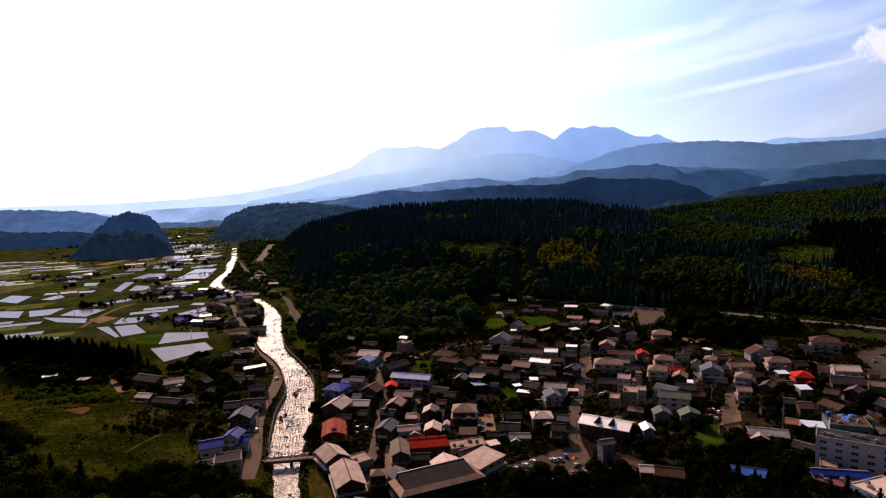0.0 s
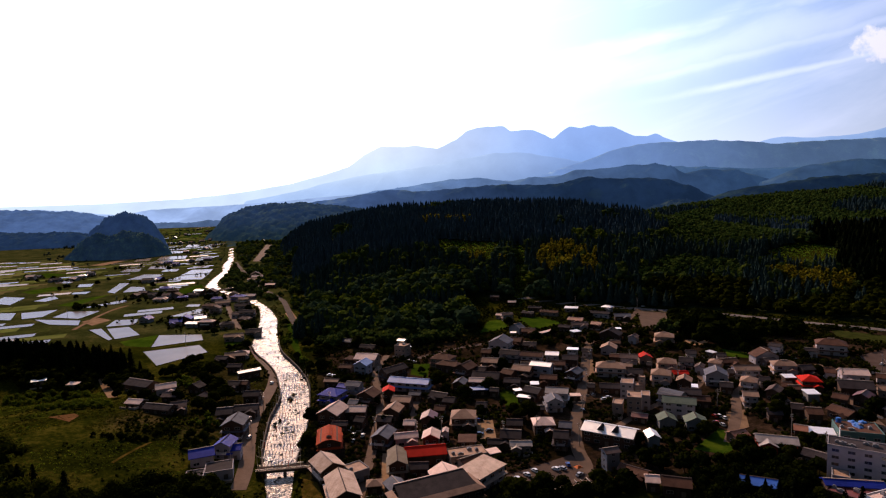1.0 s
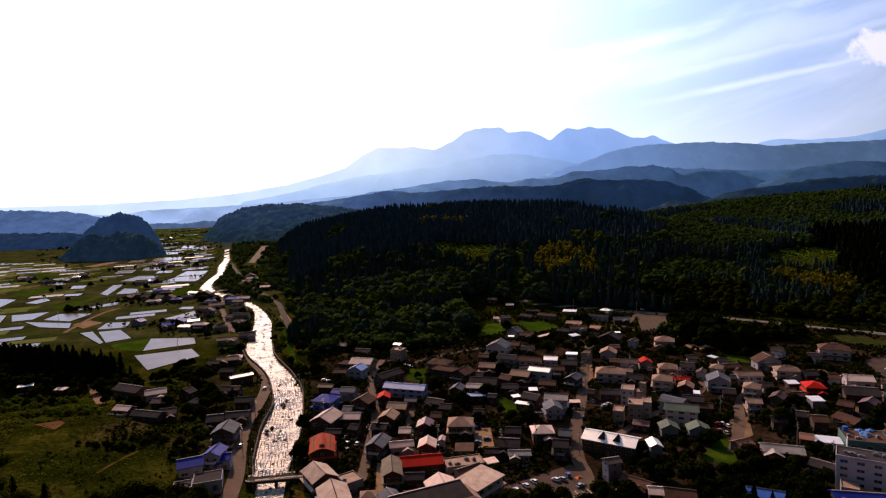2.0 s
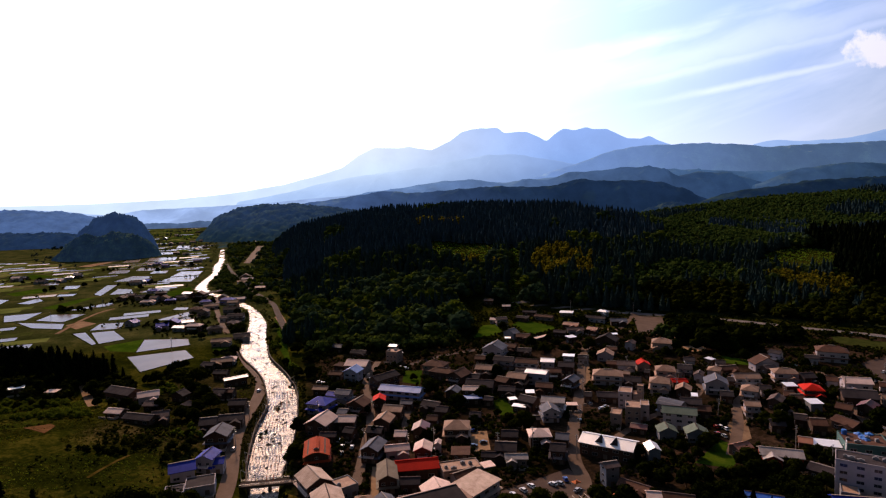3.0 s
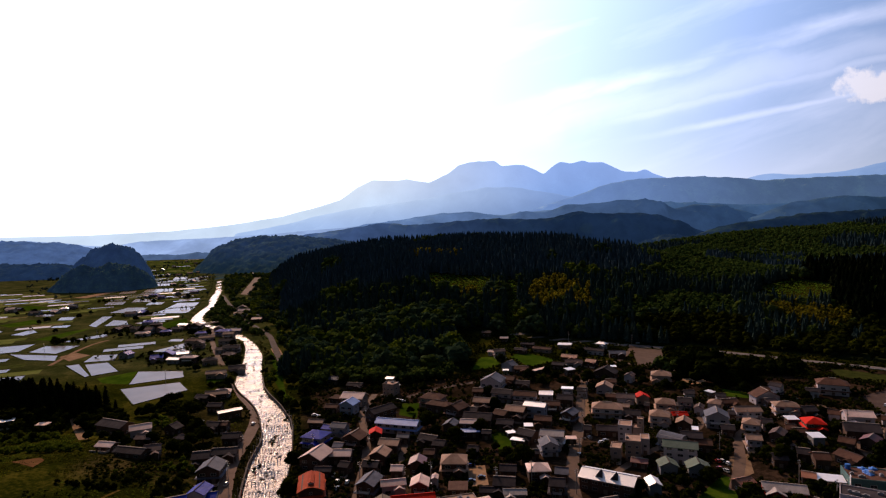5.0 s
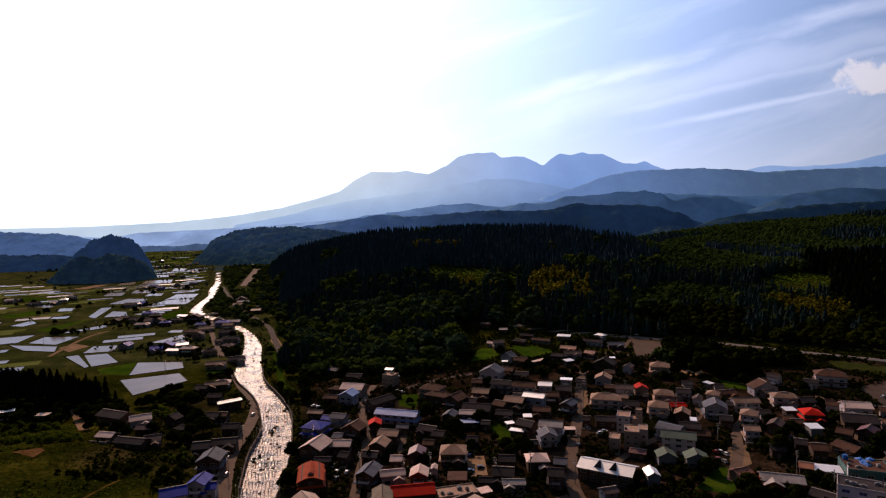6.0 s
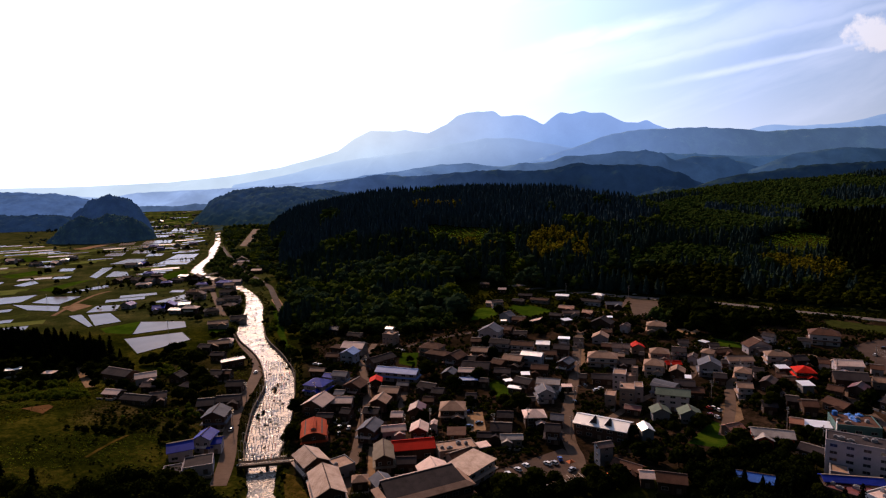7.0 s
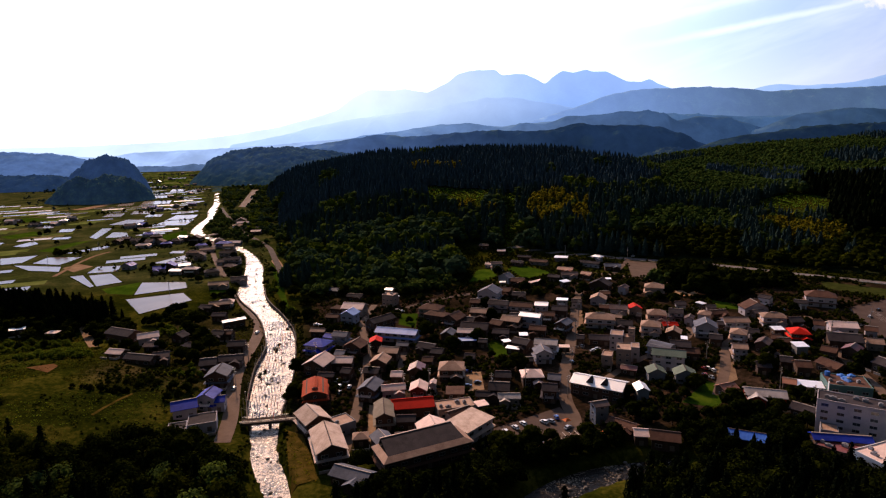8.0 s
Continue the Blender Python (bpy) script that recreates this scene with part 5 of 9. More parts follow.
house(256.2, 369.3, -28, 8.0, 7, 4, "gx", "dark", "white")
house(-60.0, 450.7, -25, 12.5, 8, 4, "gx", "slate", "wood")
house(115.2, 467.7, -32, 10.4, 7, 4, "gx", "dark", "wood")
house(81.7, 307.5, -7, 5.8, 4, 3, "shed", "pale", "wood")
house(180.9, 280.0, -48, 7.3, 8, 4, "gy", "grey", "wood")
house(104.9, 317.2, -16, 13.1, 8, 3.5, "gx", "dark", "wood")
house(-42.6, 432.1, -16, 12.3, 7, 3.5, "gx", "dark", "wood")
house(112.3, 392.3, -19, 7.5, 7, 4, "gx", "dark", "white")
house(138.2, 411.3, -20, 7.8, 7, 4, "gx", "brown", "wood")
house(141.5, 354.5, -29, 3.4, 6, 4, "gx", "dark", "wood")
house(76.7, 416.2, -17, 10.1, 8, 4, "gx", "dark", "wood")
house(44.6, 401.2, -16, 10.3, 8, 4, "gx", "brown", "wood")
house(34.6, 359.9, -24, 8.5, 8, 4, "gx", "dark", "wood")
house(64.3, 365.7, -19, 6.1, 7, 4, "gx", "dark", "wood")
house(38.7, 320.3, -17, 5.4, 6, 3.5, "gx", "dark", "wood")
house(12.4, 305.6, -21, 7.0, 8, 4, "gx", "dark", "wood")
house(-6.4, 320.4, -15, 7.1, 6, 3.5, "gx", "slate", "wood")
house(6.8, 295.2, -14, 6.0, 7, 3.5, "gx", "brown", "wood")
house(-16.5, 264.7, -24, 4.4, 7, 4, "gx", "dark", "wood")
house(-33.7, 283.1, -22, 5.6, 7, 4, "gx", "dark", "wood")
house(-39.8, 309.4, -15, 5.8, 7, 4, "gx", "slate", "wood")
house(-43.7, 280.1, -7, 8.4, 6, 3.5, "gx", "dark", "wood")
house(42.1, 269.6, -11, 8.0, 8, 4, "gx", "dark", "wood")
house(93.8, 318.1, -20, 4.3, 7, 4, "gx", "dark", "wood")
house(144.1, 289.5, -19, 8.1, 8, 4, "gx", "brown", "wood")
house(120.0, 278.0, -15, 5.4, 5, 3, "gx", "dark", "wood")
house(167.1, 308.7, -23, 7.1, 8, 4, "gx", "dark", "wood")
house(182.6, 332.2, -22, 4.3, 7, 4, "gx", "dark", "wood")
house(192.8, 315.0, -28, 5.7, 8, 4, "gx", "dark", "white")
house(237.7, 324.7, -28, 6.2, 8, 4, "gx", "brown", "white")
house(199.3, 304.5, -27, 5.4, 8, 4, "gx", "brown", "wood")
house(214.1, 282.4, -48, 7.5, 8, 4, "gx", "brown", "wood")
house(258.7, 310.7, -35, 6.5, 8, 4, "gx", "brown", "white")
house(184.2, 272.1, -29, 6.0, 8, 4, "gx", "dark", "wood")
house(116.3, 306.5, -7, 4.5, 6, 7, "flat", "tan", "cream")
house(194.0, 366.8, -21, 6.1, 7, 4, "gx", "dark", "white")
house(178.0, 376.3, -19, 7.0, 8, 4, "gx", "dark", "white")
house(126.9, 340.1, -21, 9.7, 9, 4, "gx", "dark", "wood")
house(57.9, 289.0, -7, 5.7, 6, 3.5, "gx", "dark", "wood")
house(28.8, 295.7, -15, 5.9, 8, 4, "gx", "dark", "wood")
hall = house(83.2, 251.4, -34, 24.0, 13, 5.8, "gx", "white", "wood", rise=2.2)
long_hall = house(1.8, 202.2, 22, 35.2, 14, 6.5, "hip", "brown", "wood", rise=1.2)
# ---- roads, lots and paddies ----

def road(name, pts, width, mat, label, category="road", lift=0.07):
    PAVED.append((pts, width / 2))
    return tagged(ribbon(name, pts, [width], mat, lift=lift), label, category, kind="structure")


def lot(a, b, c, d, mat, label, lift=0.05, name="pavement"):
    """A paved or planted plot between four corners, with a low kerb edge."""
    LOTS.append((a, b, c, d))
    pts = [(p[0], p[1], float(height(p[0], p[1])) + lift) for p in (a, b, c, d)]
    if max(p[2] for p in pts) - min(p[2] for p in pts) > 0.4:
        # on a slope the plot follows the land
        u, v = (k.ravel()[:, None] for k in np.meshgrid(np.linspace(0, 1, 14), np.linspace(0, 1, 14)))
        a, b, c, d = (np.array(p) for p in (a, b, c, d))
        q = (a * (1 - u) + b * u) * (1 - v) + (d * (1 - u) + c * u) * v
        ob = mesh_object(name, np.stack([q[:, 0], q[:, 1], height(q[:, 0], q[:, 1]) + 0.14], 1), grid_faces(14, 14), mat)
        return tagged(ob, label, "plot", kind="structure")
    bm = bmesh.new()
    slab(bm, pts, 0.3)
    bmesh.ops.recalc_face_normals(bm, faces=bm.faces)
    me = shared(name, bm, mat)
    return tagged(new(name, me), label, "plot", kind="structure")


WET = []


def paddy(a, b, c, d):
    """A flooded rice field inside its earth bunds."""
    pts = [Vector((p[0], p[1], 0)) for p in (a, b, c, d)]
    if (pts[1] - pts[0]).cross(pts[2] - pts[0]).z < 0:
        pts.reverse()
    WET.append((a, b, c, d))
    mid = sum(pts, Vector()) / 4
    root = new("rice_paddy")
    root.matrix_world = Matrix.Translation(mid)
    bm = bmesh.new()
    slab(bm, [tuple(p - mid + Vector((0, 0, 0.16))) for p in pts], 0.3)
    part("water", bm, M["paddy"], root)
    for p, q in zip(pts, pts[1:] + pts[:1]):
        v = q - p
        m = Matrix.Translation((p + q) / 2 - mid) @ Matrix.Rotation(math.atan2(v.y, v.x), 4, "Z")
        bm = boxes((0, 0, 0.12, v.length + 0.9, 0.9, 0.6))
        bmesh.ops.bevel(bm, geom=[e for e in bm.edges if all(w.co.z > 0 for w in e.verts)], offset=0.2, segments=1, affect="EDGES")
        part("bund", bm, M["bund"], root, place=m)
    return tagged(root, "flooded rice paddy between grassy bunds", "paddy", "rice paddies")


road("road", [(-350, 1128), (-308, 1015), (-254, 881), (-223, 798), (-188, 732), (-158, 669), (-129, 572), (-113, 521)], 6, M["asphalt"], "grey riverside road below the wooded hill")
road("road", [(-77, 222), (-79, 242), (-86, 269), (-92, 297), (-94, 329), (-95, 351), (-100, 380), (-109, 403), (-120, 422), (-138, 465)], 6.5, M["lane"], "grey road along the river embankment")
road("road", [(-167, 529), (-195, 597), (-220, 663), (-239, 730), (-261, 769)], 5, M["lane"], "narrow grey lane between the farmhouses")
road("road", [(40, 204), (57, 212), (67, 222), (65, 232), (67, 252), (74, 278), (85, 309), (98, 348), (113, 397), (136, 460)], 6, M["lane"], "main street of the town")
road("road", [(-28, 211), (-27, 229), (-26, 250), (-26, 268), (-25, 305), (-29, 342), (-34, 371), (-30, 400), (-28, 417)], 4.5, M["lane"], "narrow lane between the houses")
road("road", [(-10, 260), (-7, 280), (-8, 303), (-4, 320), (-10, 340)], 3.5, M["lane"], "narrow lane between the houses")
road("road", [(-5, 406), (20, 428), (45, 438)], 5, M["asphalt"], "brown road at the foot of the hill")
road("road", [(97, 607), (126, 586), (151, 572), (198, 544), (233, 525), (263, 509), (291, 486), (312, 464), (333, 447), (360, 423), (390, 393)], 8, M["highway"], "pale highway at the foot of the wooded hill")
road("road", [(150, 491), (169, 484), (184, 466), (201, 456), (206, 431)], 4.5, M["lane"], "pale lane above the houses")
road("road", [(169, 484), (187, 513), (203, 540)], 4.5, M["lane"], "pale lane up to the highway")
road("road", [(135, 244), (156, 276), (171, 307), (180, 316), (197, 324)], 5, M["lane"], "lane between the gardens")
road("road", [(79, 256), (113, 288), (143, 309), (161, 323), (175, 361)], 4, M["lane"], "lane between the houses")
road("road", [(249, 351), (228, 300), (219, 276), (207, 236)], 5, M["lane"], "lane between the houses")
road("road", [(49, 288), (63, 312), (71, 330)], 5, M["asphalt"], "paved yard drive")
road("road", [(-226, 403), (-201, 365), (-183, 337)], 5, M["earth"], "brown earth lane up the knoll")
road("road", [(-329, 556), (-341, 622), (-344, 662), (-338, 681)], 4, M["earth"], "earth farm track between the paddies")
road("road", [(-131, 233), (-130, 241), (-129, 248), (-126, 257)], 1.3, M["bank_grass"], "trodden path across the meadow")
lot((30, 223), (62, 240), (68, 217), (40, 204), M["asphalt"], "car park paved with dark asphalt", name="pavement")
lot((24, 284), (33, 284), (32, 262), (24, 261), M["earth"], "sunlit earth yard between houses", name="pavement")
lot((-21, 251), (-17, 250), (-17, 218), (-20, 218), M["earth"], "pale earth yard beside the street", name="pavement")
lot((152, 280), (163, 282), (153, 260), (140, 253), M["earth"], "bare reddish earth yard", name="pavement")
lot((286, 365), (327, 383), (319, 341), (259, 300), M["asphalt"], "wide brown car park with painted bays", name="pavement")
lot((107, 386), (116, 392), (104, 347), (96, 342), M["earth"], "sunlit yellow earth plot", name="pavement")
lot((196, 424), (216, 426), (204, 408), (187, 409), M["earth"], "sunlit yellow earth plot", name="pavement")
lot((200, 536), (224, 521), (204, 465), (181, 473), M["lane"], "levelled brown earth plot beside the highway", name="pavement")
lot((51, 296), (64, 319), (67, 311), (54, 284), M["asphalt"], "paved yard beside the house", name="pavement")
lot((157, 233), (164, 221), (161, 217), (152, 223), M["earth"], "earth yard beside a garden", name="pavement")
lot((-188, 285), (-179, 292), (-174, 287), (-172, 275), M["red_earth"], "bare reddish earth scar in the meadow", name="field")
lot((-54, 231), (-46, 226), (-35, 193), (-44, 189), M["bank_grass"], "brown dry grassy river bank", name="field")
lot((-85, 218), (-79, 219), (-75, 206), (-79, 205), M["earth"], "pale earth yard below the terrace", name="pavement")
lot((-105, 498), (-141, 596), (-136, 606), (-102, 508), M["earth"], "bare earth bank beside the road", name="pavement")
lot((-399, 1545), (-381, 1538), (-303, 1126), (-320, 1133), M["lane"], "bare earth cutting above the river road", name="pavement")
lot((46, 474), (58, 520), (74, 522), (71, 487), M["grass"], "bright green mown grass plot", name="field")
lot((84, 516), (97, 538), (122, 500), (95, 477), M["grass"], "bright green mown grass plot", name="field")
lot((116, 239), (138, 260), (145, 249), (128, 232), M["grass"], "green lawn beside the gardens", name="field")
lot((41, 324), (48, 333), (53, 308), (43, 297), M["grass"], "yellow-green garden plot", name="field")
lot((-141, 596), (-110, 499), (-83, 396), (-106, 461), M["grass"], "green river bank meadow", name="field")
lot((-9, 392), (3, 391), (1, 360), (-10, 368), M["grass"], "yellow-green garden plot", name="field")
lot((317, 437), (346, 406), (327, 383), (306, 415), M["bund"], "green verge below the highway", name="field")
lot((207, 398), (222, 381), (222, 367), (204, 377), M["grass"], "green garden plot", name="field")
lot((-431, 702), (-419, 757), (-404, 776), (-405, 690), M["grass"], "yellow-green dry field", name="field")
lot((-644, 1169), (-627, 1277), (-606, 1305), (-613, 1161), M["earth"], "pale yellow ripening field", name="field")
lot((-553, 829), (-537, 876), (-502, 843), (-523, 804), M["grass"], "green field", name="field")
lot((-339, 763), (-310, 837), (-284, 773), (-314, 737), M["grass"], "green field between the farmhouses", name="field")
lot((-343, 595), (-336, 613), (-315, 598), (-321, 573), M["earth"], "bare brown earth field", name="field")
lot((-674, 1016), (-658, 1063), (-599, 1027), (-624, 965), M["grass"], "green field", name="field")
lot((-258, 498), (-235, 519), (-222, 474), (-245, 481), M["grass"], "green field beside the paddy", name="field")
lot((-174, 509), (-160, 503), (-147, 467), (-160, 469), M["grass"], "green garden plot by the farmhouse", name="field")
paddy((-222, 460), (-192, 415), (-167, 449), (-183, 475))
paddy((-221, 472), (-185, 490), (-195, 514), (-234, 518))
paddy((-314, 553), (-270, 503), (-269, 509), (-304, 558))
paddy((-298, 555), (-267, 507), (-251, 521), (-280, 561))
paddy((-406, 619), (-370, 586), (-335, 575), (-348, 603))
paddy((-390, 624), (-354, 610), (-353, 654), (-393, 658))
paddy((-445, 661), (-419, 621), (-402, 629), (-411, 674))
paddy((-390, 677), (-381, 675), (-349, 704), (-363, 730))
paddy((-483, 741), (-462, 733), (-459, 756), (-481, 782))
paddy((-420, 796), (-402, 779), (-431, 885), (-446, 883))
paddy((-396, 787), (-366, 790), (-388, 833), (-411, 843))
paddy((-463, 787), (-442, 787), (-448, 811), (-470, 807))
paddy((-263, 600), (-237, 601), (-221, 646), (-242, 646))
paddy((-235, 579), (-213, 580), (-222, 615), (-240, 610))
paddy((-304, 563), (-277, 568), (-288, 598), (-311, 597))
paddy((-384, 898), (-329, 891), (-342, 964), (-380, 960))
paddy((-384, 947), (-346, 972), (-357, 1026), (-395, 1028))
paddy((-456, 920), (-408, 915), (-420, 976), (-456, 985))
paddy((-265, 657), (-248, 654), (-252, 672), (-267, 674))
paddy((-485, 1059), (-448, 1057), (-458, 1102), (-501, 1113))
paddy((-541, 1229), (-485, 1235), (-509, 1311), (-563, 1303))
paddy((-535, 740), (-494, 717), (-512, 775), (-550, 791))
paddy((-463, 628), (-427, 617), (-450, 662), (-485, 668))
paddy((-579, 1209), (-552, 1222), (-573, 1282), (-598, 1267))
paddy((-555, 907), (-527, 906), (-541, 939), (-566, 939))
paddy((-580, 1370), (-542, 1385), (-562, 1447), (-605, 1446))
paddy((-517, 1028), (-485, 1028), (-501, 1079), (-532, 1079))
paddy((-494, 856), (-473, 856), (-487, 892), (-508, 891))
paddy((-608, 1556), (-575, 1561), (-599, 1641), (-638, 1655))
paddy((-440, 1009), (-413, 1010), (-424, 1051), (-450, 1050))
house(-356, 737, -7, 10.6, 8.7, 3.6, "gy", "grey", "wood", group="farmhouses of the valley")
house(-354, 758, -10, 13.0, 9.4, 3.6, "gx", "grey", "wood", group="farmhouses of the valley")
house(-333, 737, -8, 12.7, 9.6, 4.2, "gx", "dark", "cream", group="farmhouses of the valley")
house(-310, 702, 11, 16.7, 8.9, 3.6, "hip", "pale", "white", group="farmhouses of the valley")
house(-308, 717, -6, 10.0, 10.9, 5.6, "gx", "grey", "grey", group="farmhouses of the valley")
house(-300, 723, -3, 14.1, 9.4, 3.6, "gy", "brown", "cream", group="farmhouses of the valley")
house(-285, 704, 11, 12.6, 8.3, 4.2, "hip", "blue", "wood", group="farmhouses of the valley")
house(-320, 763, 12, 14.4, 8.9, 4.2, "hip", "grey", "wood", group="farmhouses of the valley")
house(-340, 790, -5, 15.8, 10.0, 3.6, "hip", "blue", "white", group="farmhouses of the valley")
house(-404, 880, 9, 15.3, 10.6, 4.2, "gx", "grey", "white", group="farmhouses of the valley")
house(-399, 889, 7, 13.4, 8.4, 3.6, "hip", "white", "grey", group="farmhouses of the valley")
house(-391, 893, -30, 11.9, 9.7, 4.2, "gx", "blue", "wood", group="farmhouses of the valley")
house(-272, 580, -12, 11.3, 10.2, 3.6, "gy", "blue", "grey", group="farmhouses of the valley")
house(-234, 557, 14, 11.4, 10.6, 4.2, "gx", "blue", "cream", group="farmhouses of the valley")
house(-230, 569, 4, 14.2, 10.9, 4.2, "gy", "blue", "wood", group="farmhouses of the valley")
house(-215, 548, -13, 12.6, 8.3, 3.6, "gx", "white", "grey", group="farmhouses of the valley")
house(-216, 570, 20, 10.9, 8.9, 4.2, "gx", "white", "grey", group="farmhouses of the valley")
house(-201, 544, -8, 15.0, 8.6, 5.6, "hip", "pale", "wood", group="farmhouses of the valley")
house(-282, 727, -7, 14.8, 9.1, 3.6, "hip", "dark", "cream", group="farmhouses of the valley")
house(-278, 742, -21, 13.7, 9.7, 5.6, "gx", "white", "wood", group="farmhouses of the valley")
house(-260, 731, -4, 13.4, 9.6, 5.6, "gy", "grey", "wood", group="farmhouses of the valley")
house(-239, 688, 2, 13.7, 8.6, 3.6, "hip", "blue", "white", group="farmhouses of the valley")
house(-223, 658, 18, 16.4, 9.2, 3.6, "gx", "tan", "white", group="farmhouses of the valley")
house(-229, 717, 6, 10.7, 9.6, 3.6, "gy", "dark", "cream", group="farmhouses of the valley")
house(-213, 684, -12, 16.6, 10.5, 5.6, "hip", "blue", "grey", group="farmhouses of the valley")
house(-201, 664, -2, 11.8, 9.4, 5.6, "gx", "tan", "cream", group="farmhouses of the valley")
house(-548, 972, 16, 12.2, 9.9, 3.6, "hip", "white", "white", group="farmhouses of the valley")
house(-545, 991, 8, 12.7, 10.1, 5.6, "gx", "slate", "cream", group="farmhouses of the valley")
house(-542, 939, -11, 12.8, 10.0, 3.6, "gx", "pale", "grey", group="farmhouses of the valley")
house(-628, 990, -14, 11.7, 8.4, 3.6, "gx", "slate", "wood", group="farmhouses of the valley")
house(-629, 972, 4, 13.8, 10.8, 5.6, "gx", "pale", "cream", group="farmhouses of the valley")
house(-568, 933, -5, 16.2, 11.0, 3.6, "gx", "dark", "grey", group="farmhouses of the valley")
house(-490, 1134, -4, 10.4, 9.8, 3.6, "gx", "pale", "grey", group="farmhouses of the valley")
house(-482, 1149, 8, 13.8, 8.0, 3.6, "gx", "blue", "grey", group="farmhouses of the valley")
house(-448, 1096, 2, 11.7, 10.0, 5.6, "gx", "blue", "cream", group="farmhouses of the valley")
house(-443, 1158, 19, 12.2, 9.1, 4.2, "gy", "grey", "grey", group="farmhouses of the valley")
house(-411, 1112, 26, 13.6, 8.5, 3.6, "gx", "slate", "cream", group="farmhouses of the valley")
house(-420, 1180, 2, 16.8, 8.0, 4.2, "gx", "blue", "cream", group="farmhouses of the valley")
house(-665, 1670, 19, 13.9, 10.0, 5.6, "gy", "pale", "cream", group="farmhouses of the valley")
house(-647, 1702, -9, 13.9, 10.0, 4.2, "gx", "brown", "cream", group="farmhouses of the valley")
house(-637, 1759, 7, 15.5, 9.4, 3.6, "gx", "tan", "grey", group="farmhouses of the valley")
house(-626, 1799, -19, 14.5, 9.9, 3.6, "gx", "brown", "cream", group="farmhouses of the valley")
house(-643, 1949, 14, 10.5, 10.6, 5.6, "gy", "pale", "wood", group="farmhouses of the valley")
house(-671, 2071, -2, 10.8, 10.7, 3.6, "gx", "slate", "white", group="farmhouses of the valley")
house(-819, 2328, -2, 14.6, 8.5, 4.2, "gx", "dark", "cream", group="farmhouses of the valley")
house(-931, 2536, 15, 10.1, 10.4, 4.2, "gx", "tan", "cream", group="farmhouses of the valley")
house(-829, 2138, 6, 12.0, 10.7, 4.2, "gx", "slate", "wood", group="farmhouses of the valley")
house(-784, 1930, 1, 14.3, 10.7, 5.6, "gy", "white", "cream", group="farmhouses of the valley")
house(-443, 1745, 15, 34, 13, 5.5, "gx", "white", "white", group="farmhouses of the valley")
house(-158, 485, 9, 16.2, 8.6, 4.2, "gx", "tan", "cream", group="farmhouses of the valley")
house(-180, 536, 21, 13.2, 9.9, 4.2, "hip", "dark", "cream", group="farmhouses of the valley")
house(-241, 843, 28, 14.0, 10.1, 4.2, "hip", "tan", "white", group="farmhouses of the valley")
house(-241, 870, 2, 16.5, 8.6, 4.2, "gx", "pale", "grey", group="farmhouses of the valley")
house(-213, 811, 7, 16.9, 8.7, 3.6, "gx", "grey", "cream", group="farmhouses of the valley")
house(-200, 780, 0, 13.4, 10.5, 4.2, "gx", "maroon", "wood", group="farmhouses of the valley")
house(-253, 904, 9, 15.7, 10.4, 3.6, "gy", "grey", "cream", group="farmhouses of the valley")
house(-437, 1665, 7, 11.3, 9.5, 3.6, "gy", "white", "wood", group="farmhouses of the valley")
house(-208, 712, -4, 14.6, 9.0, 5.6, "gx", "pale", "grey", group="farmhouses of the valley")
house(-190, 621, -2, 16.7, 9.6, 5.6, "gx", "dark", "grey", group="farmhouses of the valley")
house(-183, 585, -10, 15.2, 8.2, 3.6, "gx", "grey", "white", group="farmhouses of the valley")
house(-231, 638, -18, 14.6, 10.3, 4.2, "hip", "brown", "cream", group="farmhouses of the valley")
house(-216, 613, -1, 11.6, 8.6, 5.6, "gy", "grey", "cream", group="farmhouses of the valley")
house(-175, 584, 2, 16.2, 8.7, 5.6, "gx", "dark", "white", group="farmhouses of the valley")
house(-521, 1454, -20, 13.2, 9.3, 3.6, "gy", "pale", "grey", group="farmhouses of the valley")
house(-529, 1536, 18, 10.3, 10.8, 4.2, "gx", "grey", "wood", group="farmhouses of the valley")
house(-543, 1391, 11, 13.1, 10.0, 3.6, "hip", "pale", "wood", group="farmhouses of the valley")
house(-507, 1353, -6, 12.8, 9.8, 3.6, "gx", "grey", "white", group="farmhouses of the valley")
house(-170, 558, -13, 11.7, 8.7, 4.2, "hip", "grey", "wood", group="farmhouses of the valley")
house(-136, 429, 11, 12.1, 8.8, 3.6, "hip", "pale", "grey", group="farmhouses of the valley")
house(-138, 422, 13, 14.9, 8.9, 4.2, "gx", "tan", "wood", group="farmhouses of the valley")
house(-149, 510, 18, 14.2, 10.2, 3.6, "gx", "dark", "grey", group="farmhouses of the valley")

# the strips of the plain, flooded or green, laid edge to edge
strips = random.Random(11)
along, across = Vector((0.93, 0.37, 0)), Vector((-0.37, 0.93, 0))
OLD = [[Vector((p[0], p[1], 0)) for p in q] for q in LOTS + WET]


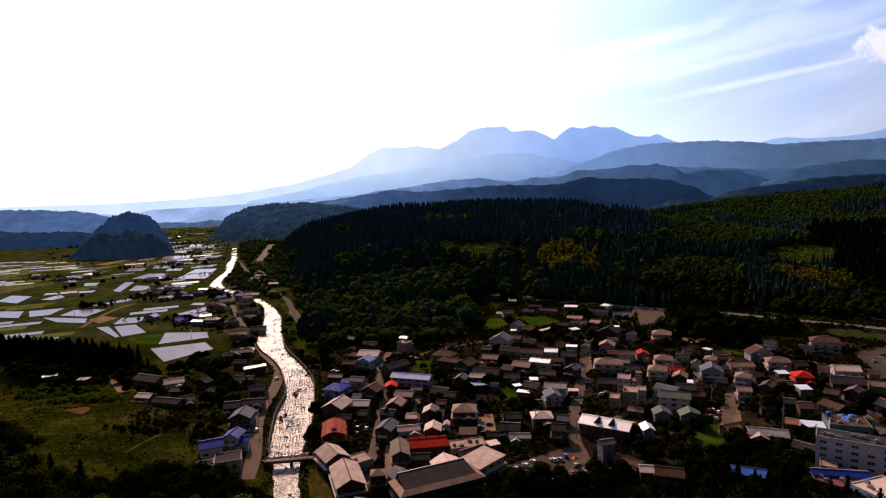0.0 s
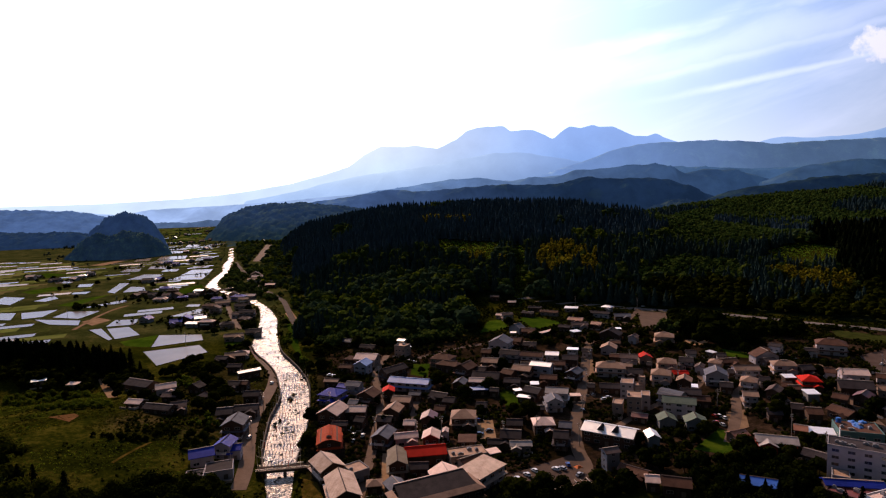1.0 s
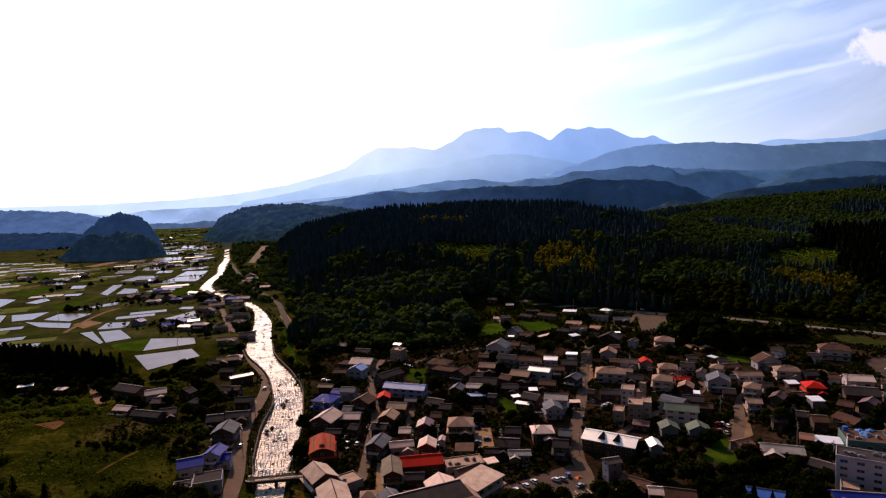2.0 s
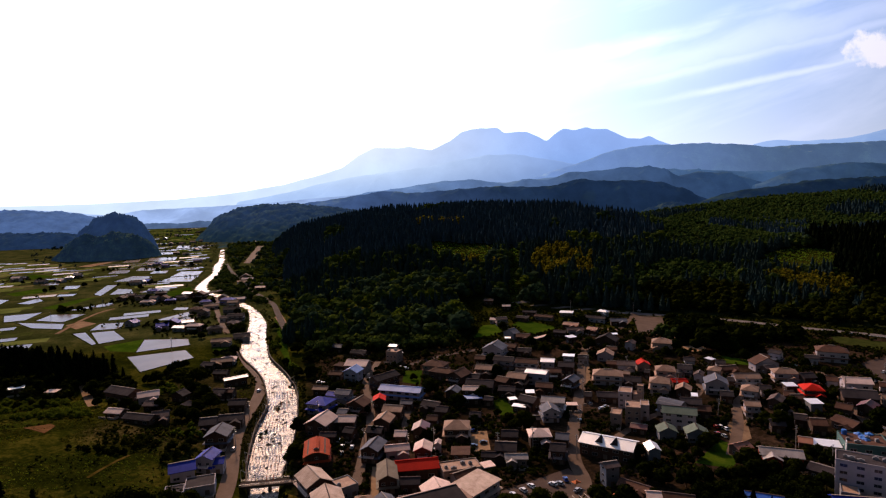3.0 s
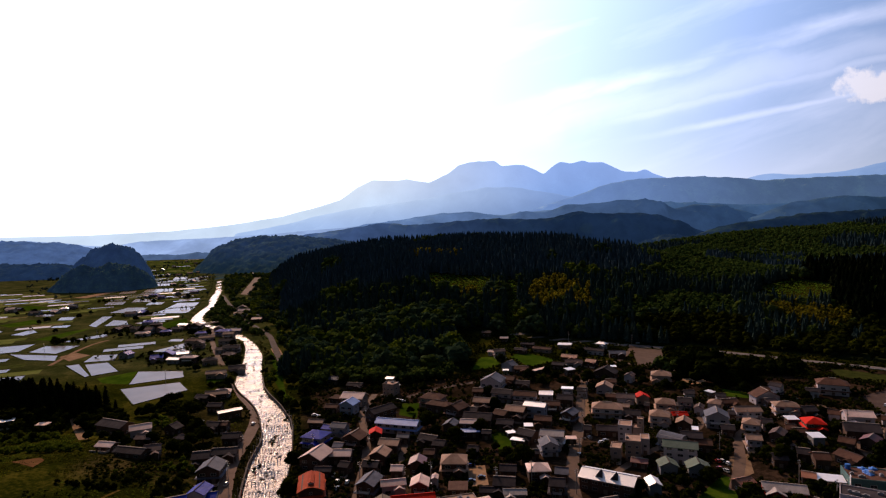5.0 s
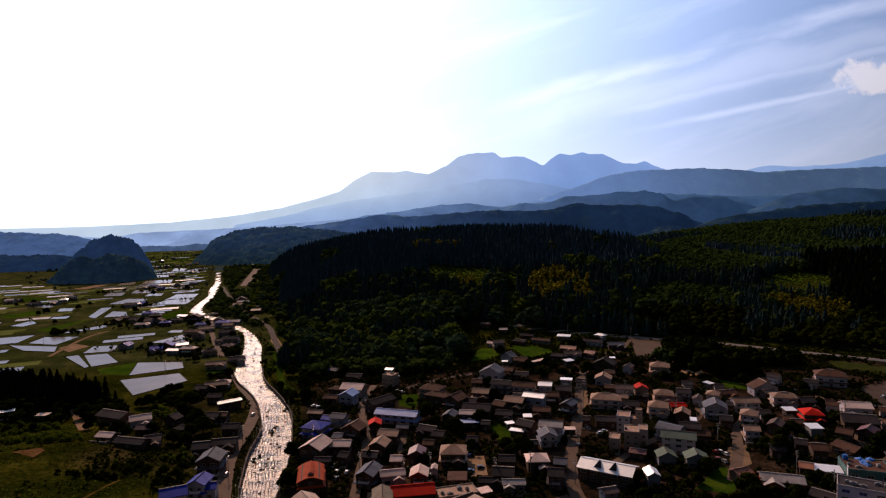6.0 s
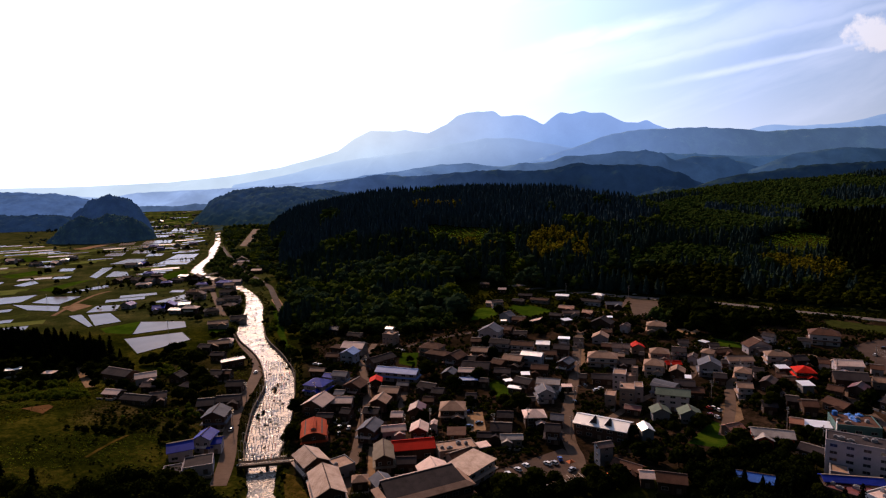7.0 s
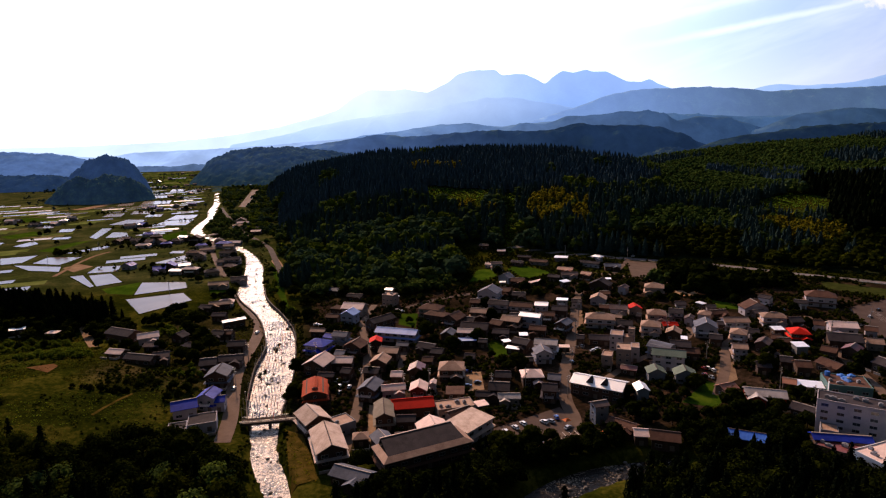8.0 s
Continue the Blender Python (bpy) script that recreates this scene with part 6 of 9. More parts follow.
def touches(c, w_, d_):
    """Whether a strip would lie on a house, a road, the river or an older field."""
    for fx, fy, fr in FOOT:
        r = Vector((fx, fy, 0)) - c
        if abs(r.dot(along)) < w_ / 2 + fr * 0.7 and abs(r.dot(across)) < d_ / 2 + fr * 0.7:
            return True
    grid = [c + along * u * w_ / 2 + across * v * d_ / 2 for u in (-1, -0.5, 0, 0.5, 1) for v in (-1, 0, 1)]
    gx_, gy_ = np.array([p.x for p in grid]), np.array([p.y for p in grid])
    if near_line(gx_, gy_, RIVER)[0].min() < 17 or any(near_line(gx_, gy_, line_)[0].min() < half + 2 for line_, half in PAVED):
        return True
    for q in OLD:
        for r in [p - c for p in q] + [sum(q, Vector()) / 4 - c]:
            if abs(r.dot(along)) < w_ / 2 + 1 and abs(r.dot(across)) < d_ / 2 + 1:
                return True
        for p in grid:
            side = [(b_ - a_).cross(p - a_).z for a_, b_ in zip(q, q[1:] + q[:1])]
            if min(side) > 0 or max(side) < 0:
                return True
    return False


def strip_field(c, w_, d_, wet):
    p = [c + along * u * w_ / 2 + across * v * d_ / 2 for u, v in ((-1, -1), (1, -1), (1, 1), (-1, 1))]
    if strips.random() < wet:
        paddy(*[(q.x, q.y) for q in p])
    else:
        lot(*[(q.x, q.y) for q in p], M[strips.choice(("plain_grass", "plain_grass", "dry_field", "mud", "bund") if c.y < 1300 else ("plain_grass", "bund", "grass"))], "crop strip of the plain between grassy banks", 0.16, "field")


for i in range(-14, 16):
    for j in range(-14, 48):
        w_, d_ = strips.uniform(35.5, 37.5), strips.uniform(16.8, 18.2)
        c = Vector((-420, 760, 0)) + along * (38.5 * i + (j % 4) * 9) + across * (19 * j)
        if not (480 < c.y < 1290 and -0.74 * c.y < c.x < -0.26 * c.y - 10 or 1290 <= c.y < 1640 and -0.44 * c.y < c.x < -0.28 * c.y) or ((c.x + 650) / 125) ** 2 + ((c.y - 1330) / 115) ** 2 < 1:
            continue
        if ((c.x + 312) / 125) ** 2 + ((c.y - 390) / 110) ** 2 < 1 or touches(c, w_, d_):
            continue
        strip_field(c, w_, d_, (0.48 if c.x > -0.50 * c.y else 0.14) + (0.2 if c.y < 640 else -0.08 if c.y > 1000 else 0))
for i in range(-14, 16):
    for j in range(0, 36):
        c = Vector((-620, 1640, 0)) + along * (62 * i + (j % 3) * 17) + across * (37 * j)
        w_, d_ = strips.uniform(44, 58), strips.uniform(24, 33)
        if 1640 <= c.y < 2750 and -0.475 * c.y < c.x < -0.345 * c.y and not touches(c, w_, d_):
            strip_field(c, w_, d_, 0.07)


# ---- bridges, embankment, cars and small things ----
PAINT = {c: material(c + "_car_paint", [tuple(0.85 * k for k in v), v], scale=0.4, rough=0.25, spec=0.6) for c, v in
         {"white": (0.78, 0.77, 0.75), "silver": (0.42, 0.42, 0.43), "black": (0.015, 0.015, 0.017), "red": (0.42, 0.03, 0.02), "blue": (0.02, 0.08, 0.42), "navy": (0.015, 0.03, 0.14)}.items()}
RUBBER = material("tyre_rubber", [(0.01, 0.01, 0.01), (0.025, 0.025, 0.025)], scale=3, rough=0.9)
LAMP_GLASS = material("lamp_glass", [(0.6, 0.6, 0.58), (0.75, 0.75, 0.72)], scale=3, rough=0.1)
STEEL = material("painted_steel", [(0.22, 0.21, 0.20), (0.36, 0.35, 0.33)], scale=2, rough=0.5, metal=0.4)


def wheel_bm():
    bm = bmesh.new()
    bmesh.ops.create_cone(bm, cap_ends=True, segments=12, radius1=0.31, radius2=0.31, depth=0.2, matrix=Matrix.Rotation(radians(90), 4, "X"))
    bmesh.ops.bevel(bm, geom=[e for e in bm.edges if abs(e.verts[0].co.y - e.verts[1].co.y) < 0.01], offset=0.04, segments=1, affect="EDGES")
    return bm


WHEEL = shared("wheel", wheel_bm(), RUBBER)
HEADLIGHT = shared("headlight", boxes((0, 0, 0, 0.06, 0.34, 0.16)), LAMP_GLASS)


def car(x, y, turn, colour):
    """A small hatchback 3.9 m long, nose along its x."""
    root = new("car")
    root.matrix_world = pose(x, y, float(height(x, y)) + 0.09, 0, 0, turn)
    bm = boxes((0, 0, 0.62, 3.9, 1.62, 0.62))
    for v in bm.verts:
        if v.co.z > 0.6:
            v.co.x *= 0.965
            v.co.y *= 0.95
            v.co.z -= 0.1 if v.co.x > 0 else 0.0
    bmesh.ops.bevel(bm, geom=bm.edges[:], offset=0.12, segments=2, affect="EDGES")
    body = part("body", bm, PAINT[colour], root)
    bm = boxes((-0.25, 0, 1.15, 2.5, 1.46, 0.5))
    for v in bm.verts:
        if v.co.z > 1.2:
            v.co.x = -0.3 + (v.co.x + 0.25) * 0.68
            v.co.y *= 0.84
    part("windows", bm, GLASS, root)
    bm = boxes((-0.3, 0, 1.42, 1.72, 1.24, 0.06))
    bmesh.ops.bevel(bm, geom=bm.edges[:], offset=0.025, segments=1, affect="EDGES")
    part("car_roof", bm, PAINT[colour], root)
    for sx in (-1.2, 1.25):
        for sy in (-0.74, 0.74):
            part("wheel", WHEEL, None, root, place=Matrix.Translation((sx, sy, 0.31)))
    for sy in (-0.55, 0.55):
        part("headlight", HEADLIGHT, None, root, place=Matrix.Translation((1.93, sy, 0.68)))
    return tagged(root, "small %s hatchback car parked on the paving" % colour, "car", "parked cars")


def bridge(ax, ay, bx, by, deck, wide, piers, label):
    """A road bridge on wall piers, with posts and two rails on either side."""
    v = Vector((bx - ax, by - ay, 0))
    n = v.length
    root = new("bridge")
    root.matrix_world = Matrix.Translation((ax, ay, deck)) @ Matrix.Rotation(math.atan2(v.y, v.x), 4, "Z")
    part("deck", boxes((n / 2, 0, -0.25, n, wide, 0.5), (n / 2, -wide / 2 + 0.3, -0.7, n, 0.4, 0.6), (n / 2, wide / 2 - 0.3, -0.7, n, 0.4, 0.6)), M["old_concrete"], root)
    part("carriageway", boxes((n / 2, 0, 0.03, n, wide - 1.0, 0.06)), M["asphalt"], root)
    for side in (-1, 1):
        y = side * (wide / 2 - 0.12)
        part("kerb", boxes((n / 2, y, 0.1, n, 0.24, 0.2)), M["old_concrete"], root)
        for z in (0.65, 1.05):
            part("rail", boxes((n / 2, y, z, n, 0.08, 0.09)), STEEL, root)
        for i in range(int(n / 2) + 1):
            part("post", POST, None, root, place=Matrix.Translation((min(n - 0.1, 0.1 + 2 * i), y, 0.2)))
    for f in piers:
        bm = boxes((0, 0, -3.2, 0.9, wide * 0.9, 5.0))
        bmesh.ops.bevel(bm, geom=[e for e in bm.edges if abs(e.verts[0].co.z - e.verts[1].co.z) > 1], offset=0.35, segments=2, affect="EDGES")
        part("pier", bm, M["old_concrete"], root, place=Matrix.Translation((n * f, 0, 0)))
    return tagged(root, label, "bridge")


POST = shared("post", boxes((0, 0, 0.45, 0.1, 0.1, 0.9)), STEEL)
bridge(-74, 238.5, -46, 241.0, 0.9, 4.6, (0.12, 0.42, 0.70, 0.96), "low grey concrete road bridge with steel railings")
bridge(-268, 760, -226, 826, 1.0, 6.0, (0.1, 0.4, 0.7), "small concrete road bridge over the upper river")


def smooth_line(pts, step):
    pts = np.array(pts, float)
    s = np.concatenate([[0], np.cumsum(np.hypot(*np.diff(pts, axis=0).T))])
    q = np.arange(0, s[-1], step)
    raw = np.stack([np.interp(q, s, pts[:, 0]), np.interp(q, s, pts[:, 1])], 1)
    k = max(1, int(12 / step))
    pad = np.concatenate([np.repeat(raw[:1], k, 0), raw, np.repeat(raw[-1:], k, 0)])
    return np.stack([np.convolve(pad[:, i], np.ones(2 * k + 1) / (2 * k + 1), "valid") for i in (0, 1)], 1)


def river_wall(name, side, y0, y1, top, label):
    """A retaining wall of the river with a coping, following the stream."""
    c = smooth_line(RIVER, 3.0)
    out = np.interp(near_line(c[:, 0], c[:, 1], RIVER)[1], RIVER_S, RIVER_W)[:, None] / 2 - 7.6
    t = np.gradient(c, axis=0)
    t /= np.hypot(t[:, 0], t[:, 1])[:, None]
    nrm = np.stack([-t[:, 1], t[:, 0]], 1) * side
    keep = (c[:, 1] > y0) & (c[:, 1] < y1)
    c, nrm = c[keep] + (nrm * out)[keep], nrm[keep]
    rows = []
    for off, z in ((7.5, -4.5), (7.9, top), (7.75, top), (7.75, top + 0.35), (8.35, top + 0.35), (8.35, -1.0)):
        p = c + nrm * off
        rows.append(np.stack([p[:, 0], p[:, 1], np.full(len(p), z)], 1))
    v = np.stack(rows, 1).reshape(-1, 3)
    return tagged(mesh_object(name, v, grid_faces(len(c), 6), M["old_concrete"], smooth=False), label, "embankment wall", kind="structure")


river_wall("wall_embankment_west", 1, 243, 480, -0.5, "stained concrete river wall with a coping")
river_wall("wall_embankment_east", -1, 243, 480, -0.5, "stained concrete river wall with a coping")


def boulder(x, y, z, size, squash):
    bm = bmesh.new()
    bmesh.ops.create_icosphere(bm, subdivisions=2, radius=size)
    for v in bm.verts:
        v.co *= 1 + 0.28 * noise.noise(v.co * 1.3 / size + Vector((x, y, 0)))
        v.co.z *= squash
    me = shared("boulder", bm, M["rock"])
    return tagged(new("boulder", me), "rounded grey boulder standing in the shallow river", "boulder", "river boulders")


line = smooth_line(RIVER, 2.0)
line = line[(line[:, 1] > 170) & (line[:, 1] < 640)]
pick = np.random.default_rng(5)
for i in range(150):
    cx, cy = line[pick.integers(len(line))]
    off = pick.normal(0, 4.0)
    size = pick.uniform(0.3, 1.0)
    boulder(0, 0, 0, size, 0.6).location = (cx + float(np.clip(off, -6, 6)), cy + pick.uniform(-1, 1), -2.62 + size * 0.1)
pool = [(40 + 5 * i + pick.uniform(-6, 6), 166 + 3 * i + pick.uniform(-9, 9)) for i in range(9) for j in range(6)]
for cx, cy in pool:
    size = pick.uniform(0.3, 1.1)
    if near_line(np.array(cx), np.array(cy), RIVER)[0] < 8:
        boulder(0, 0, 0, size, 0.6).location = (cx, cy, -2.6 + size * 0.1)

CLOTH = {k: material(k + "_streamer_cloth", [tuple(0.7 * c for c in v), v], scale=1.5, rough=0.85) for k, v in
         {"black": (0.03, 0.03, 0.035), "red": (0.45, 0.05, 0.03), "orange": (0.55, 0.16, 0.04), "blue": (0.04, 0.08, 0.25), "white": (0.75, 0.72, 0.70)}.items()}


def streamer_bm(n=9, length=3.6, r=0.36):
    """A wind sleeve: open round mouth, body that tapers and sags, split tail."""
    bm = bmesh.new()
    rings = []
    for i in range(n + 1):
        f = i / n
        rad = r * (1 - 0.55 * f) * (0.9 + 0.1 * math.cos(6 * f))
        sag = -1.2 * f * f * length * 0.35
        rings.append([bm.verts.new((rad * math.cos(a), -f * length * 0.9 + 0.1 * math.sin(5 * f), rad * 0.8 * math.sin(a) + sag)) for a in [6.283 * k / 8 for k in range(8)]])
    for p, q in zip(rings, rings[1:]):
        for k in range(8):
            bm.faces.new((p[k], p[(k + 1) % 8], q[(k + 1) % 8], q[k]))
    return bm


def tail_bm(length=3.6):
    y, z = -0.9 * length, -1.2 * length * 0.35
    bm = bmesh.new()
    slab(bm, [(-0.12, y + 0.05, z), (-0.34, y - 0.55, z - 0.25), (0, y - 0.3, z - 0.18), (0.34, y - 0.55, z - 0.25), (0.12, y + 0.05, z)], 0.03)
    return bm


def mouth_bm(r=0.36):
    bm = bmesh.new()
    rings = [[bm.verts.new((q * math.cos(6.283 * k / 12), y, 0.8 * q * math.sin(6.283 * k / 12))) for k in range(12)] for q, y in ((r + 0.05, -0.05), (r + 0.05, 0.05), (r - 0.05, 0.05), (r - 0.05, -0.05))]
    for p, q in zip(rings, rings[1:] + rings[:1]):
        for k in range(12):
            bm.faces.new((p[k], p[(k + 1) % 12], q[(k + 1) % 12], q[k]))
    return bm


SLEEVE = {k: (shared("sleeve", streamer_bm(), m), shared("tail", tail_bm(), m)) for k, m in CLOTH.items()}
MOUTH = shared("mouth_ring", mouth_bm(), CLOTH["white"])
HUES = ["black", "black", "blue", "white", "red", "black", "white", "black", "orange", "blue"]
for row in range(14):
    yy = 243 + 10.0 * row + float(pick.uniform(-3, 3))
    k = int(np.argmin(np.abs(line[:, 1] - yy)))
    cx, cy = line[k]
    a, b = Vector((cx - 9.5, cy + 1.0, 5.0)), Vector((cx + 9.5, cy - 1.0, 5.0))
    bm = bmesh.new()
    pts = []
    for i in range(13):
        f = i / 12
        p = a.lerp(b, f)
        p.z -= 2.2 * (1 - (2 * f - 1) ** 2)
        pts.append(p)
    rings = [[bm.verts.new(p + Vector((0, u, v))) for u, v in ((-0.03, -0.03), (0.03, -0.03), (0.03, 0.03), (-0.03, 0.03))] for p in pts]
    for p, q in zip(rings, rings[1:]):
        for k in range(4):
            bm.faces.new((p[k], p[(k + 1) % 4], q[(k + 1) % 4], q[k]))
    root = new("streamer_cable")
    part("cable", bm, STEEL, root)
    for p in (a, b):
        bm = bmesh.new()
        bmesh.ops.create_cone(bm, cap_ends=True, segments=8, radius1=0.12, radius2=0.08, depth=5.4, matrix=Matrix.Translation((p.x, p.y, 2.4)))
        part("pole", bm, STEEL, root)
    tagged(root, "steel cable on two poles stretched over the river", "cable", "cables over the river")
    for i in range(10):
        f = (i + 1.2) / 12.4
        p = a.lerp(b, f)
        p.z -= 2.2 * (1 - (2 * f - 1) ** 2) + 0.3
        hue = HUES[(i * 3 + row * 7) % 10]
        root = new("streamer")
        root.matrix_world = Matrix.Translation(p) @ Matrix.Rotation(radians(float(pick.uniform(-14, 14))), 4, "Z") @ Matrix.Rotation(radians(float(pick.uniform(10, 50))), 4, "X") @ Matrix.Diagonal((0.7, 0.7, 0.7, 1))
        part("sleeve", SLEEVE[hue][0], None, root)
        part("tail", SLEEVE[hue][1], None, root)
        part("mouth_ring", MOUTH, None, root)
        tagged(root, "long %s cloth wind streamer hanging over the river" % hue, "streamer", "streamers over the river")


# low block walls in front of the plots
BLOCK_WALL = material("block_wall", [(0.22, 0.18, 0.15), (0.42, 0.36, 0.31)], scale=0.8, rough=0.9, spec=0.05, bump=0.2)


def garden_wall(x, y, turn, length, returns):
    """A coped block wall with a short return at one end and a gate gap."""
    root = new("garden_wall")
    root.matrix_world = pose(x, y, float(height(x, y)), 0, 0, turn)
    gap = 1.4
    for u, run in ((-length / 4 - gap / 2, length / 2), (length / 4 + gap / 2, length / 2)):
        part("wall", boxes((u, 0, 0.45, run, 0.18, 1.1)), BLOCK_WALL, root)
        part("coping", boxes((u, 0, 1.04, run + 0.1, 0.28, 0.09)), RIDGE_PALE, root)
    part("return_wall", boxes((length / 2 + gap / 2 - 0.09, returns / 2 + 0.1, 0.45, 0.18, returns, 1.1)), BLOCK_WALL, root)
    return tagged(root, "low pale concrete block wall before a house", "garden wall", "garden walls")


town = [o for o in scene.objects if o.name.startswith("house") and o.get("group") == "houses of the town"]
for i, o in enumerate(town[::4]):
    f = FOOT_BY_NAME[o.name]
    turn_ = math.degrees(o.rotation_euler.z)
    c, sn = math.cos(o.rotation_euler.z), math.sin(o.rotation_euler.z)
    gx1, gy1 = o.location.x + sn * (f[1] / 2 + 3.2), o.location.y - c * (f[1] / 2 + 3.2)
    if all(math.hypot(gx1 - fx, gy1 - fy) > 0.8 * fr + 2.0 for fx, fy, fr in FOOT) and near_line(np.array(gx1), np.array(gy1), RIVER)[0] > 14:
        garden_wall(gx1, gy1, turn_, f[0] * 0.8, 3.0)

# raised vent along the ridge of the vaulted hall
bm = bmesh.new()
for side in (-1, 1):
    slab(bm, [(-6.5, side * 1.3, 7.9), (6.5, side * 1.3, 7.9), (6.5, 0, 8.5), (-6.5, 0, 8.5)][::side], 0.12)
bmesh.ops.recalc_face_normals(bm, faces=bm.faces)
vent = part("ridge_vent", boxes((0, 0, 7.3, 12.4, 2.0, 1.1)), WALL["cream"], vault, "cream boarded ridge vent")
part("vent_roof", bm, ROOF["salmon"], vent)
for i in range(5):
    part("louvre", boxes((-5.0 + 2.5 * i, -1.02, 7.4, 1.6, 0.06, 0.5)), GLASS, vent)
part("gable_trim", boxes((-6.25, 0, 7.9, 0.12, 2.4, 0.18)), WALL["bright"], vent)

# dormers of the white hall
for u in (-3.2, 3.4):
    bm = bmesh.new()
    tri = [(-1.9, -4.6, 6.2), (1.9, -4.6, 6.2), (0, -4.6, 8.6)]
    back = [(-1.9, -1.6, 6.2), (1.9, -1.6, 6.2), (0, -0.4, 8.6)]
    fv, bv = [bm.verts.new(p) for p in tri], [bm.verts.new(p) for p in back]
    bm.faces.new(fv)
    bm.faces.new(bv[::-1])
    for i in range(3):
        j = (i + 1) % 3
        bm.faces.new((fv[i], bv[i], bv[j], fv[j]))
    bmesh.ops.recalc_face_normals(bm, faces=bm.faces)
    part("dormer", bm, ROOF["dark"], hall, "dark triangular dormer", place=Matrix.Translation((u, 0, 0)))

BLUE_SHEET = material("blue_tarpaulin", [(0.02, 0.10, 0.42), (0.05, 0.22, 0.62)], scale=0.8, rough=0.5)
for x, y, s in ((191.6, 244.2, 1.6), (190.8, 240.4, 2.0), (195.5, 243.1, 1.7), (190.3, 237.9, 1.5)):
    bm = bmesh.new()
    bmesh.ops.create_icosphere(bm, subdivisions=3, radius=s)
    for v in bm.verts:
        v.co *= 1 + 0.35 * noise.noise(v.co * 0.9 + Vector((x, y, 0)))
        v.co.z = max(0, v.co.z * 0.55)
    ob = new("tarpaulin", shared("tarpaulin", bm, BLUE_SHEET))
    ob.location = (x, y, 6.57)
    tagged(ob, "crumpled bright blue tarpaulin on the flat roof", "tarpaulin", "tarpaulins on the roof")

bm = bmesh.new()
bmesh.ops.create_cone(bm, cap_ends=True, segments=20, radius1=1.1, radius2=1.1, depth=2.2, matrix=Matrix.Translation((0, 0, 1.1)))
bmesh.ops.bevel(bm, geom=[e for e in bm.edges if abs(e.verts[0].co.z - e.verts[1].co.z) < 0.01], offset=0.2, segments=2, affect="EDGES")
tank = new("water_tank", shared("water_tank", bm, BLUE_SHEET))
tank.location = (185.7, 244.9, 6.57)
tagged(tank, "round blue water tank on the flat roof", "water tank")

ORANGE = material("orange_canvas", [(0.50, 0.10, 0.02), (0.62, 0.16, 0.03)], scale=1.0, rough=0.8)
for x, y, s in ((61, 224, 1.0), (71.5, 211, 1.5)):
    root = new("market_tent")
    root.matrix_world = pose(x, y, 0.05, 0, 0, 25)
    bm = bmesh.new()
    c = [(-1.5 * s, -1.3 * s, 1.9), (1.5 * s, -1.3 * s, 1.9), (1.5 * s, 1.3 * s, 1.9), (-1.5 * s, 1.3 * s, 1.9)]
    for i in range(4):
        slab(bm, [c[i], c[(i + 1) % 4], (0, 0, 2.8)], 0.04)
    part("canopy", bm, ORANGE, root)
    for px_, py_, pz_ in c:
        part("leg", POST, None, root, place=Matrix.Translation((px_ * 0.95, py_ * 0.95, 0)) @ Matrix.Diagonal((0.6, 0.6, 2.15, 1)))
    tagged(root, "small orange canvas tent on four legs", "tent", "orange tents")


def painted_bay(x, y, turn, n, gap, length):
    for i in range(n):
        ob = new("bay_line", shared("bay_line", boxes((0, 0, 0.005, 0.15, length, 0.01)), M["white_line"]))
        ob.matrix_world = pose(x + gap * i * math.cos(radians(turn)), y + gap * i * math.sin(radians(turn)), float(height(x, y)) + 0.07, 0, 0, turn)
        tagged(ob, "white painted parking bay line", "road marking", "bay lines", "structure")


painted_bay(48, 212.5, 14, 7, 2.6, 4.6)
painted_bay(287, 335, 65, 8, 3.0, 5.0)
painted_bay(296, 333, 65, 9, 3.0, 5.0)
painted_bay(305, 343, 65, 7, 3.0, 5.0)


def utility_pole(x, y, turn, tall=11.0):
    root = new("utility_pole")
    root.matrix_world = pose(x, y, float(height(x, y)), 0, 0, turn)
    bm = bmesh.new()
    bmesh.ops.create_cone(bm, cap_ends=True, segments=8, radius1=0.19, radius2=0.12, depth=tall + 0.5, matrix=Matrix.Translation((0, 0, tall / 2 - 0.25)))
    part("pole", bm, M["concrete"], root)
    for z in (tall - 0.6, tall - 1.5):
        part("crossarm", boxes((0, 0, z, 1.8, 0.1, 0.1)), STEEL, root)
        for u in (-0.8, 0, 0.8):
            part("insulator", boxes((u, 0, z + 0.13, 0.1, 0.1, 0.16)), PAINT["white"], root)
    bm = bmesh.new()
    bmesh.ops.create_cone(bm, cap_ends=True, segments=10, radius1=0.28, radius2=0.28, depth=0.9, matrix=Matrix.Translation((0.42, 0, tall - 3)))
    part("transformer", bm, STEEL, root)
    return tagged(root, "grey concrete utility pole with crossarms", "utility pole", "utility poles")


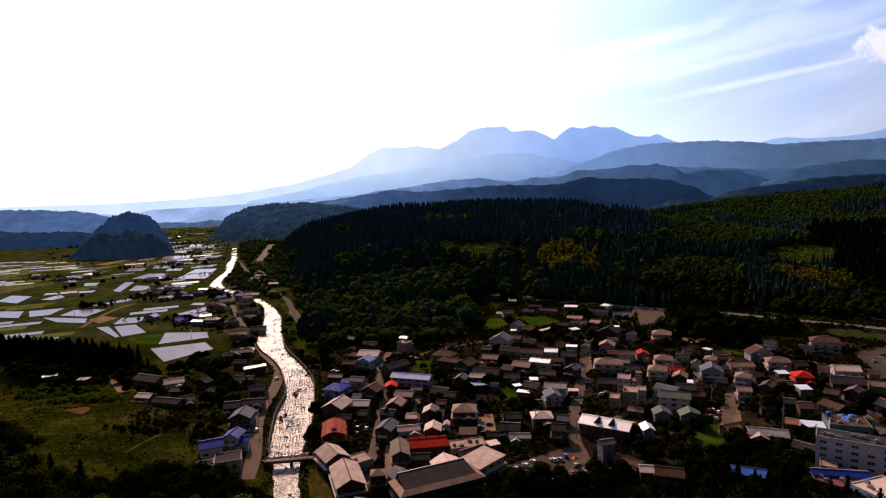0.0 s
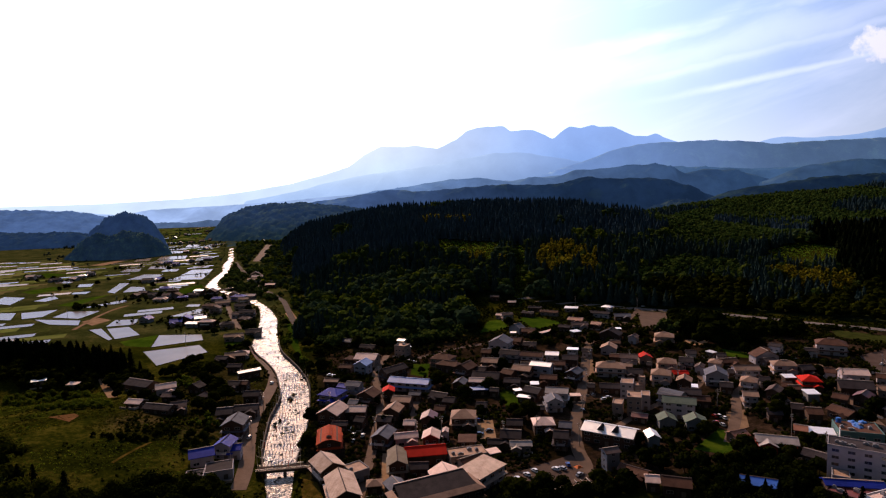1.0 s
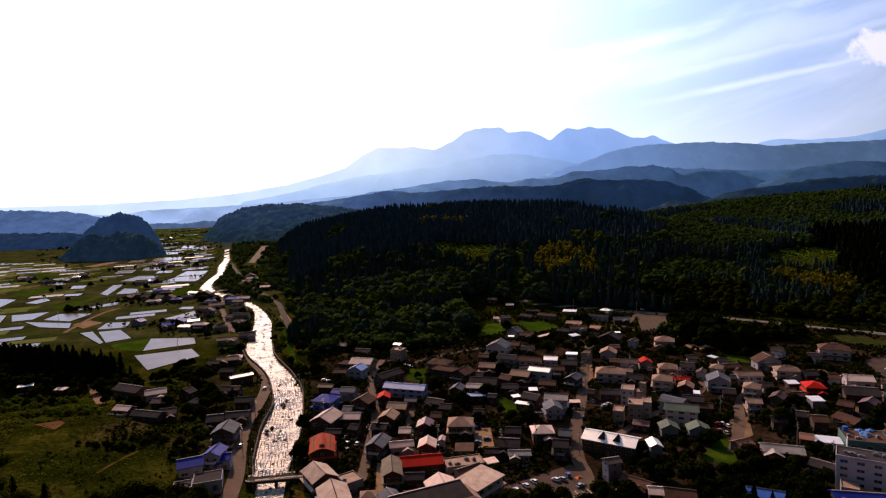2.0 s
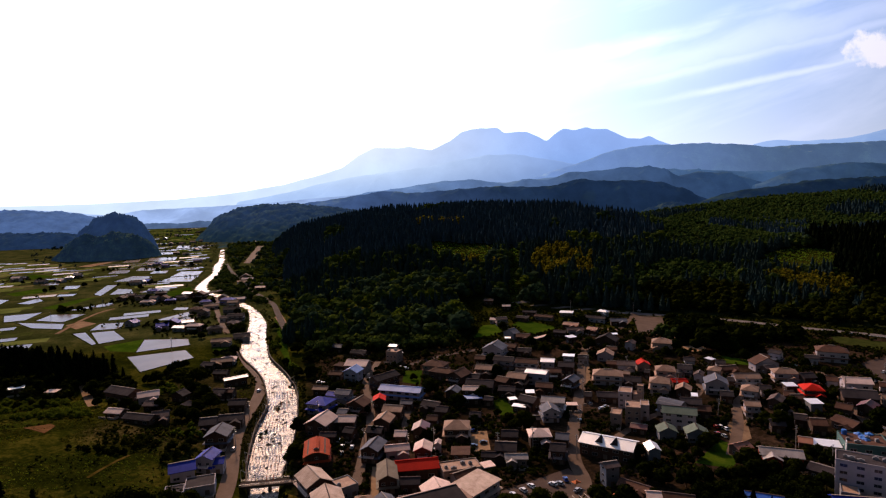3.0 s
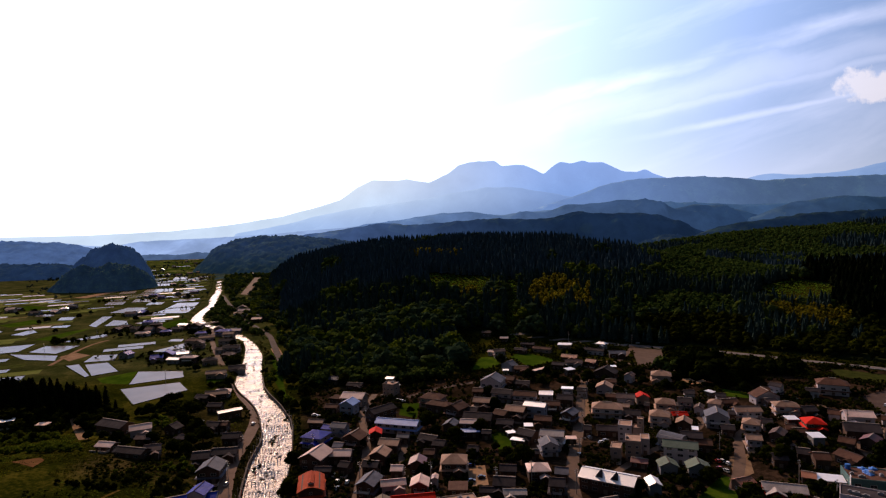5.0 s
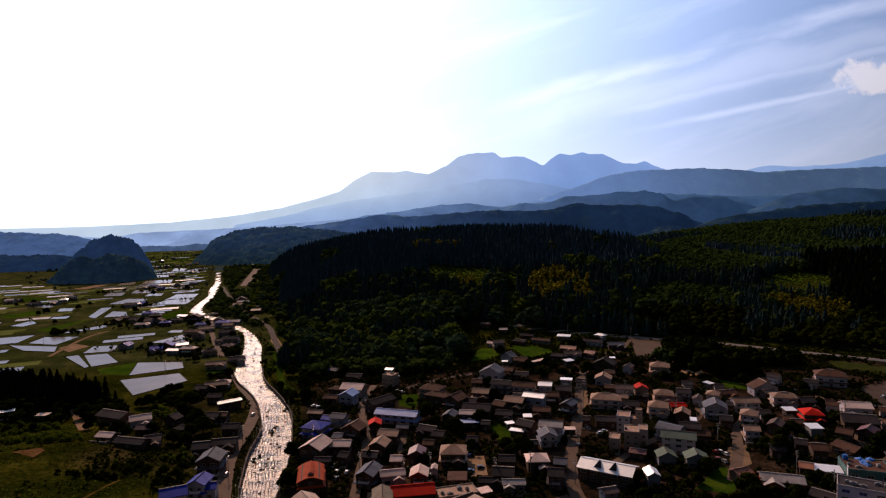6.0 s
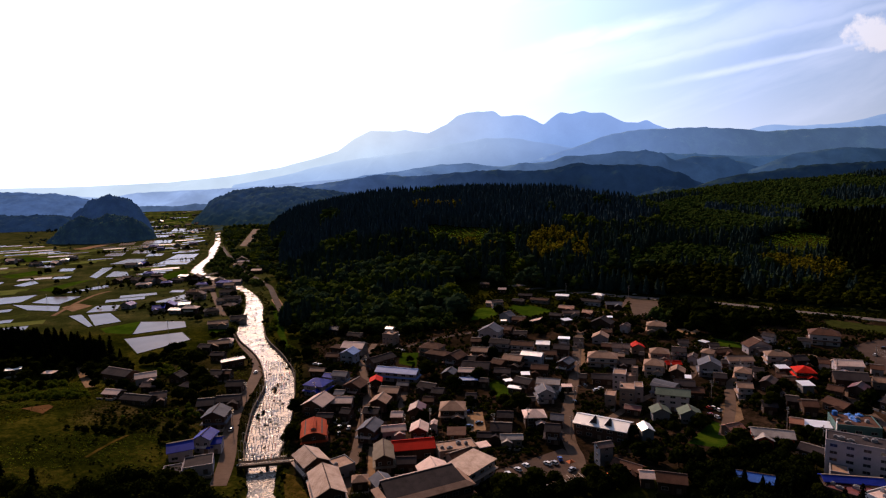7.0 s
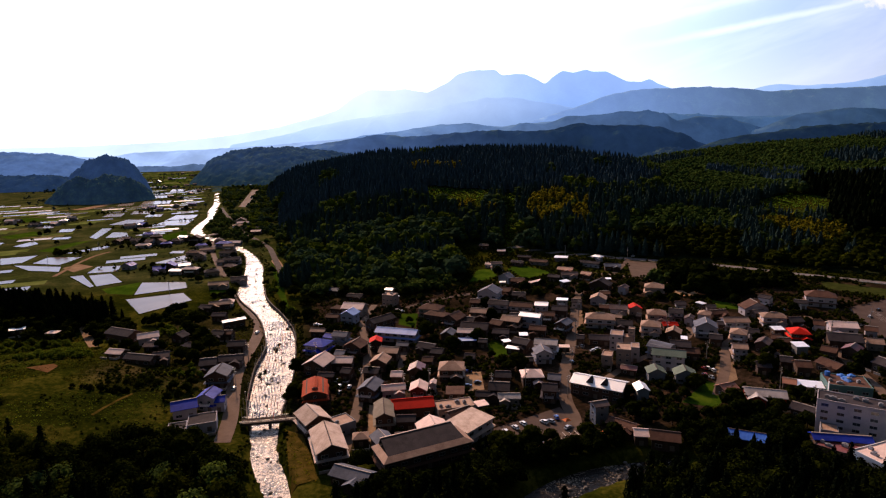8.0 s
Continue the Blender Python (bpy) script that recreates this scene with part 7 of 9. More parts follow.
# the long hall: broad tan eaves round a dark low roof
W, D = 35.2, 14.0
for old in [o for o in long_hall.children if o.name.startswith(("roof", "ridge_cap"))]:
    bpy.data.objects.remove(old)
for name, pts in (("eave_front", [(-W / 2, -D / 2, 6.4), (W / 2, -D / 2, 6.4), (W / 2 - 2.6, -D / 2 + 2.6, 7.5), (-W / 2 + 2.6, -D / 2 + 2.6, 7.5)]),
                  ("eave_back", [(W / 2, D / 2, 6.4), (-W / 2, D / 2, 6.4), (-W / 2 + 2.6, D / 2 - 1.2, 7.5), (W / 2 - 2.6, D / 2 - 1.2, 7.5)]),
                  ("eave_side", [(-W / 2, D / 2, 6.4), (-W / 2, -D / 2, 6.4), (-W / 2 + 2.6, -D / 2 + 2.6, 7.5), (-W / 2 + 2.6, D / 2 - 1.2, 7.5)]),
                  ("eave_side", [(W / 2, -D / 2, 6.4), (W / 2, D / 2, 6.4), (W / 2 - 2.6, D / 2 - 1.2, 7.5), (W / 2 - 2.6, -D / 2 + 2.6, 7.5)])):
    bm = bmesh.new()
    slab(bm, pts, 0.25)
    part(name, bm, ROOF["tan"], long_hall)
bm = bmesh.new()
slab(bm, [(-W / 2 + 2.6, -D / 2 + 2.6, 7.1), (W / 2 - 2.6, -D / 2 + 2.6, 7.1), (W / 2 - 3.4, D / 2 - 1.2, 9.4), (-W / 2 + 3.4, D / 2 - 1.2, 9.4)], 0.3)
slab(bm, [(W / 2 - 3.4, D / 2 - 1.15, 9.4), (W / 2 - 2.6, D / 2 - 1.0, 7.1), (-W / 2 + 2.6, D / 2 - 1.0, 7.1), (-W / 2 + 3.4, D / 2 - 1.15, 9.4)], 0.3)
part("roof", bm, ROOF["dark"], long_hall, "dark inner roof slope")
part("ridge_cap", boxes((0, D / 2 - 1.2, 9.5, W - 6.6, 0.5, 0.25)), ROOF["pale"], long_hall, "pale ridge cap")

# tall white sign panel on two posts
sign = new("sign_panel")
sign.matrix_world = pose(177.4, 232.3, 0, 0, 0, 60)
part("panel", boxes((0, 0, 6.2, 2.2, 0.3, 6.4)), PAINT["white"], sign)
for u in (-0.8, 0.8):
    part("post", boxes((u, 0, 1.5, 0.2, 0.2, 3.2)), STEEL, sign)
tagged(sign, "tall blank white sign panel beside the teal building", "sign")


def rail(name, pts, tall, gap, mat, label, category, base=None):
    """Posts and a top bar along a line."""
    root = new(name)
    for (x0, y0), (x1, y1) in zip(pts, pts[1:]):
        run = math.hypot(x1 - x0, y1 - y0)
        n = max(1, int(run / gap))
        z = base if base is not None else float(height((x0 + x1) / 2, (y0 + y1) / 2))
        turn = math.degrees(math.atan2(y1 - y0, x1 - x0))
        part("bar", boxes((0, 0, tall, run, 0.12, 0.3)), mat, root, place=pose((x0 + x1) / 2, (y0 + y1) / 2, z, 0, 0, turn))
        for i in range(n):
            f = (i + 0.5) / n
            part("post", boxes((0, 0, tall / 2 - 0.1, 0.14, 0.14, tall + 0.2)), mat, root, place=pose(x0 + (x1 - x0) * f, y0 + (y1 - y0) * f, z, 0, 0, turn))
    return tagged(root, label, category)


rail("guard_rail", [(319.9, 450.7), (329.1, 441.2), (339.2, 430.1), (354.6, 416.8), (370.6, 398.9)], 0.9, 4.0, PAINT["white"], "white steel guard rail along the highway", "guard rail")

# parked cars
car(-38.7, 279.5, 80, "white")
car(-36.5, 272.3, 80, "white")
car(-36.0, 265.1, 80, "silver")
car(-31.8, 271.1, 85, "white")
car(6.5, 270.8, 90, "white")
car(6.8, 263.5, 90, "white")
car(26.3, 283.5, 10, "blue")
car(24.6, 266.1, 10, "navy")
car(39.6, 222.4, 120, "white")
car(35.2, 219.5, 110, "white")
car(43.4, 225.4, 120, "white")
car(52.2, 226.0, 130, "white")
car(55.0, 226.2, 130, "silver")
car(143.6, 274.2, 95, "red")
car(145.5, 274.0, 95, "white")
car(146.5, 270.9, 95, "white")
car(140.0, 265.8, 95, "red")
car(141.5, 262.9, 95, "white")
car(97.1, 305.2, 20, "white")
car(100.0, 307.5, 20, "silver")
car(-68.5, 239.4, 5, "white")
car(-61.0, 240.0, 5, "white")
car(-11.2, 398.6, 10, "white")
car(-8.0, 395.4, 10, "white")
car(-62.6, 373.4, 10, "white")
car(-58.9, 370.5, 10, "silver")
car(251.7, 363.0, 15, "white")
car(240.8, 363.2, 15, "white")
car(209.6, 546.2, 0, "white")
car(29.6, 269.5, 15, "black")
car(45.8, 221.3, 120, "black")
car(60.5, 220.2, 40, "silver")
car(58.2, 229.5, 90, "blue")
car(-22.2, 275.5, 80, "black")
car(93.1, 313.0, 90, "silver")
car(81.2, 290.2, 90, "black")
car(-86.7, 273.4, 88, "silver")
car(-97.4, 361.8, 80, "white")
car(284.2, 343.3, 30, "white")
car(267.0, 328.2, 30, "silver")
car(300.1, 356.2, 30, "black")

# utility poles of the streets and fields
utility_pole(68.0, 248.5, 28)
utility_pole(79.6, 284.6, 13)
utility_pole(93.2, 326.9, 2)
utility_pole(107.4, 370.2, 9)
utility_pole(-25.7, 268.3, -16)
utility_pole(-24.0, 304.9, -0)
utility_pole(-29.4, 353.2, -25)
utility_pole(-86.2, 275.1, -13)
utility_pole(-90.0, 312.9, -13)
utility_pole(-366.6, 612.4, -20)
utility_pole(-353.9, 687.8, -5)
utility_pole(-193.5, 473.7, -26)
utility_pole(149.7, 284.1, -28)
utility_pole(182.0, 315.5, -10)
utility_pole(273.6, 329.8, 29)
utility_pole(234.0, 308.9, 14)
utility_pole(144.6, 320.3, -4)
utility_pole(132.9, 366.7, -18)
utility_pole(34.4, 255.3, -23)
utility_pole(51.0, 259.7, -5)
utility_pole(6.3, 264.7, 9)
utility_pole(202.1, 540.6, 20)
utility_pole(149.0, 564.0, -2)
utility_pole(165.3, 246.8, 21)
utility_pole(167.2, 226.3, 19)
utility_pole(-5.6, 259.7, 21)
utility_pole(-53.0, 308.4, -10)
utility_pole(-220.8, 587.4, -2)

# ---- woods and gardens ----
def poly_mesh(name, verts, sides, mat):
    me = bpy.data.meshes.new(name)
    n, m = len(verts), len(verts) // sides
    me.vertices.add(n)
    me.vertices.foreach_set("co", np.asarray(verts, np.float32).ravel())
    me.loops.add(sides * m)
    me.loops.foreach_set("vertex_index", np.arange(sides * m, dtype=np.int32))
    me.polygons.add(m)
    me.polygons.foreach_set("loop_start", np.arange(0, sides * m, sides, dtype=np.int32))
    me.polygons.foreach_set("loop_total", np.full(m, sides, np.int32))
    me.update(calc_edges=True)
    me.materials.append(mat)
    return me


rng = np.random.default_rng(7)


def leaf_quads(centres, size, out=None, loose=0.55):
    """One ragged four-cornered clump of leaves at each centre, facing outwards more or less."""
    n = len(centres)
    face = rng.normal(size=(n, 3))
    face /= np.linalg.norm(face, axis=1)[:, None]
    if out is not None:
        face = out + loose * face
        face /= np.linalg.norm(face, axis=1)[:, None]
    a = np.cross(face, rng.normal(size=(n, 3)))
    a /= np.linalg.norm(a, axis=1)[:, None]
    b = np.cross(face, a)
    s = size * rng.uniform(0.6, 1.3, (n, 1))
    k = rng.uniform(0.55, 1.0, (n, 4, 1))
    return np.stack([centres - a * s * k[:, 0], centres - b * s * k[:, 1], centres + a * s * k[:, 2], centres + b * s * k[:, 3]], 1).reshape(-1, 3)


def as_tris(quads):
    q = quads.reshape(-1, 4, 3)
    return np.concatenate([q[:, (0, 1, 2)], q[:, (0, 2, 3)]], 1).reshape(-1, 3)


def cedar(tiers, ring):
    """A pointed evergreen one metre high: ragged skirts of drooping boughs, one above the other."""
    out = []
    for i in range(tiers):
        f = i / tiers
        low, top = 0.10 + 0.84 * f, min(1.0, 0.10 + 0.84 * f + 1.9 / tiers)
        r = 0.20 * (1 - f) ** 0.8 + 0.02
        spin = rng.uniform(0, 6.28)
        rim = []
        for j in range(2 * ring):
            a = spin + 3.1416 * j / ring
            q = r * (rng.uniform(0.9, 1.2) if j % 2 else rng.uniform(0.55, 0.8))
            rim.append((q * math.cos(a), q * math.sin(a), low - (0.05 if j % 2 else 0.0) * rng.uniform(0.5, 1.2)))
        for j in range(2 * ring):
            out += [(0.01 * math.cos(spin), 0.01 * math.sin(spin), top), rim[j], rim[(j + 1) % (2 * ring)]]
    return np.array(out)


def leafy_cedar(n):
    """A near evergreen: a narrow cone thick with small drooping sprays round a dark core."""
    f = rng.uniform(0, 1, n) ** 1.25
    r = (0.19 * (1 - f) ** 0.7 + 0.015) * rng.uniform(0.75, 1.1, n)
    a = rng.uniform(0, 6.28, n)
    at_ = np.stack([r * np.cos(a), r * np.sin(a), 0.10 + 0.88 * f - 0.12 * r], 1)
    out = np.stack([np.cos(a), np.sin(a), np.full(n, 0.45)], 1)
    return np.concatenate([cedar(6, 5) * (0.78, 0.78, 0.96), as_tris(leaf_quads(at_, 0.034, out, 0.8))])


ICO = bmesh.new()
bmesh.ops.create_icosphere(ICO, subdivisions=1, radius=1)
ICO_V = np.array([v.co[:] for v in ICO.verts])
ICO_F = np.array([[v.index for v in f.verts] for f in ICO.faces])
ICO.free()
ICO2 = bmesh.new()
bmesh.ops.create_icosphere(ICO2, subdivisions=2, radius=1)
ICO2_V = np.array([v.co[:] for v in ICO2.verts])
ICO2_F = np.array([[v.index for v in f.verts] for f in ICO2.faces])
ICO2.free()


def round_crown(leaves, size, lumps=6, wide=0.42, fine=False, core=1.0):
    """A broad crown one metre high: uneven leafy lobes of different size, with loose sprays of leaves round them."""
    tris, pts, outs = [], [], []
    base_v, base_f = (ICO2_V, ICO2_F) if fine else (ICO_V, ICO_F)
    for i in range(lumps):
        f = i / lumps
        turn_, reach = 2.4 * i + rng.uniform(-0.5, 0.5), wide * (0.72 * (1 - f) + 0.06) * rng.uniform(0.7, 1.1)
        c = np.array((reach * math.cos(turn_), reach * math.sin(turn_), 0.30 + 0.42 * f))
        r = rng.uniform(0.19, 0.29)
        v = base_v * r * core * rng.uniform(0.72, 1.12, (len(base_v), 1)) * (1, 1, 0.82) + c
        tris.append(v[base_f].reshape(-1, 3))
        d = rng.normal(size=(leaves // lumps, 3))
        d /= np.linalg.norm(d, axis=1)[:, None]
        d[:, 2] = np.where(d[:, 2] < -0.4, -d[:, 2], d[:, 2])
        pts.append(c + d * (r, r, r * 0.85) * rng.uniform(0.92, 1.14, (len(d), 1)))
        outs.append(d)
    tris.append(as_tris(leaf_quads(np.concatenate(pts), size, np.concatenate(outs))))
    return np.concatenate(tris)


def bamboo_tuft(n):
    z = rng.uniform(0.25, 1.0, n)
    r = 0.16 * (1.1 - z) + 0.03
    a = rng.uniform(0, 6.28, n)
    return as_tris(leaf_quads(np.stack([r * np.cos(a), r * np.sin(a), z], 1), 0.10))


def plant(name, templates, spots, heights, mat, label, category):
    """All the trees of one wood in one mesh."""
    v = []
    for (x, y), h in zip(spots, heights):
        t = templates[rng.integers(len(templates))]
        a, lean = rng.uniform(0, 6.28), rng.uniform(0.85, 1.2)
        c, s = math.cos(a) * h * lean, math.sin(a) * h * lean
        v.append(np.stack([t[:, 0] * c - t[:, 1] * s + x, t[:, 0] * s + t[:, 1] * c + y, t[:, 2] * h], 1))
    base = np.repeat(height(spots[:, 0], spots[:, 1]) - 0.5, [len(q) for q in v])
    v = np.concatenate(v)
    v[:, 2] += base
    ob = new(name, poly_mesh(name, v, 3, mat))
    return tagged(ob, label, category, kind="stuff")


def scatter(x0, x1, y0, y1, gap):
    """Jittered grid of spots."""
    xs, ys = np.meshgrid(np.arange(x0, x1, gap), np.arange(y0, y1, gap))
    p = np.stack([xs.ravel(), ys.ravel()], 1)
    return p + rng.uniform(-0.45, 0.45, p.shape) * gap


def within(p, cx, cy, rx, ry, rough=0.25):
    return ((p[:, 0] - cx) / rx) ** 2 + ((p[:, 1] - cy) / ry) ** 2 < 1 + rough * wobble(p[:, 0], p[:, 1], 18)


CEDARS = [cedar(7, 5) for i in range(6)]
FAR_CEDARS = [cedar(4, 4) for i in range(6)]
CROWNS = [round_crown(42, 0.075, 5) for i in range(8)]
NEAR_CROWNS = [round_crown(430, 0.046, 8, 0.46, core=0.8) for i in range(6)]
NEAR_CEDARS = [leafy_cedar(300) for i in range(5)]
BILLOWS = [round_crown(36, 0.06, 8, 0.40) for i in range(8)]
FAR_CROWNS = [round_crown(12, 0.10, 2, 0.30) for i in range(6)]
SHRUBS = [round_crown(24, 0.11, 2, 0.5) for i in range(8)]
TUSSOCKS = [as_tris(leaf_quads(rng.normal(0, 0.3, (9, 3)) * (1, 1, 0.5) + (0, 0, 0.3), 0.35)) for i in range(5)]
TUFTS = [bamboo_tuft(46) for i in range(5)]

FOOT_XY = np.array(FOOT)


def clear_of_houses(p, gap):
    """Which of these spots keep that distance from houses and roads."""
    ok = np.ones(len(p), bool)
    for fx, fy, fr in FOOT_XY:
        ok &= np.hypot(p[:, 0] - fx, p[:, 1] - fy) > fr + gap
    for road_line, half in PAVED:
        ok &= near_line(p[:, 0], p[:, 1], road_line)[0] > half + gap
    for a, b, c, d in LOTS:
        side = [(q[0] - o[0]) * (p[:, 1] - o[1]) - (q[1] - o[1]) * (p[:, 0] - o[0]) for o, q in ((a, b), (b, c), (c, d), (d, a))]
        inside = np.all([t > -1.0 for t in side], axis=0) | np.all([t < 1.0 for t in side], axis=0)
        ok &= ~inside
    return p[ok]


# the hill behind the town
CREST_X, CREST_Y = (-308, -265, -196, -96, -35, 39, 110, 237, 279, 316, 350, 393, 434, 454, 560, 772), (1400, 1380, 1330, 1280, 1180, 1150, 1130, 1090, 1060, 1020, 980, 930, 880, 900, 1100, 1300)
p = np.concatenate([scatter(-330, 900, 440, 900, 7.0), scatter(-430, 900, 900, 1420, 8.5)])
keep = (p[:, 0] > np.interp(p[:, 1], (521, 669, 798, 974, 1214, 1707), (-113, -158, -223, -292, -369, -508)) + 5) & (wooded(p[:, 0], p[:, 1]) > 0.4) & (near_line(p[:, 0], p[:, 1], RIVER)[0] > 22) & (near_line(p[:, 0], p[:, 1], PAVED[0][0])[0] > 9)
keep &= p[:, 1] < np.interp(p[:, 0], CREST_X, CREST_Y)
p = p[keep]
x, y = p[:, 0], p[:, 1]
wx, wy = x + 5 * wobble(x, y, 9), y + 6 * wobble(x, y, 11, 2.0)
groves = np.any([inside(wx, wy, b) for b in BAMBOO], axis=0)
young = np.any([inside(wx, wy, b) for b in YOUNG], axis=0) | (wobble(x, y, 70, 3.0) > -0.15) & (x > 330 + 60 * wobble(x, y, 50)) & (y > 720)
glade = within(p, -90, 768, 26, 30) | within(p, -240, 1000, 28, 60) | within(p, 239, 775, 38, 26) | within(p, 326, 765, 30, 26) | within(p, -62, 585, 24, 30)
front = (y < 655 + 25 * wobble(x, y, 40)) & (x < 130) & (x > -260) | (wobble(x, y, 60, 2.0) > 0.5) | (y < 600 + 20 * wobble(x, y, 30)) & (x > 150) & (wobble(x, y, 25, 1.0) > -0.3) | glade
dark_block = np.any([inside(wx, wy, b) for b in BLOCK], axis=0) & ~glade
front &= wobble(x, y, 28, 6.0) > -0.22
bl = front & ~young & ~groves & ~dark_block
young &= ~groves & ~dark_block
cd = ~bl & ~groves & ~young
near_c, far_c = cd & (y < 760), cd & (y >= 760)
mixed = near_c & (rng.random(len(p)) < 0.16)
plant("forest_broadleaves", BILLOWS, p[mixed], rng.uniform(13, 19, mixed.sum()), M["broadleaf"], "single broadleaf trees among the cedars", "forest")
near_c &= ~mixed
east = near_c & (x > 140 + 30 * wobble(x, y, 40))
near_c &= ~east
tall = np.any([inside(x, y, b) for b in BLOCK[:1]], axis=0) & (near_c | far_c | east)
near_c, far_c, east = near_c & ~tall, far_c & ~tall, east & ~tall
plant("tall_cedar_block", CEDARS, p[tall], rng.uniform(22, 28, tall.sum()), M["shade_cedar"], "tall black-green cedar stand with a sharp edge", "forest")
plant("cedar_forest", CEDARS, p[near_c], rng.uniform(13, 21, near_c.sum()), M["near_cedar"], "dense dark cedar plantation on the hillside", "forest")
plant("cedar_forest", CEDARS, p[east], rng.uniform(13, 21, east.sum()), M["near_cedar"], "dark green cedars on the eastern slope", "forest")
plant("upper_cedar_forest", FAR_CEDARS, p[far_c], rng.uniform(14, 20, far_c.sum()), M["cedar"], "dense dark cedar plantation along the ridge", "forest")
upper = young & (y > 760)
plant("upper_young_wood", FAR_CROWNS, p[upper], rng.uniform(8, 13, upper.sum()), M["young"], "light green young wood on the upper slope", "forest")
young &= ~upper
plant("young_wood", CROWNS, p[young], rng.uniform(7, 11, young.sum()), M["young"], "light green young plantation on the slope", "forest")
# these trees get a darker leaf colour that stands in for shade
shady = bl & (x > 205) & (y < 600)
bl &= ~shady
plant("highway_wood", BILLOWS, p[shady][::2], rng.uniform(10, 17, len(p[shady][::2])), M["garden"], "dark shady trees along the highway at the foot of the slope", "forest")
thinned = np.flatnonzero(bl)[rng.random(bl.sum()) < 0.5]
shade = np.where(glade[thinned], rng.uniform(0.1, 0.46, len(thinned)), rng.random(len(thinned)))
for leaf, lo, hi, words in (("broadleaf", 0.0, 0.34, "mixed green"), ("light_leaf", 0.34, 0.46, "light yellow-green"), ("deep_leaf", 0.46, 1.0, "deep dark green")):
    some = thinned[(shade >= lo) & (shade < hi)]
    plant("broadleaf_forest", BILLOWS, p[some], rng.uniform(13, 23, len(some)), M[leaf], words + " broadleaf trees at the foot of the hill", "forest")
q = np.concatenate([scatter(-20, 145, 560, 820, 2.8), scatter(395, 490, 615, 715, 2.8)])
q = q[inside(q[:, 0], q[:, 1], CLEARING) | inside(q[:, 0], q[:, 1], STRIP) | inside(q[:, 0], q[:, 1], HILL_MEADOW)]
plant("clearing_scrub", TUSSOCKS, q, rng.uniform(0.8, 2.2, len(q)), M["grass_scrub"], "bright green young growth in the felled clearing", "scrub")
q = np.concatenate([scatter(-80, 470, 520, 770, 4.6), scatter(-10, 100, 870, 960, 5.0)])
q = q[np.any([inside(q[:, 0] + 4 * wobble(q[:, 0], q[:, 1], 8), q[:, 1], b) for b in BAMBOO], axis=0)]
q = q[(rng.random(len(q)) < 0.72) & (wobble(q[:, 0], q[:, 1], 13, 3.0) > -0.35)]
plant("bamboo_grove", TUFTS, q, rng.uniform(11, 16, len(q)), M["bamboo"], "yellowish bamboo grove on the hillside", "bamboo")
r = p[groves][::5]
plant("grove_broadleaves", BILLOWS, r, rng.uniform(8, 14, len(r)), M["broadleaf"], "green broadleaf trees among the bamboo", "forest")
# the wide slopes beyond
q = scatter(520, 1900, 900, 1720, 12)
q = q[(hill(q[:, 0], q[:, 1]) > 3) & (q[:, 1] > 900) & (wobble(q[:, 0], q[:, 1], 90, 3.0) < 0.55)]
lit = wobble(q[:, 0], q[:, 1], 120, 1.0) > -0.42
plant("slope_woods", FAR_CROWNS, q[lit], rng.uniform(13, 20, lit.sum()), M["young"], "green broadleaf woods on the wide slopes", "forest")
plant("slope_cedars", FAR_CEDARS, q[~lit], rng.uniform(16, 24, (~lit).sum()), M["hazed_ridge_cedar"], "dark cedar stands on the wide slopes", "forest")
# evergreens on the near knolls
q = scatter(-430, -190, 330, 450, 5.0)
q = q[within(q, -312, 392, 108, 50) & (q[:, 1] > 384)]
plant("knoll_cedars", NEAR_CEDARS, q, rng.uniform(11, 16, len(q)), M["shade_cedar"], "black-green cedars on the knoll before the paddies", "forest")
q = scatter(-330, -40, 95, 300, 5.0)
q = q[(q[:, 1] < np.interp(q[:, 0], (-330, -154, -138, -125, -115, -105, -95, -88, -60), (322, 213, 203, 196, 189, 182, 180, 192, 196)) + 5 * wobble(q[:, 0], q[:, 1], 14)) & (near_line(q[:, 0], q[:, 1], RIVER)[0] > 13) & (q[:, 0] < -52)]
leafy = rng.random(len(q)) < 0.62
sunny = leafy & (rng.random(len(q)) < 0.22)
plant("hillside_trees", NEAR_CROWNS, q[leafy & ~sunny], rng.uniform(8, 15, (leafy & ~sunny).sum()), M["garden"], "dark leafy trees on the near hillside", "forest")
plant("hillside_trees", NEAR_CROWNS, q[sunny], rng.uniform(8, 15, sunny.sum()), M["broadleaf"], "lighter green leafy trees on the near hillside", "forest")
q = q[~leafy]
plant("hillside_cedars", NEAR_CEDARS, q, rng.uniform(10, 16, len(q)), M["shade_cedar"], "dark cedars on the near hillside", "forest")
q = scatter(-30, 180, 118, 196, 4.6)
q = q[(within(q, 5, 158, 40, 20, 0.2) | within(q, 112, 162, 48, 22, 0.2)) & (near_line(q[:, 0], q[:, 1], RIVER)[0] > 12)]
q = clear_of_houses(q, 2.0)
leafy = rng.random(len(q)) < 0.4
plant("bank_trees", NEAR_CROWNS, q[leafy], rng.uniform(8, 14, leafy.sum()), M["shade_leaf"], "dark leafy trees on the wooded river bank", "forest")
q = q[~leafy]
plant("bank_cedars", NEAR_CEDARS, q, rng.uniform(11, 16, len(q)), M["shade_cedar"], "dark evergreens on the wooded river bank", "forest")


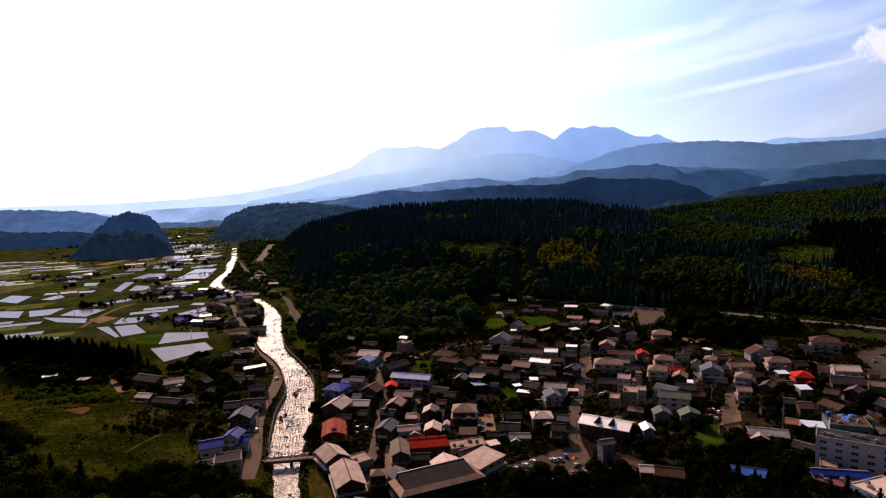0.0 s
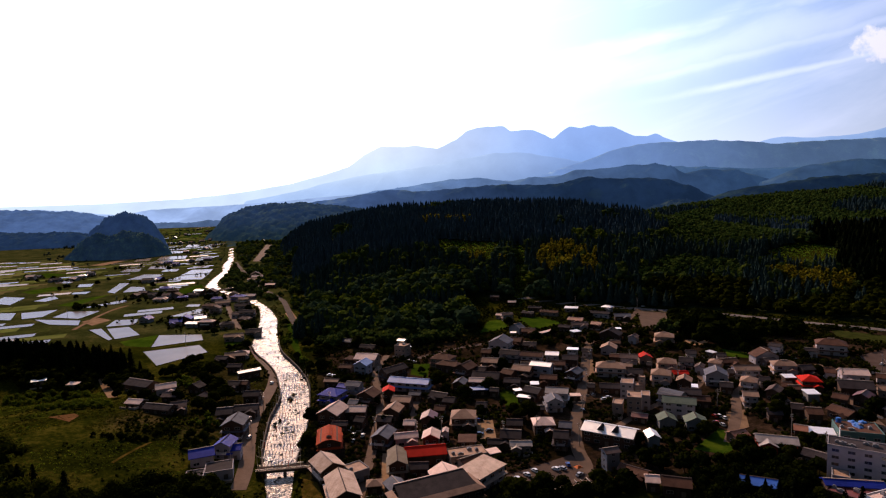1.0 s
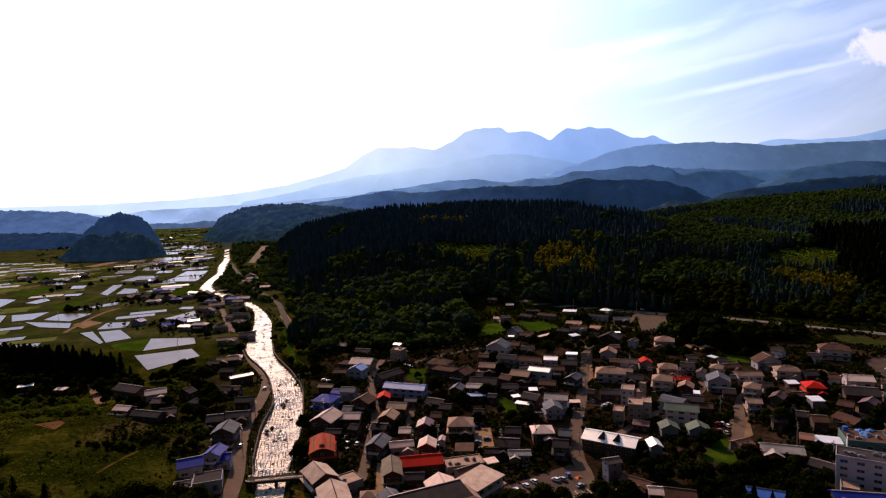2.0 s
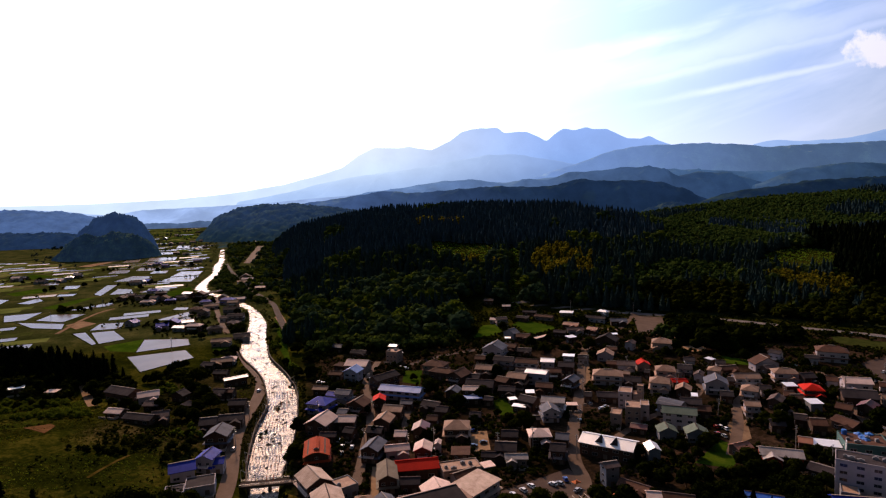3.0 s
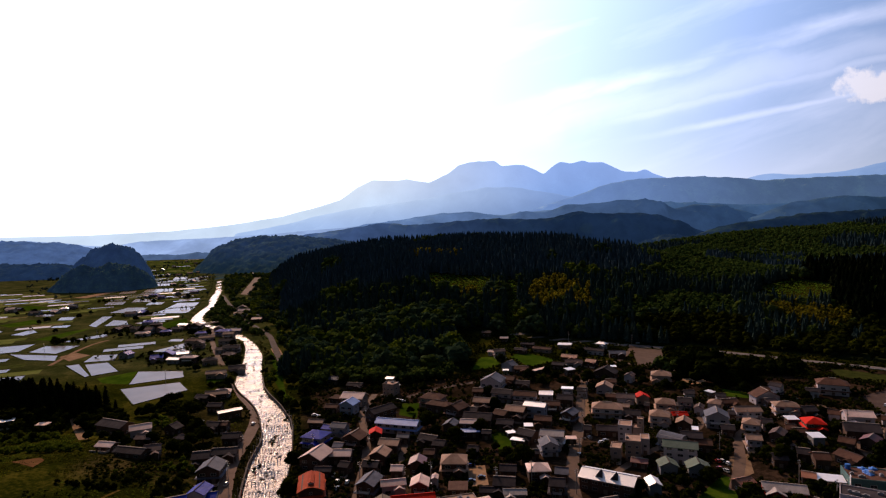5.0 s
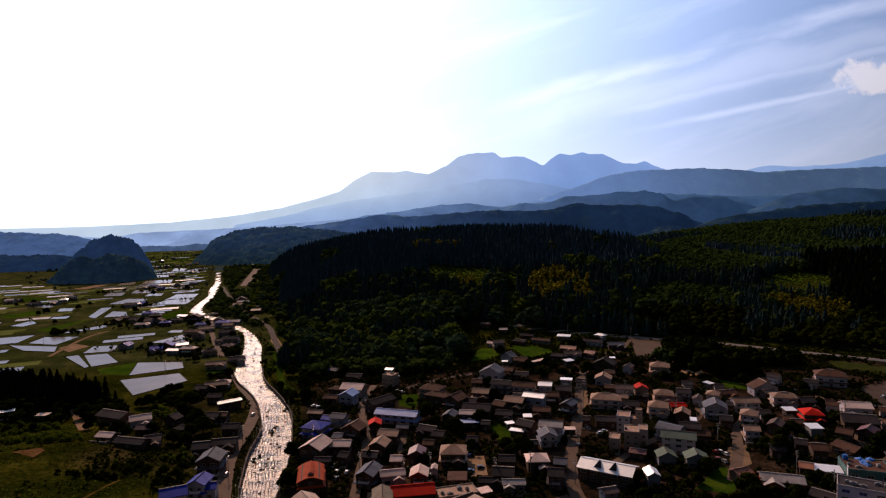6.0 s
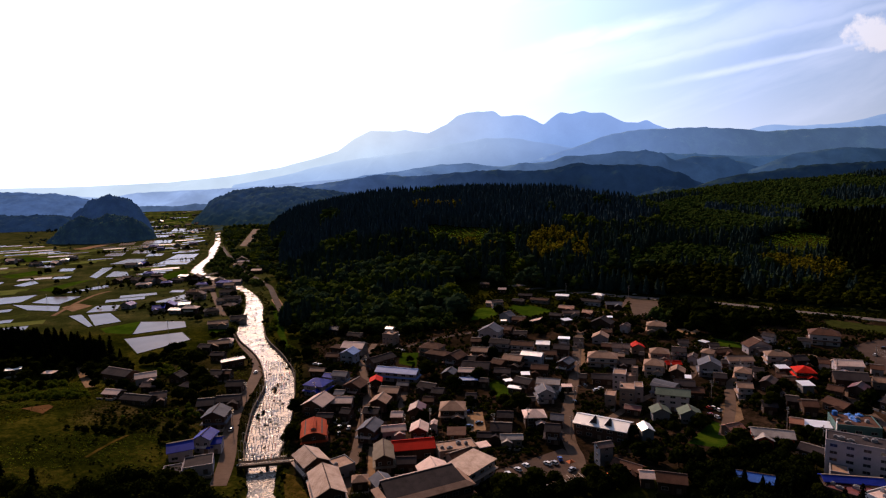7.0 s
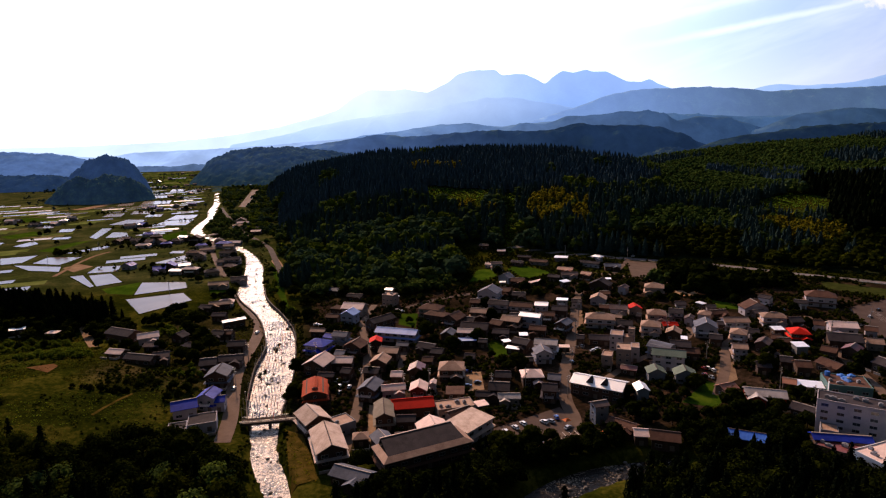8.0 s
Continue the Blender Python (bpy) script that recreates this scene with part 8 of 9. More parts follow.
def tree_kit(label, crown, mat, tall):
    """One garden tree: tapered trunk with limbs, ragged crown."""
    root = new("tree")
    bm = bmesh.new()
    bmesh.ops.create_cone(bm, cap_ends=True, segments=7, radius1=0.035, radius2=0.014, depth=0.62, matrix=Matrix.Translation((0, 0, 0.29)))
    for i in range(4):
        m = Matrix.Translation((0, 0, 0.42)) @ Euler((0.7, 0, 1.57 * i + 0.4)).to_matrix().to_4x4() @ Matrix.Translation((0, 0, 0.12))
        bmesh.ops.create_cone(bm, cap_ends=True, segments=5, radius1=0.013, radius2=0.005, depth=0.26, matrix=m)
    part("trunk", bm, M["bark"], root)
    part("crown", poly_mesh("crown", crown, 3, mat), None, root)
    root.scale = (tall, tall, tall)
    return tagged(root, label, "tree", "garden trees")


def dense_cedar():
    return np.concatenate([cedar(11, 8), cedar(9, 7) * (0.9, 0.9, 0.97)])


KITS = [tree_kit("round-crowned green garden tree beside the houses", round_crown(220, 0.06, 7, 0.5, True), M["garden"], 7.0),
        tree_kit("broad spreading green tree with a ragged crown", round_crown(280, 0.055, 9, 0.62, True), M["garden"], 9.0),
        tree_kit("small bushy garden tree with dense leaves", round_crown(180, 0.07, 6, 0.5, True), M["garden"], 4.5),
        tree_kit("dark pointed garden evergreen", dense_cedar(), M["shade_cedar"], 9.0),
        tree_kit("dark bushy evergreen broadleaf tree", round_crown(240, 0.06, 8, 0.5, True), M["shade_leaf"], 7.5)]
KIT_USED = [False] * len(KITS)


def garden_tree(x, y, kind, size=1.0):
    if near_line(np.array(float(x)), np.array(float(y)), RIVER)[0] < 11.5:
        return None
    kit = KITS[kind]
    m = pose(x, y, float(height(x, y)) - 0.1, 0, 0, 57.0 * x + 31.0 * y)
    if not KIT_USED[kind]:
        KIT_USED[kind] = True
        kit.matrix_basis = m @ Matrix.Diagonal((*kit.scale, 1))
        return kit
    ob = copy_thing(kit, m)
    ob.scale = [s * size for s in kit.scale]
    return ob


def wooded_patch(name, cx, cy, rx, ry, gap, templates, low, high, mat, label):
    q = scatter(cx - rx, cx + rx, cy - ry, cy + ry, gap)
    q = clear_of_houses(q[within(q, cx, cy, rx, ry) & (near_line(q[:, 0], q[:, 1], RIVER)[0] > 11)], 1.0)
    return plant(name, templates, q, rng.uniform(low, high, len(q)), mat, label, "trees")


# scattered trees between the riverside road and the hill, and round the farmhouses
q = scatter(-470, -60, 500, 1650, 8.0)
lane = np.interp(q[:, 1], (500, 521, 572, 669, 732, 798, 881, 1015, 1128, 1400, 1650), (-106, -113, -129, -158, -188, -223, -254, -308, -350, -440, -520))
q = q[(q[:, 0] > lane + 7) & (q[:, 0] < np.interp(q[:, 1], WEST_FOOT_Y, WEST_FOOT_X) + 14) & (near_line(q[:, 0], q[:, 1], RIVER)[0] > 14) & (wobble(q[:, 0], q[:, 1], 22, 3.0) > -0.05) & ~inside(q[:, 0], q[:, 1], CUT)]
q = clear_of_houses(q, 1.0)
pick_ = rng.random(len(q))
for leaf, lo, hi, words in (("broadleaf", 0.0, 0.35, "mixed green"), ("light_leaf", 0.35, 0.68, "light yellow-green"), ("deep_leaf", 0.68, 1.0, "deep dark green")):
    some = q[(pick_ >= lo) & (pick_ < hi)]
    plant("valley_side_trees", CROWNS, some, rng.uniform(6, 13, len(some)), M[leaf], words + " trees between the riverside road and the hill", "trees")
farm = np.array([f for f in FOOT if f[0] < -160 and f[1] > 440])
q = (farm[:, None, :2] + rng.normal(0, 1, (len(farm), 15, 2)) * (14, 12)).reshape(-1, 2)
q = clear_of_houses(q[near_line(q[:, 0], q[:, 1], RIVER)[0] > 13], 0.2)
plant("farm_hedges", SHRUBS, q, rng.uniform(2.0, 5.5, len(q)), M["garden"], "dark hedges and orchard trees round the farmhouses", "shrubs")
q = scatter(-1000, -160, 560, 2500, 13.0)
q = q[(q[:, 0] < -0.27 * q[:, 1] - 14) & (q[:, 0] > -0.62 * q[:, 1]) & (near_line(q[:, 0], q[:, 1], RIVER)[0] > 16)]
q = q[(wobble(q[:, 0], q[:, 1], 45, 5.0) + 0.6 * wobble(q[:, 0], q[:, 1], 14, 2.0) > np.where(q[:, 1] > 1400, 0.28, 0.55))]
q = clear_of_houses(q, 0.2)
far = q[:, 1] > 1150
plant("plain_groves", CROWNS, q[~far], rng.uniform(3.5, 8, (~far).sum()), M["garden"], "dark clumps of trees and hedges between the paddies", "trees")
plant("far_plain_groves", FAR_CROWNS, q[far], rng.uniform(5, 11, far.sum()), M["hazed_ridge_cedar"], "tree clumps across the far plain, haze put into their colour", "trees")
q = scatter(-470, -190, 690, 1500, 8.5)
lane = np.interp(q[:, 1], (690, 732, 798, 881, 1015, 1128, 1400, 1500), (-167, -188, -223, -254, -308, -350, -440, -475))
q = q[(q[:, 0] < lane - 5) & (q[:, 0] > np.interp(q[:, 1], [p_[1] for p_ in RIVER[::-1] if p_[1] > 640], [p_[0] for p_ in RIVER[::-1] if p_[1] > 640]) + 13) & (wobble(q[:, 0], q[:, 1], 18, 1.0) > -0.25)]
q = clear_of_houses(q, 1.0)
plant("riverside_trees", CROWNS, q, rng.uniform(5, 11, len(q)), M["broadleaf"], "green trees between the river and the lane", "trees")
q = smooth_line(RIVER, 6.0)
q = q[(q[:, 1] > 640) & (q[:, 1] < 2000)]
q = np.concatenate([q + rng.normal(0, 1, q.shape) * (1.5, 2.5) + (side * rng.uniform(12, 19, len(q)))[:, None] * (1, 0.3) for side in (-1, 1, 1)])
q = clear_of_houses(q[(near_line(q[:, 0], q[:, 1], RIVER)[0] > 10.5) & (rng.random(len(q)) < 0.6)], 0.5)
plant("river_scrub", SHRUBS, q, rng.uniform(1.5, 4.0, len(q)), M["broadleaf"], "green scrub on the banks of the upper river", "shrubs")
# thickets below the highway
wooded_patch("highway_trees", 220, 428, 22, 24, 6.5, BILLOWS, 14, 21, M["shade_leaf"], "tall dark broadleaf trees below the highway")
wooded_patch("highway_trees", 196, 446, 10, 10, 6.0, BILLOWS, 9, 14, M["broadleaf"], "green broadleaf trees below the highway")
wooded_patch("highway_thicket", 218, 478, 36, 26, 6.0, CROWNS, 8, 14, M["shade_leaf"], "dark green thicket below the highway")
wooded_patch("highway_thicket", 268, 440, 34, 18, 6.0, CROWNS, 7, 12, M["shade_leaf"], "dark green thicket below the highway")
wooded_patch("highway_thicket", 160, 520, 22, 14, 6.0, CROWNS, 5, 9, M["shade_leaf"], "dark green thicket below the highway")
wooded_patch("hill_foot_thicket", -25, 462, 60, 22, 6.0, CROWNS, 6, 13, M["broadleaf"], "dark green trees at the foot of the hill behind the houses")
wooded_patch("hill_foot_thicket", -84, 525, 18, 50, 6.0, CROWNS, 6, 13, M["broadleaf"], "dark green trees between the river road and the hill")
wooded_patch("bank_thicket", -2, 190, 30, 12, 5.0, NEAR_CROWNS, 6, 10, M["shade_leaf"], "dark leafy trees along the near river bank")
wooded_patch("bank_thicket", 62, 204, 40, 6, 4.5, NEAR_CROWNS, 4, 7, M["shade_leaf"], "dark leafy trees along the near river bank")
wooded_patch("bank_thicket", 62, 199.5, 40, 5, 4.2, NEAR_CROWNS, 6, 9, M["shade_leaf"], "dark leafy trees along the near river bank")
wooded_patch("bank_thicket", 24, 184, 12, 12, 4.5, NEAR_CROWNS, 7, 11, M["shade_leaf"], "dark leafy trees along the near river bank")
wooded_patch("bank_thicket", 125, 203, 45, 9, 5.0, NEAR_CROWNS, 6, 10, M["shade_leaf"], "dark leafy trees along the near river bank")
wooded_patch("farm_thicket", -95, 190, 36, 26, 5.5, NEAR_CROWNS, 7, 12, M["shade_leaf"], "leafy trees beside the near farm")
wooded_patch("knoll_thicket", -225, 378, 50, 22, 5.5, CROWNS, 5, 9, M["garden"], "leafy trees at the foot of the cedar knoll")
wooded_patch("farm_trees", -163, 543, 10, 16, 4.2, CROWNS, 4, 8, M["garden"], "leafy trees between the farmhouses and the river")
wooded_patch("farm_trees", -148, 459, 10, 8, 4.2, CROWNS, 3, 7, M["garden"], "leafy trees between the farmhouses and the river")
wooded_patch("farm_trees", -154, 399, 16, 10, 4.2, CROWNS, 3, 7, M["garden"], "green trees beside the paddies")
wooded_patch("farm_trees", -153, 369, 9, 10, 4.2, CROWNS, 3, 6, M["light_leaf"], "bright green trees beside the farmhouses")
wooded_patch("farm_trees", -111, 291, 12, 8, 4.2, CROWNS, 3, 6, M["light_leaf"], "bright green trees below the farmhouses")
wooded_patch("bank_grove", -112, 481, 7, 22, 4.2, CROWNS, 3, 6, M["light_leaf"], "bright green trees on the far river bank")
wooded_patch("bank_grove", -87, 397, 7, 14, 4.2, CROWNS, 3, 6, M["light_leaf"], "bright green trees on the far river bank")
wooded_patch("valley_trees", -406, 1390, 20, 60, 4.2, CROWNS, 5, 10, M["broadleaf"], "green trees between the river and the hill")
wooded_patch("valley_trees", -268, 952, 16, 40, 4.2, CROWNS, 5, 10, M["broadleaf"], "green trees between the river and the hill")
wooded_patch("valley_trees", -176, 698, 12, 20, 4.2, CROWNS, 4, 8, M["broadleaf"], "green trees between the river and the hill")

# ---- trees of the gardens, banks and lanes ----
garden_tree(-78, 424, 1, 1.28)
garden_tree(-78, 389, 1, 0.84)
garden_tree(-75, 440, 4, 0.84)
garden_tree(-52, 445, 1, 1.18)
garden_tree(-63, 464, 4, 1.05)
garden_tree(-46, 471, 4, 1.01)
garden_tree(-35, 442, 4, 1.12)
garden_tree(-5, 438, 4, 1.18)
garden_tree(6, 420, 1, 0.83)
garden_tree(12, 331, 0, 1.28)
garden_tree(7, 342, 1, 1.28)
garden_tree(21, 319, 1, 1.01)
garden_tree(15, 295, 0, 1.03)
garden_tree(28, 293, 0, 0.94)
garden_tree(36, 328, 1, 1.09)
garden_tree(41, 304, 2, 0.90)
garden_tree(45, 291, 0, 1.07)
garden_tree(51, 283, 1, 1.25)
garden_tree(4, 277, 0, 1.05)
garden_tree(8, 284, 2, 1.21)
garden_tree(115, 251, 0, 0.89)
garden_tree(107, 243, 2, 1.24)
garden_tree(119, 244, 0, 0.86)
garden_tree(129, 253, 1, 0.91)
garden_tree(113, 239, 2, 1.16)
garden_tree(95, 247, 0, 0.95)
garden_tree(89, 239, 2, 0.86)
garden_tree(169, 276, 1, 0.84)
garden_tree(172, 269, 1, 1.20)
garden_tree(173, 288, 0, 0.81)
garden_tree(195, 294, 1, 0.83)
garden_tree(181, 281, 4, 1.27)
garden_tree(234, 329, 0, 1.19)
garden_tree(248, 344, 0, 0.99)
garden_tree(248, 363, 4, 0.90)
garden_tree(218, 382, 4, 1.23)
garden_tree(218, 404, 1, 1.19)
garden_tree(231, 456, 1, 1.13)
garden_tree(212, 422, 1, 1.07)
garden_tree(227, 478, 4, 1.06)
garden_tree(239, 487, 4, 1.29)
garden_tree(225, 483, 4, 1.06)
garden_tree(226, 429, 4, 0.84)
garden_tree(239, 436, 1, 0.84)
garden_tree(168, 375, 2, 1.10)
garden_tree(181, 394, 0, 1.17)
garden_tree(162, 413, 0, 1.11)
garden_tree(159, 390, 2, 1.17)
garden_tree(145, 407, 0, 0.95)
garden_tree(132, 387, 2, 0.99)
garden_tree(107, 421, 4, 0.93)
garden_tree(108, 405, 4, 0.99)
garden_tree(118, 428, 0, 0.93)
garden_tree(126, 426, 1, 1.22)
garden_tree(123, 403, 4, 0.87)
garden_tree(146, 503, 0, 0.90)
garden_tree(43, 207, 1, 1.16)
garden_tree(51, 210, 0, 1.00)
garden_tree(38, 205, 4, 0.97)
garden_tree(33, 201, 1, 1.29)
garden_tree(66, 211, 0, 1.25)
garden_tree(69, 206, 4, 0.91)
garden_tree(70, 202, 1, 0.88)
garden_tree(30, 206, 1, 1.05)
garden_tree(25, 202, 3, 1.09)
garden_tree(22, 200, 3, 0.97)
garden_tree(76, 210, 4, 1.10)
garden_tree(78, 201, 1, 1.14)
garden_tree(82, 200, 4, 1.21)
garden_tree(86, 196, 4, 0.92)
garden_tree(90, 196, 1, 1.12)
garden_tree(108, 211, 4, 0.83)
garden_tree(112, 208, 3, 0.83)
garden_tree(114, 206, 3, 0.83)
garden_tree(118, 208, 3, 0.86)
garden_tree(117, 197, 3, 1.19)
garden_tree(122, 194, 3, 0.99)
garden_tree(126, 192, 3, 1.05)
garden_tree(132, 191, 2, 1.03)
garden_tree(136, 191, 2, 0.90)
garden_tree(140, 190, 1, 0.82)
garden_tree(125, 221, 1, 0.89)
garden_tree(133, 223, 4, 1.23)
garden_tree(142, 225, 4, 0.97)
garden_tree(144, 217, 4, 1.01)
garden_tree(119, 222, 4, 0.93)
garden_tree(111, 220, 4, 1.17)
garden_tree(103, 219, 4, 1.15)
garden_tree(95, 222, 4, 0.99)
garden_tree(90, 228, 4, 1.05)
garden_tree(145, 207, 4, 1.00)
garden_tree(154, 211, 4, 1.09)
garden_tree(-87, 213, 1, 1.10)
garden_tree(-86, 217, 1, 1.09)
garden_tree(-88, 207, 1, 1.25)
garden_tree(-79, 209, 4, 1.28)
garden_tree(-89, 202, 4, 0.83)
garden_tree(-65, 194, 1, 0.99)
garden_tree(-63, 197, 1, 0.82)
garden_tree(-65, 189, 1, 0.99)
garden_tree(-58, 188, 4, 1.20)
garden_tree(-70, 193, 4, 1.14)
garden_tree(-69, 216, 2, 1.08)
garden_tree(-70, 223, 2, 0.84)
garden_tree(-77, 254, 2, 1.21)
garden_tree(-81, 270, 2, 1.11)
garden_tree(-73, 240, 2, 0.95)
garden_tree(-82, 284, 2, 1.19)
garden_tree(-70, 227, 2, 0.82)
garden_tree(-61, 268, 4, 0.89)
garden_tree(-60, 274, 4, 1.19)
garden_tree(-56, 252, 1, 0.82)
garden_tree(-56, 241, 4, 0.87)
garden_tree(-56, 261, 1, 1.05)
garden_tree(-61, 296, 4, 1.16)
garden_tree(-71, 342, 1, 1.09)
garden_tree(-78, 353, 1, 0.82)
garden_tree(-71, 323, 4, 0.94)
garden_tree(-87, 390, 1, 1.15)
garden_tree(-86, 366, 1, 0.97)
garden_tree(-70, 352, 4, 0.90)
garden_tree(-93, 419, 4, 0.80)
garden_tree(-100, 413, 2, 0.93)
garden_tree(-122, 493, 2, 1.27)
garden_tree(-127, 537, 1, 0.82)
garden_tree(-91, 451, 1, 1.08)
garden_tree(-70, 388, 4, 1.25)
garden_tree(-167, 415, 4, 1.15)
garden_tree(-164, 422, 4, 0.94)
garden_tree(-168, 408, 4, 1.12)
garden_tree(-169, 402, 0, 0.86)
garden_tree(-170, 389, 1, 1.05)
garden_tree(-161, 376, 0, 0.93)
garden_tree(-135, 361, 4, 1.24)
garden_tree(-126, 349, 1, 1.23)
garden_tree(-117, 333, 1, 1.18)
garden_tree(-121, 324, 1, 0.99)
garden_tree(-119, 311, 0, 1.20)
garden_tree(-125, 312, 0, 1.29)
garden_tree(-135, 322, 2, 0.98)
garden_tree(-142, 327, 4, 1.06)
garden_tree(-176, 390, 4, 0.88)
garden_tree(-181, 384, 2, 0.85)
garden_tree(-200, 369, 1, 1.16)
garden_tree(-180, 336, 4, 0.83)
garden_tree(-174, 340, 2, 1.10)
garden_tree(-152, 319, 4, 0.86)
garden_tree(-159, 325, 4, 1.13)
garden_tree(-144, 373, 0, 1.18)
garden_tree(-143, 385, 1, 1.27)
garden_tree(-137, 433, 1, 0.99)
garden_tree(-140, 458, 4, 0.99)
garden_tree(-142, 496, 4, 1.00)
garden_tree(-156, 542, 4, 1.15)
garden_tree(-182, 613, 4, 1.19)
garden_tree(-227, 749, 1, 0.86)
garden_tree(-186, 663, 4, 0.96)
garden_tree(-167, 611, 4, 0.83)
garden_tree(-224, 349, 2, 0.92)
garden_tree(-229, 344, 2, 1.17)
garden_tree(-213, 342, 2, 1.27)
garden_tree(-106, 273, 2, 1.29)
garden_tree(-106, 266, 0, 0.83)
garden_tree(-107, 260, 2, 1.00)
garden_tree(-112, 267, 2, 1.24)
garden_tree(-110, 255, 2, 1.05)
garden_tree(-112, 287, 2, 0.97)
garden_tree(-238, 404, 4, 1.19)
garden_tree(-230, 410, 4, 1.23)
garden_tree(-218, 408, 4, 0.87)
garden_tree(-202, 400, 3, 1.06)
garden_tree(-199, 406, 3, 0.87)
garden_tree(-480, 918, 4, 0.89)
garden_tree(-474, 876, 4, 1.07)
garden_tree(-502, 830, 4, 0.93)
garden_tree(-499, 844, 4, 1.20)
garden_tree(-587, 961, 4, 0.98)
garden_tree(-595, 932, 4, 0.89)
garden_tree(-652, 996, 4, 1.11)
garden_tree(-551, 973, 4, 0.93)
garden_tree(-313, 733, 4, 0.83)
garden_tree(-320, 726, 4, 1.30)
garden_tree(-288, 720, 4, 0.89)
garden_tree(-194, 525, 4, 0.87)
garden_tree(-184, 513, 0, 1.04)
garden_tree(-194, 548, 1, 0.80)
garden_tree(-231, 559, 4, 1.19)
garden_tree(-251, 583, 4, 0.84)
garden_tree(-333, 698, 4, 0.82)
garden_tree(-252, 694, 4, 1.28)
garden_tree(-232, 690, 4, 1.06)
garden_tree(-406, 1107, 4, 1.26)
garden_tree(-435, 1031, 4, 1.25)
garden_tree(-374, 828, 4, 1.17)
garden_tree(-434, 749, 4, 0.81)
garden_tree(74, 504, 0, 1.12)
garden_tree(132, 517, 0, 0.83)
garden_tree(103, 457, 4, 0.81)
garden_tree(86, 441, 4, 1.22)
garden_tree(105, 438, 4, 0.95)
garden_tree(91, 423, 0, 1.17)
garden_tree(136, 417, 4, 1.06)
garden_tree(165, 438, 0, 1.19)
garden_tree(174, 446, 2, 1.12)
garden_tree(187, 417, 0, 1.29)
garden_tree(174, 403, 0, 1.04)
garden_tree(50, 398, 4, 1.23)
garden_tree(50, 371, 4, 1.21)
garden_tree(-16, 401, 2, 1.09)
garden_tree(-3, 372, 2, 1.05)
garden_tree(4, 359, 2, 1.02)
garden_tree(-49, 350, 4, 1.12)
garden_tree(-29, 313, 4, 0.90)
garden_tree(-13, 290, 2, 1.02)
garden_tree(-21, 280, 4, 1.12)
garden_tree(-36, 301, 4, 0.95)
garden_tree(86, 251, 4, 0.91)
garden_tree(191, 309, 4, 0.85)
garden_tree(230, 313, 2, 1.20)
garden_tree(227, 304, 0, 1.24)
garden_tree(223, 270, 4, 1.22)
garden_tree(208, 257, 4, 1.15)
garden_tree(167, 242, 2, 1.10)
garden_tree(170, 239, 4, 0.83)
garden_tree(169, 229, 4, 1.24)
garden_tree(152, 226, 0, 1.04)
garden_tree(151, 232, 2, 1.14)
garden_tree(143, 232, 2, 0.86)
garden_tree(135, 231, 1, 1.17)
garden_tree(142, 239, 2, 0.87)

# hedges and shrubs fill the plots between the houses
spots = scatter(-80, 340, 212, 490, 3.0)
spots = clear_of_houses(spots[in_town(spots[:, 0], spots[:, 1]) > 0.4], 0.3)
spots = spots[wobble(spots[:, 0], spots[:, 1], 9, 5.0) > -0.12]
plant("garden_shrubs", SHRUBS, spots, rng.uniform(1.4, 5.2, len(spots)), M["garden"], "dark green hedges and garden shrubs between the houses", "shrubs")
upper = scatter(40, 400, 430, 610, 3.4)
upper = upper[(upper[:, 1] < np.interp(upper[:, 0], HIGHWAY_X, HIGHWAY_Y) + 10) & (upper[:, 1] > 470 - 0.25 * np.abs(upper[:, 0] - 130)) & (wobble(upper[:, 0], upper[:, 1], 11, 3.0) > -0.35)]
upper = clear_of_houses(upper, 0.3)
plant("highway_scrub", SHRUBS, upper, rng.uniform(1.2, 4.2, len(upper)), M["garden"], "dark scrub and gardens below the highway", "shrubs")
west = scatter(-185, -78, 262, 430, 3.2)
west = clear_of_houses(west[near_line(west[:, 0], west[:, 1], RIVER)[0] > 13], 0.5)
west = west[(wobble(west[:, 0], west[:, 1], 12, 2.0) > 0.05) & (west[:, 0] > -150)]
plant("farm_shrubs", SHRUBS, west, rng.uniform(1.3, 3.6, len(west)), M["garden"], "green hedges and orchard shrubs round the farmhouses", "shrubs")
mead = scatter(-290, -95, 190, 372, 1.35)
mead = clear_of_houses(mead[near_line(mead[:, 0], mead[:, 1], RIVER)[0] > 18], 1.0)
mead = mead[wobble(mead[:, 0], mead[:, 1], 16, 4.0) > -0.3]
fresh = (wobble(mead[:, 0], mead[:, 1], 30, 1.0) + 0.5 * wobble(mead[:, 0], mead[:, 1], 9, 2.0) > 0.05) & ((mead[:, 0] < -185) | (mead[:, 1] < 262) | (mead[:, 0] > -135))
plant("meadow_scrub", TUSSOCKS, mead[~fresh], rng.uniform(0.6, 1.6, (~fresh).sum()), M["meadow_scrub"], "rough grass, fern and low scrub on the hillside meadow", "scrub")
plant("meadow_fern", TUSSOCKS, mead[fresh], rng.uniform(0.5, 1.3, fresh.sum()), M["light_leaf"], "fresh green fern and bramble on the hillside meadow", "scrub")
q = scatter(-56, -34, 188, 232, 1.3)
q = q[inside(q[:, 0], q[:, 1], [(-54, 231), (-46, 226), (-35, 193), (-44, 189)]) & (near_line(q[:, 0], q[:, 1], RIVER)[0] > 6.5)]
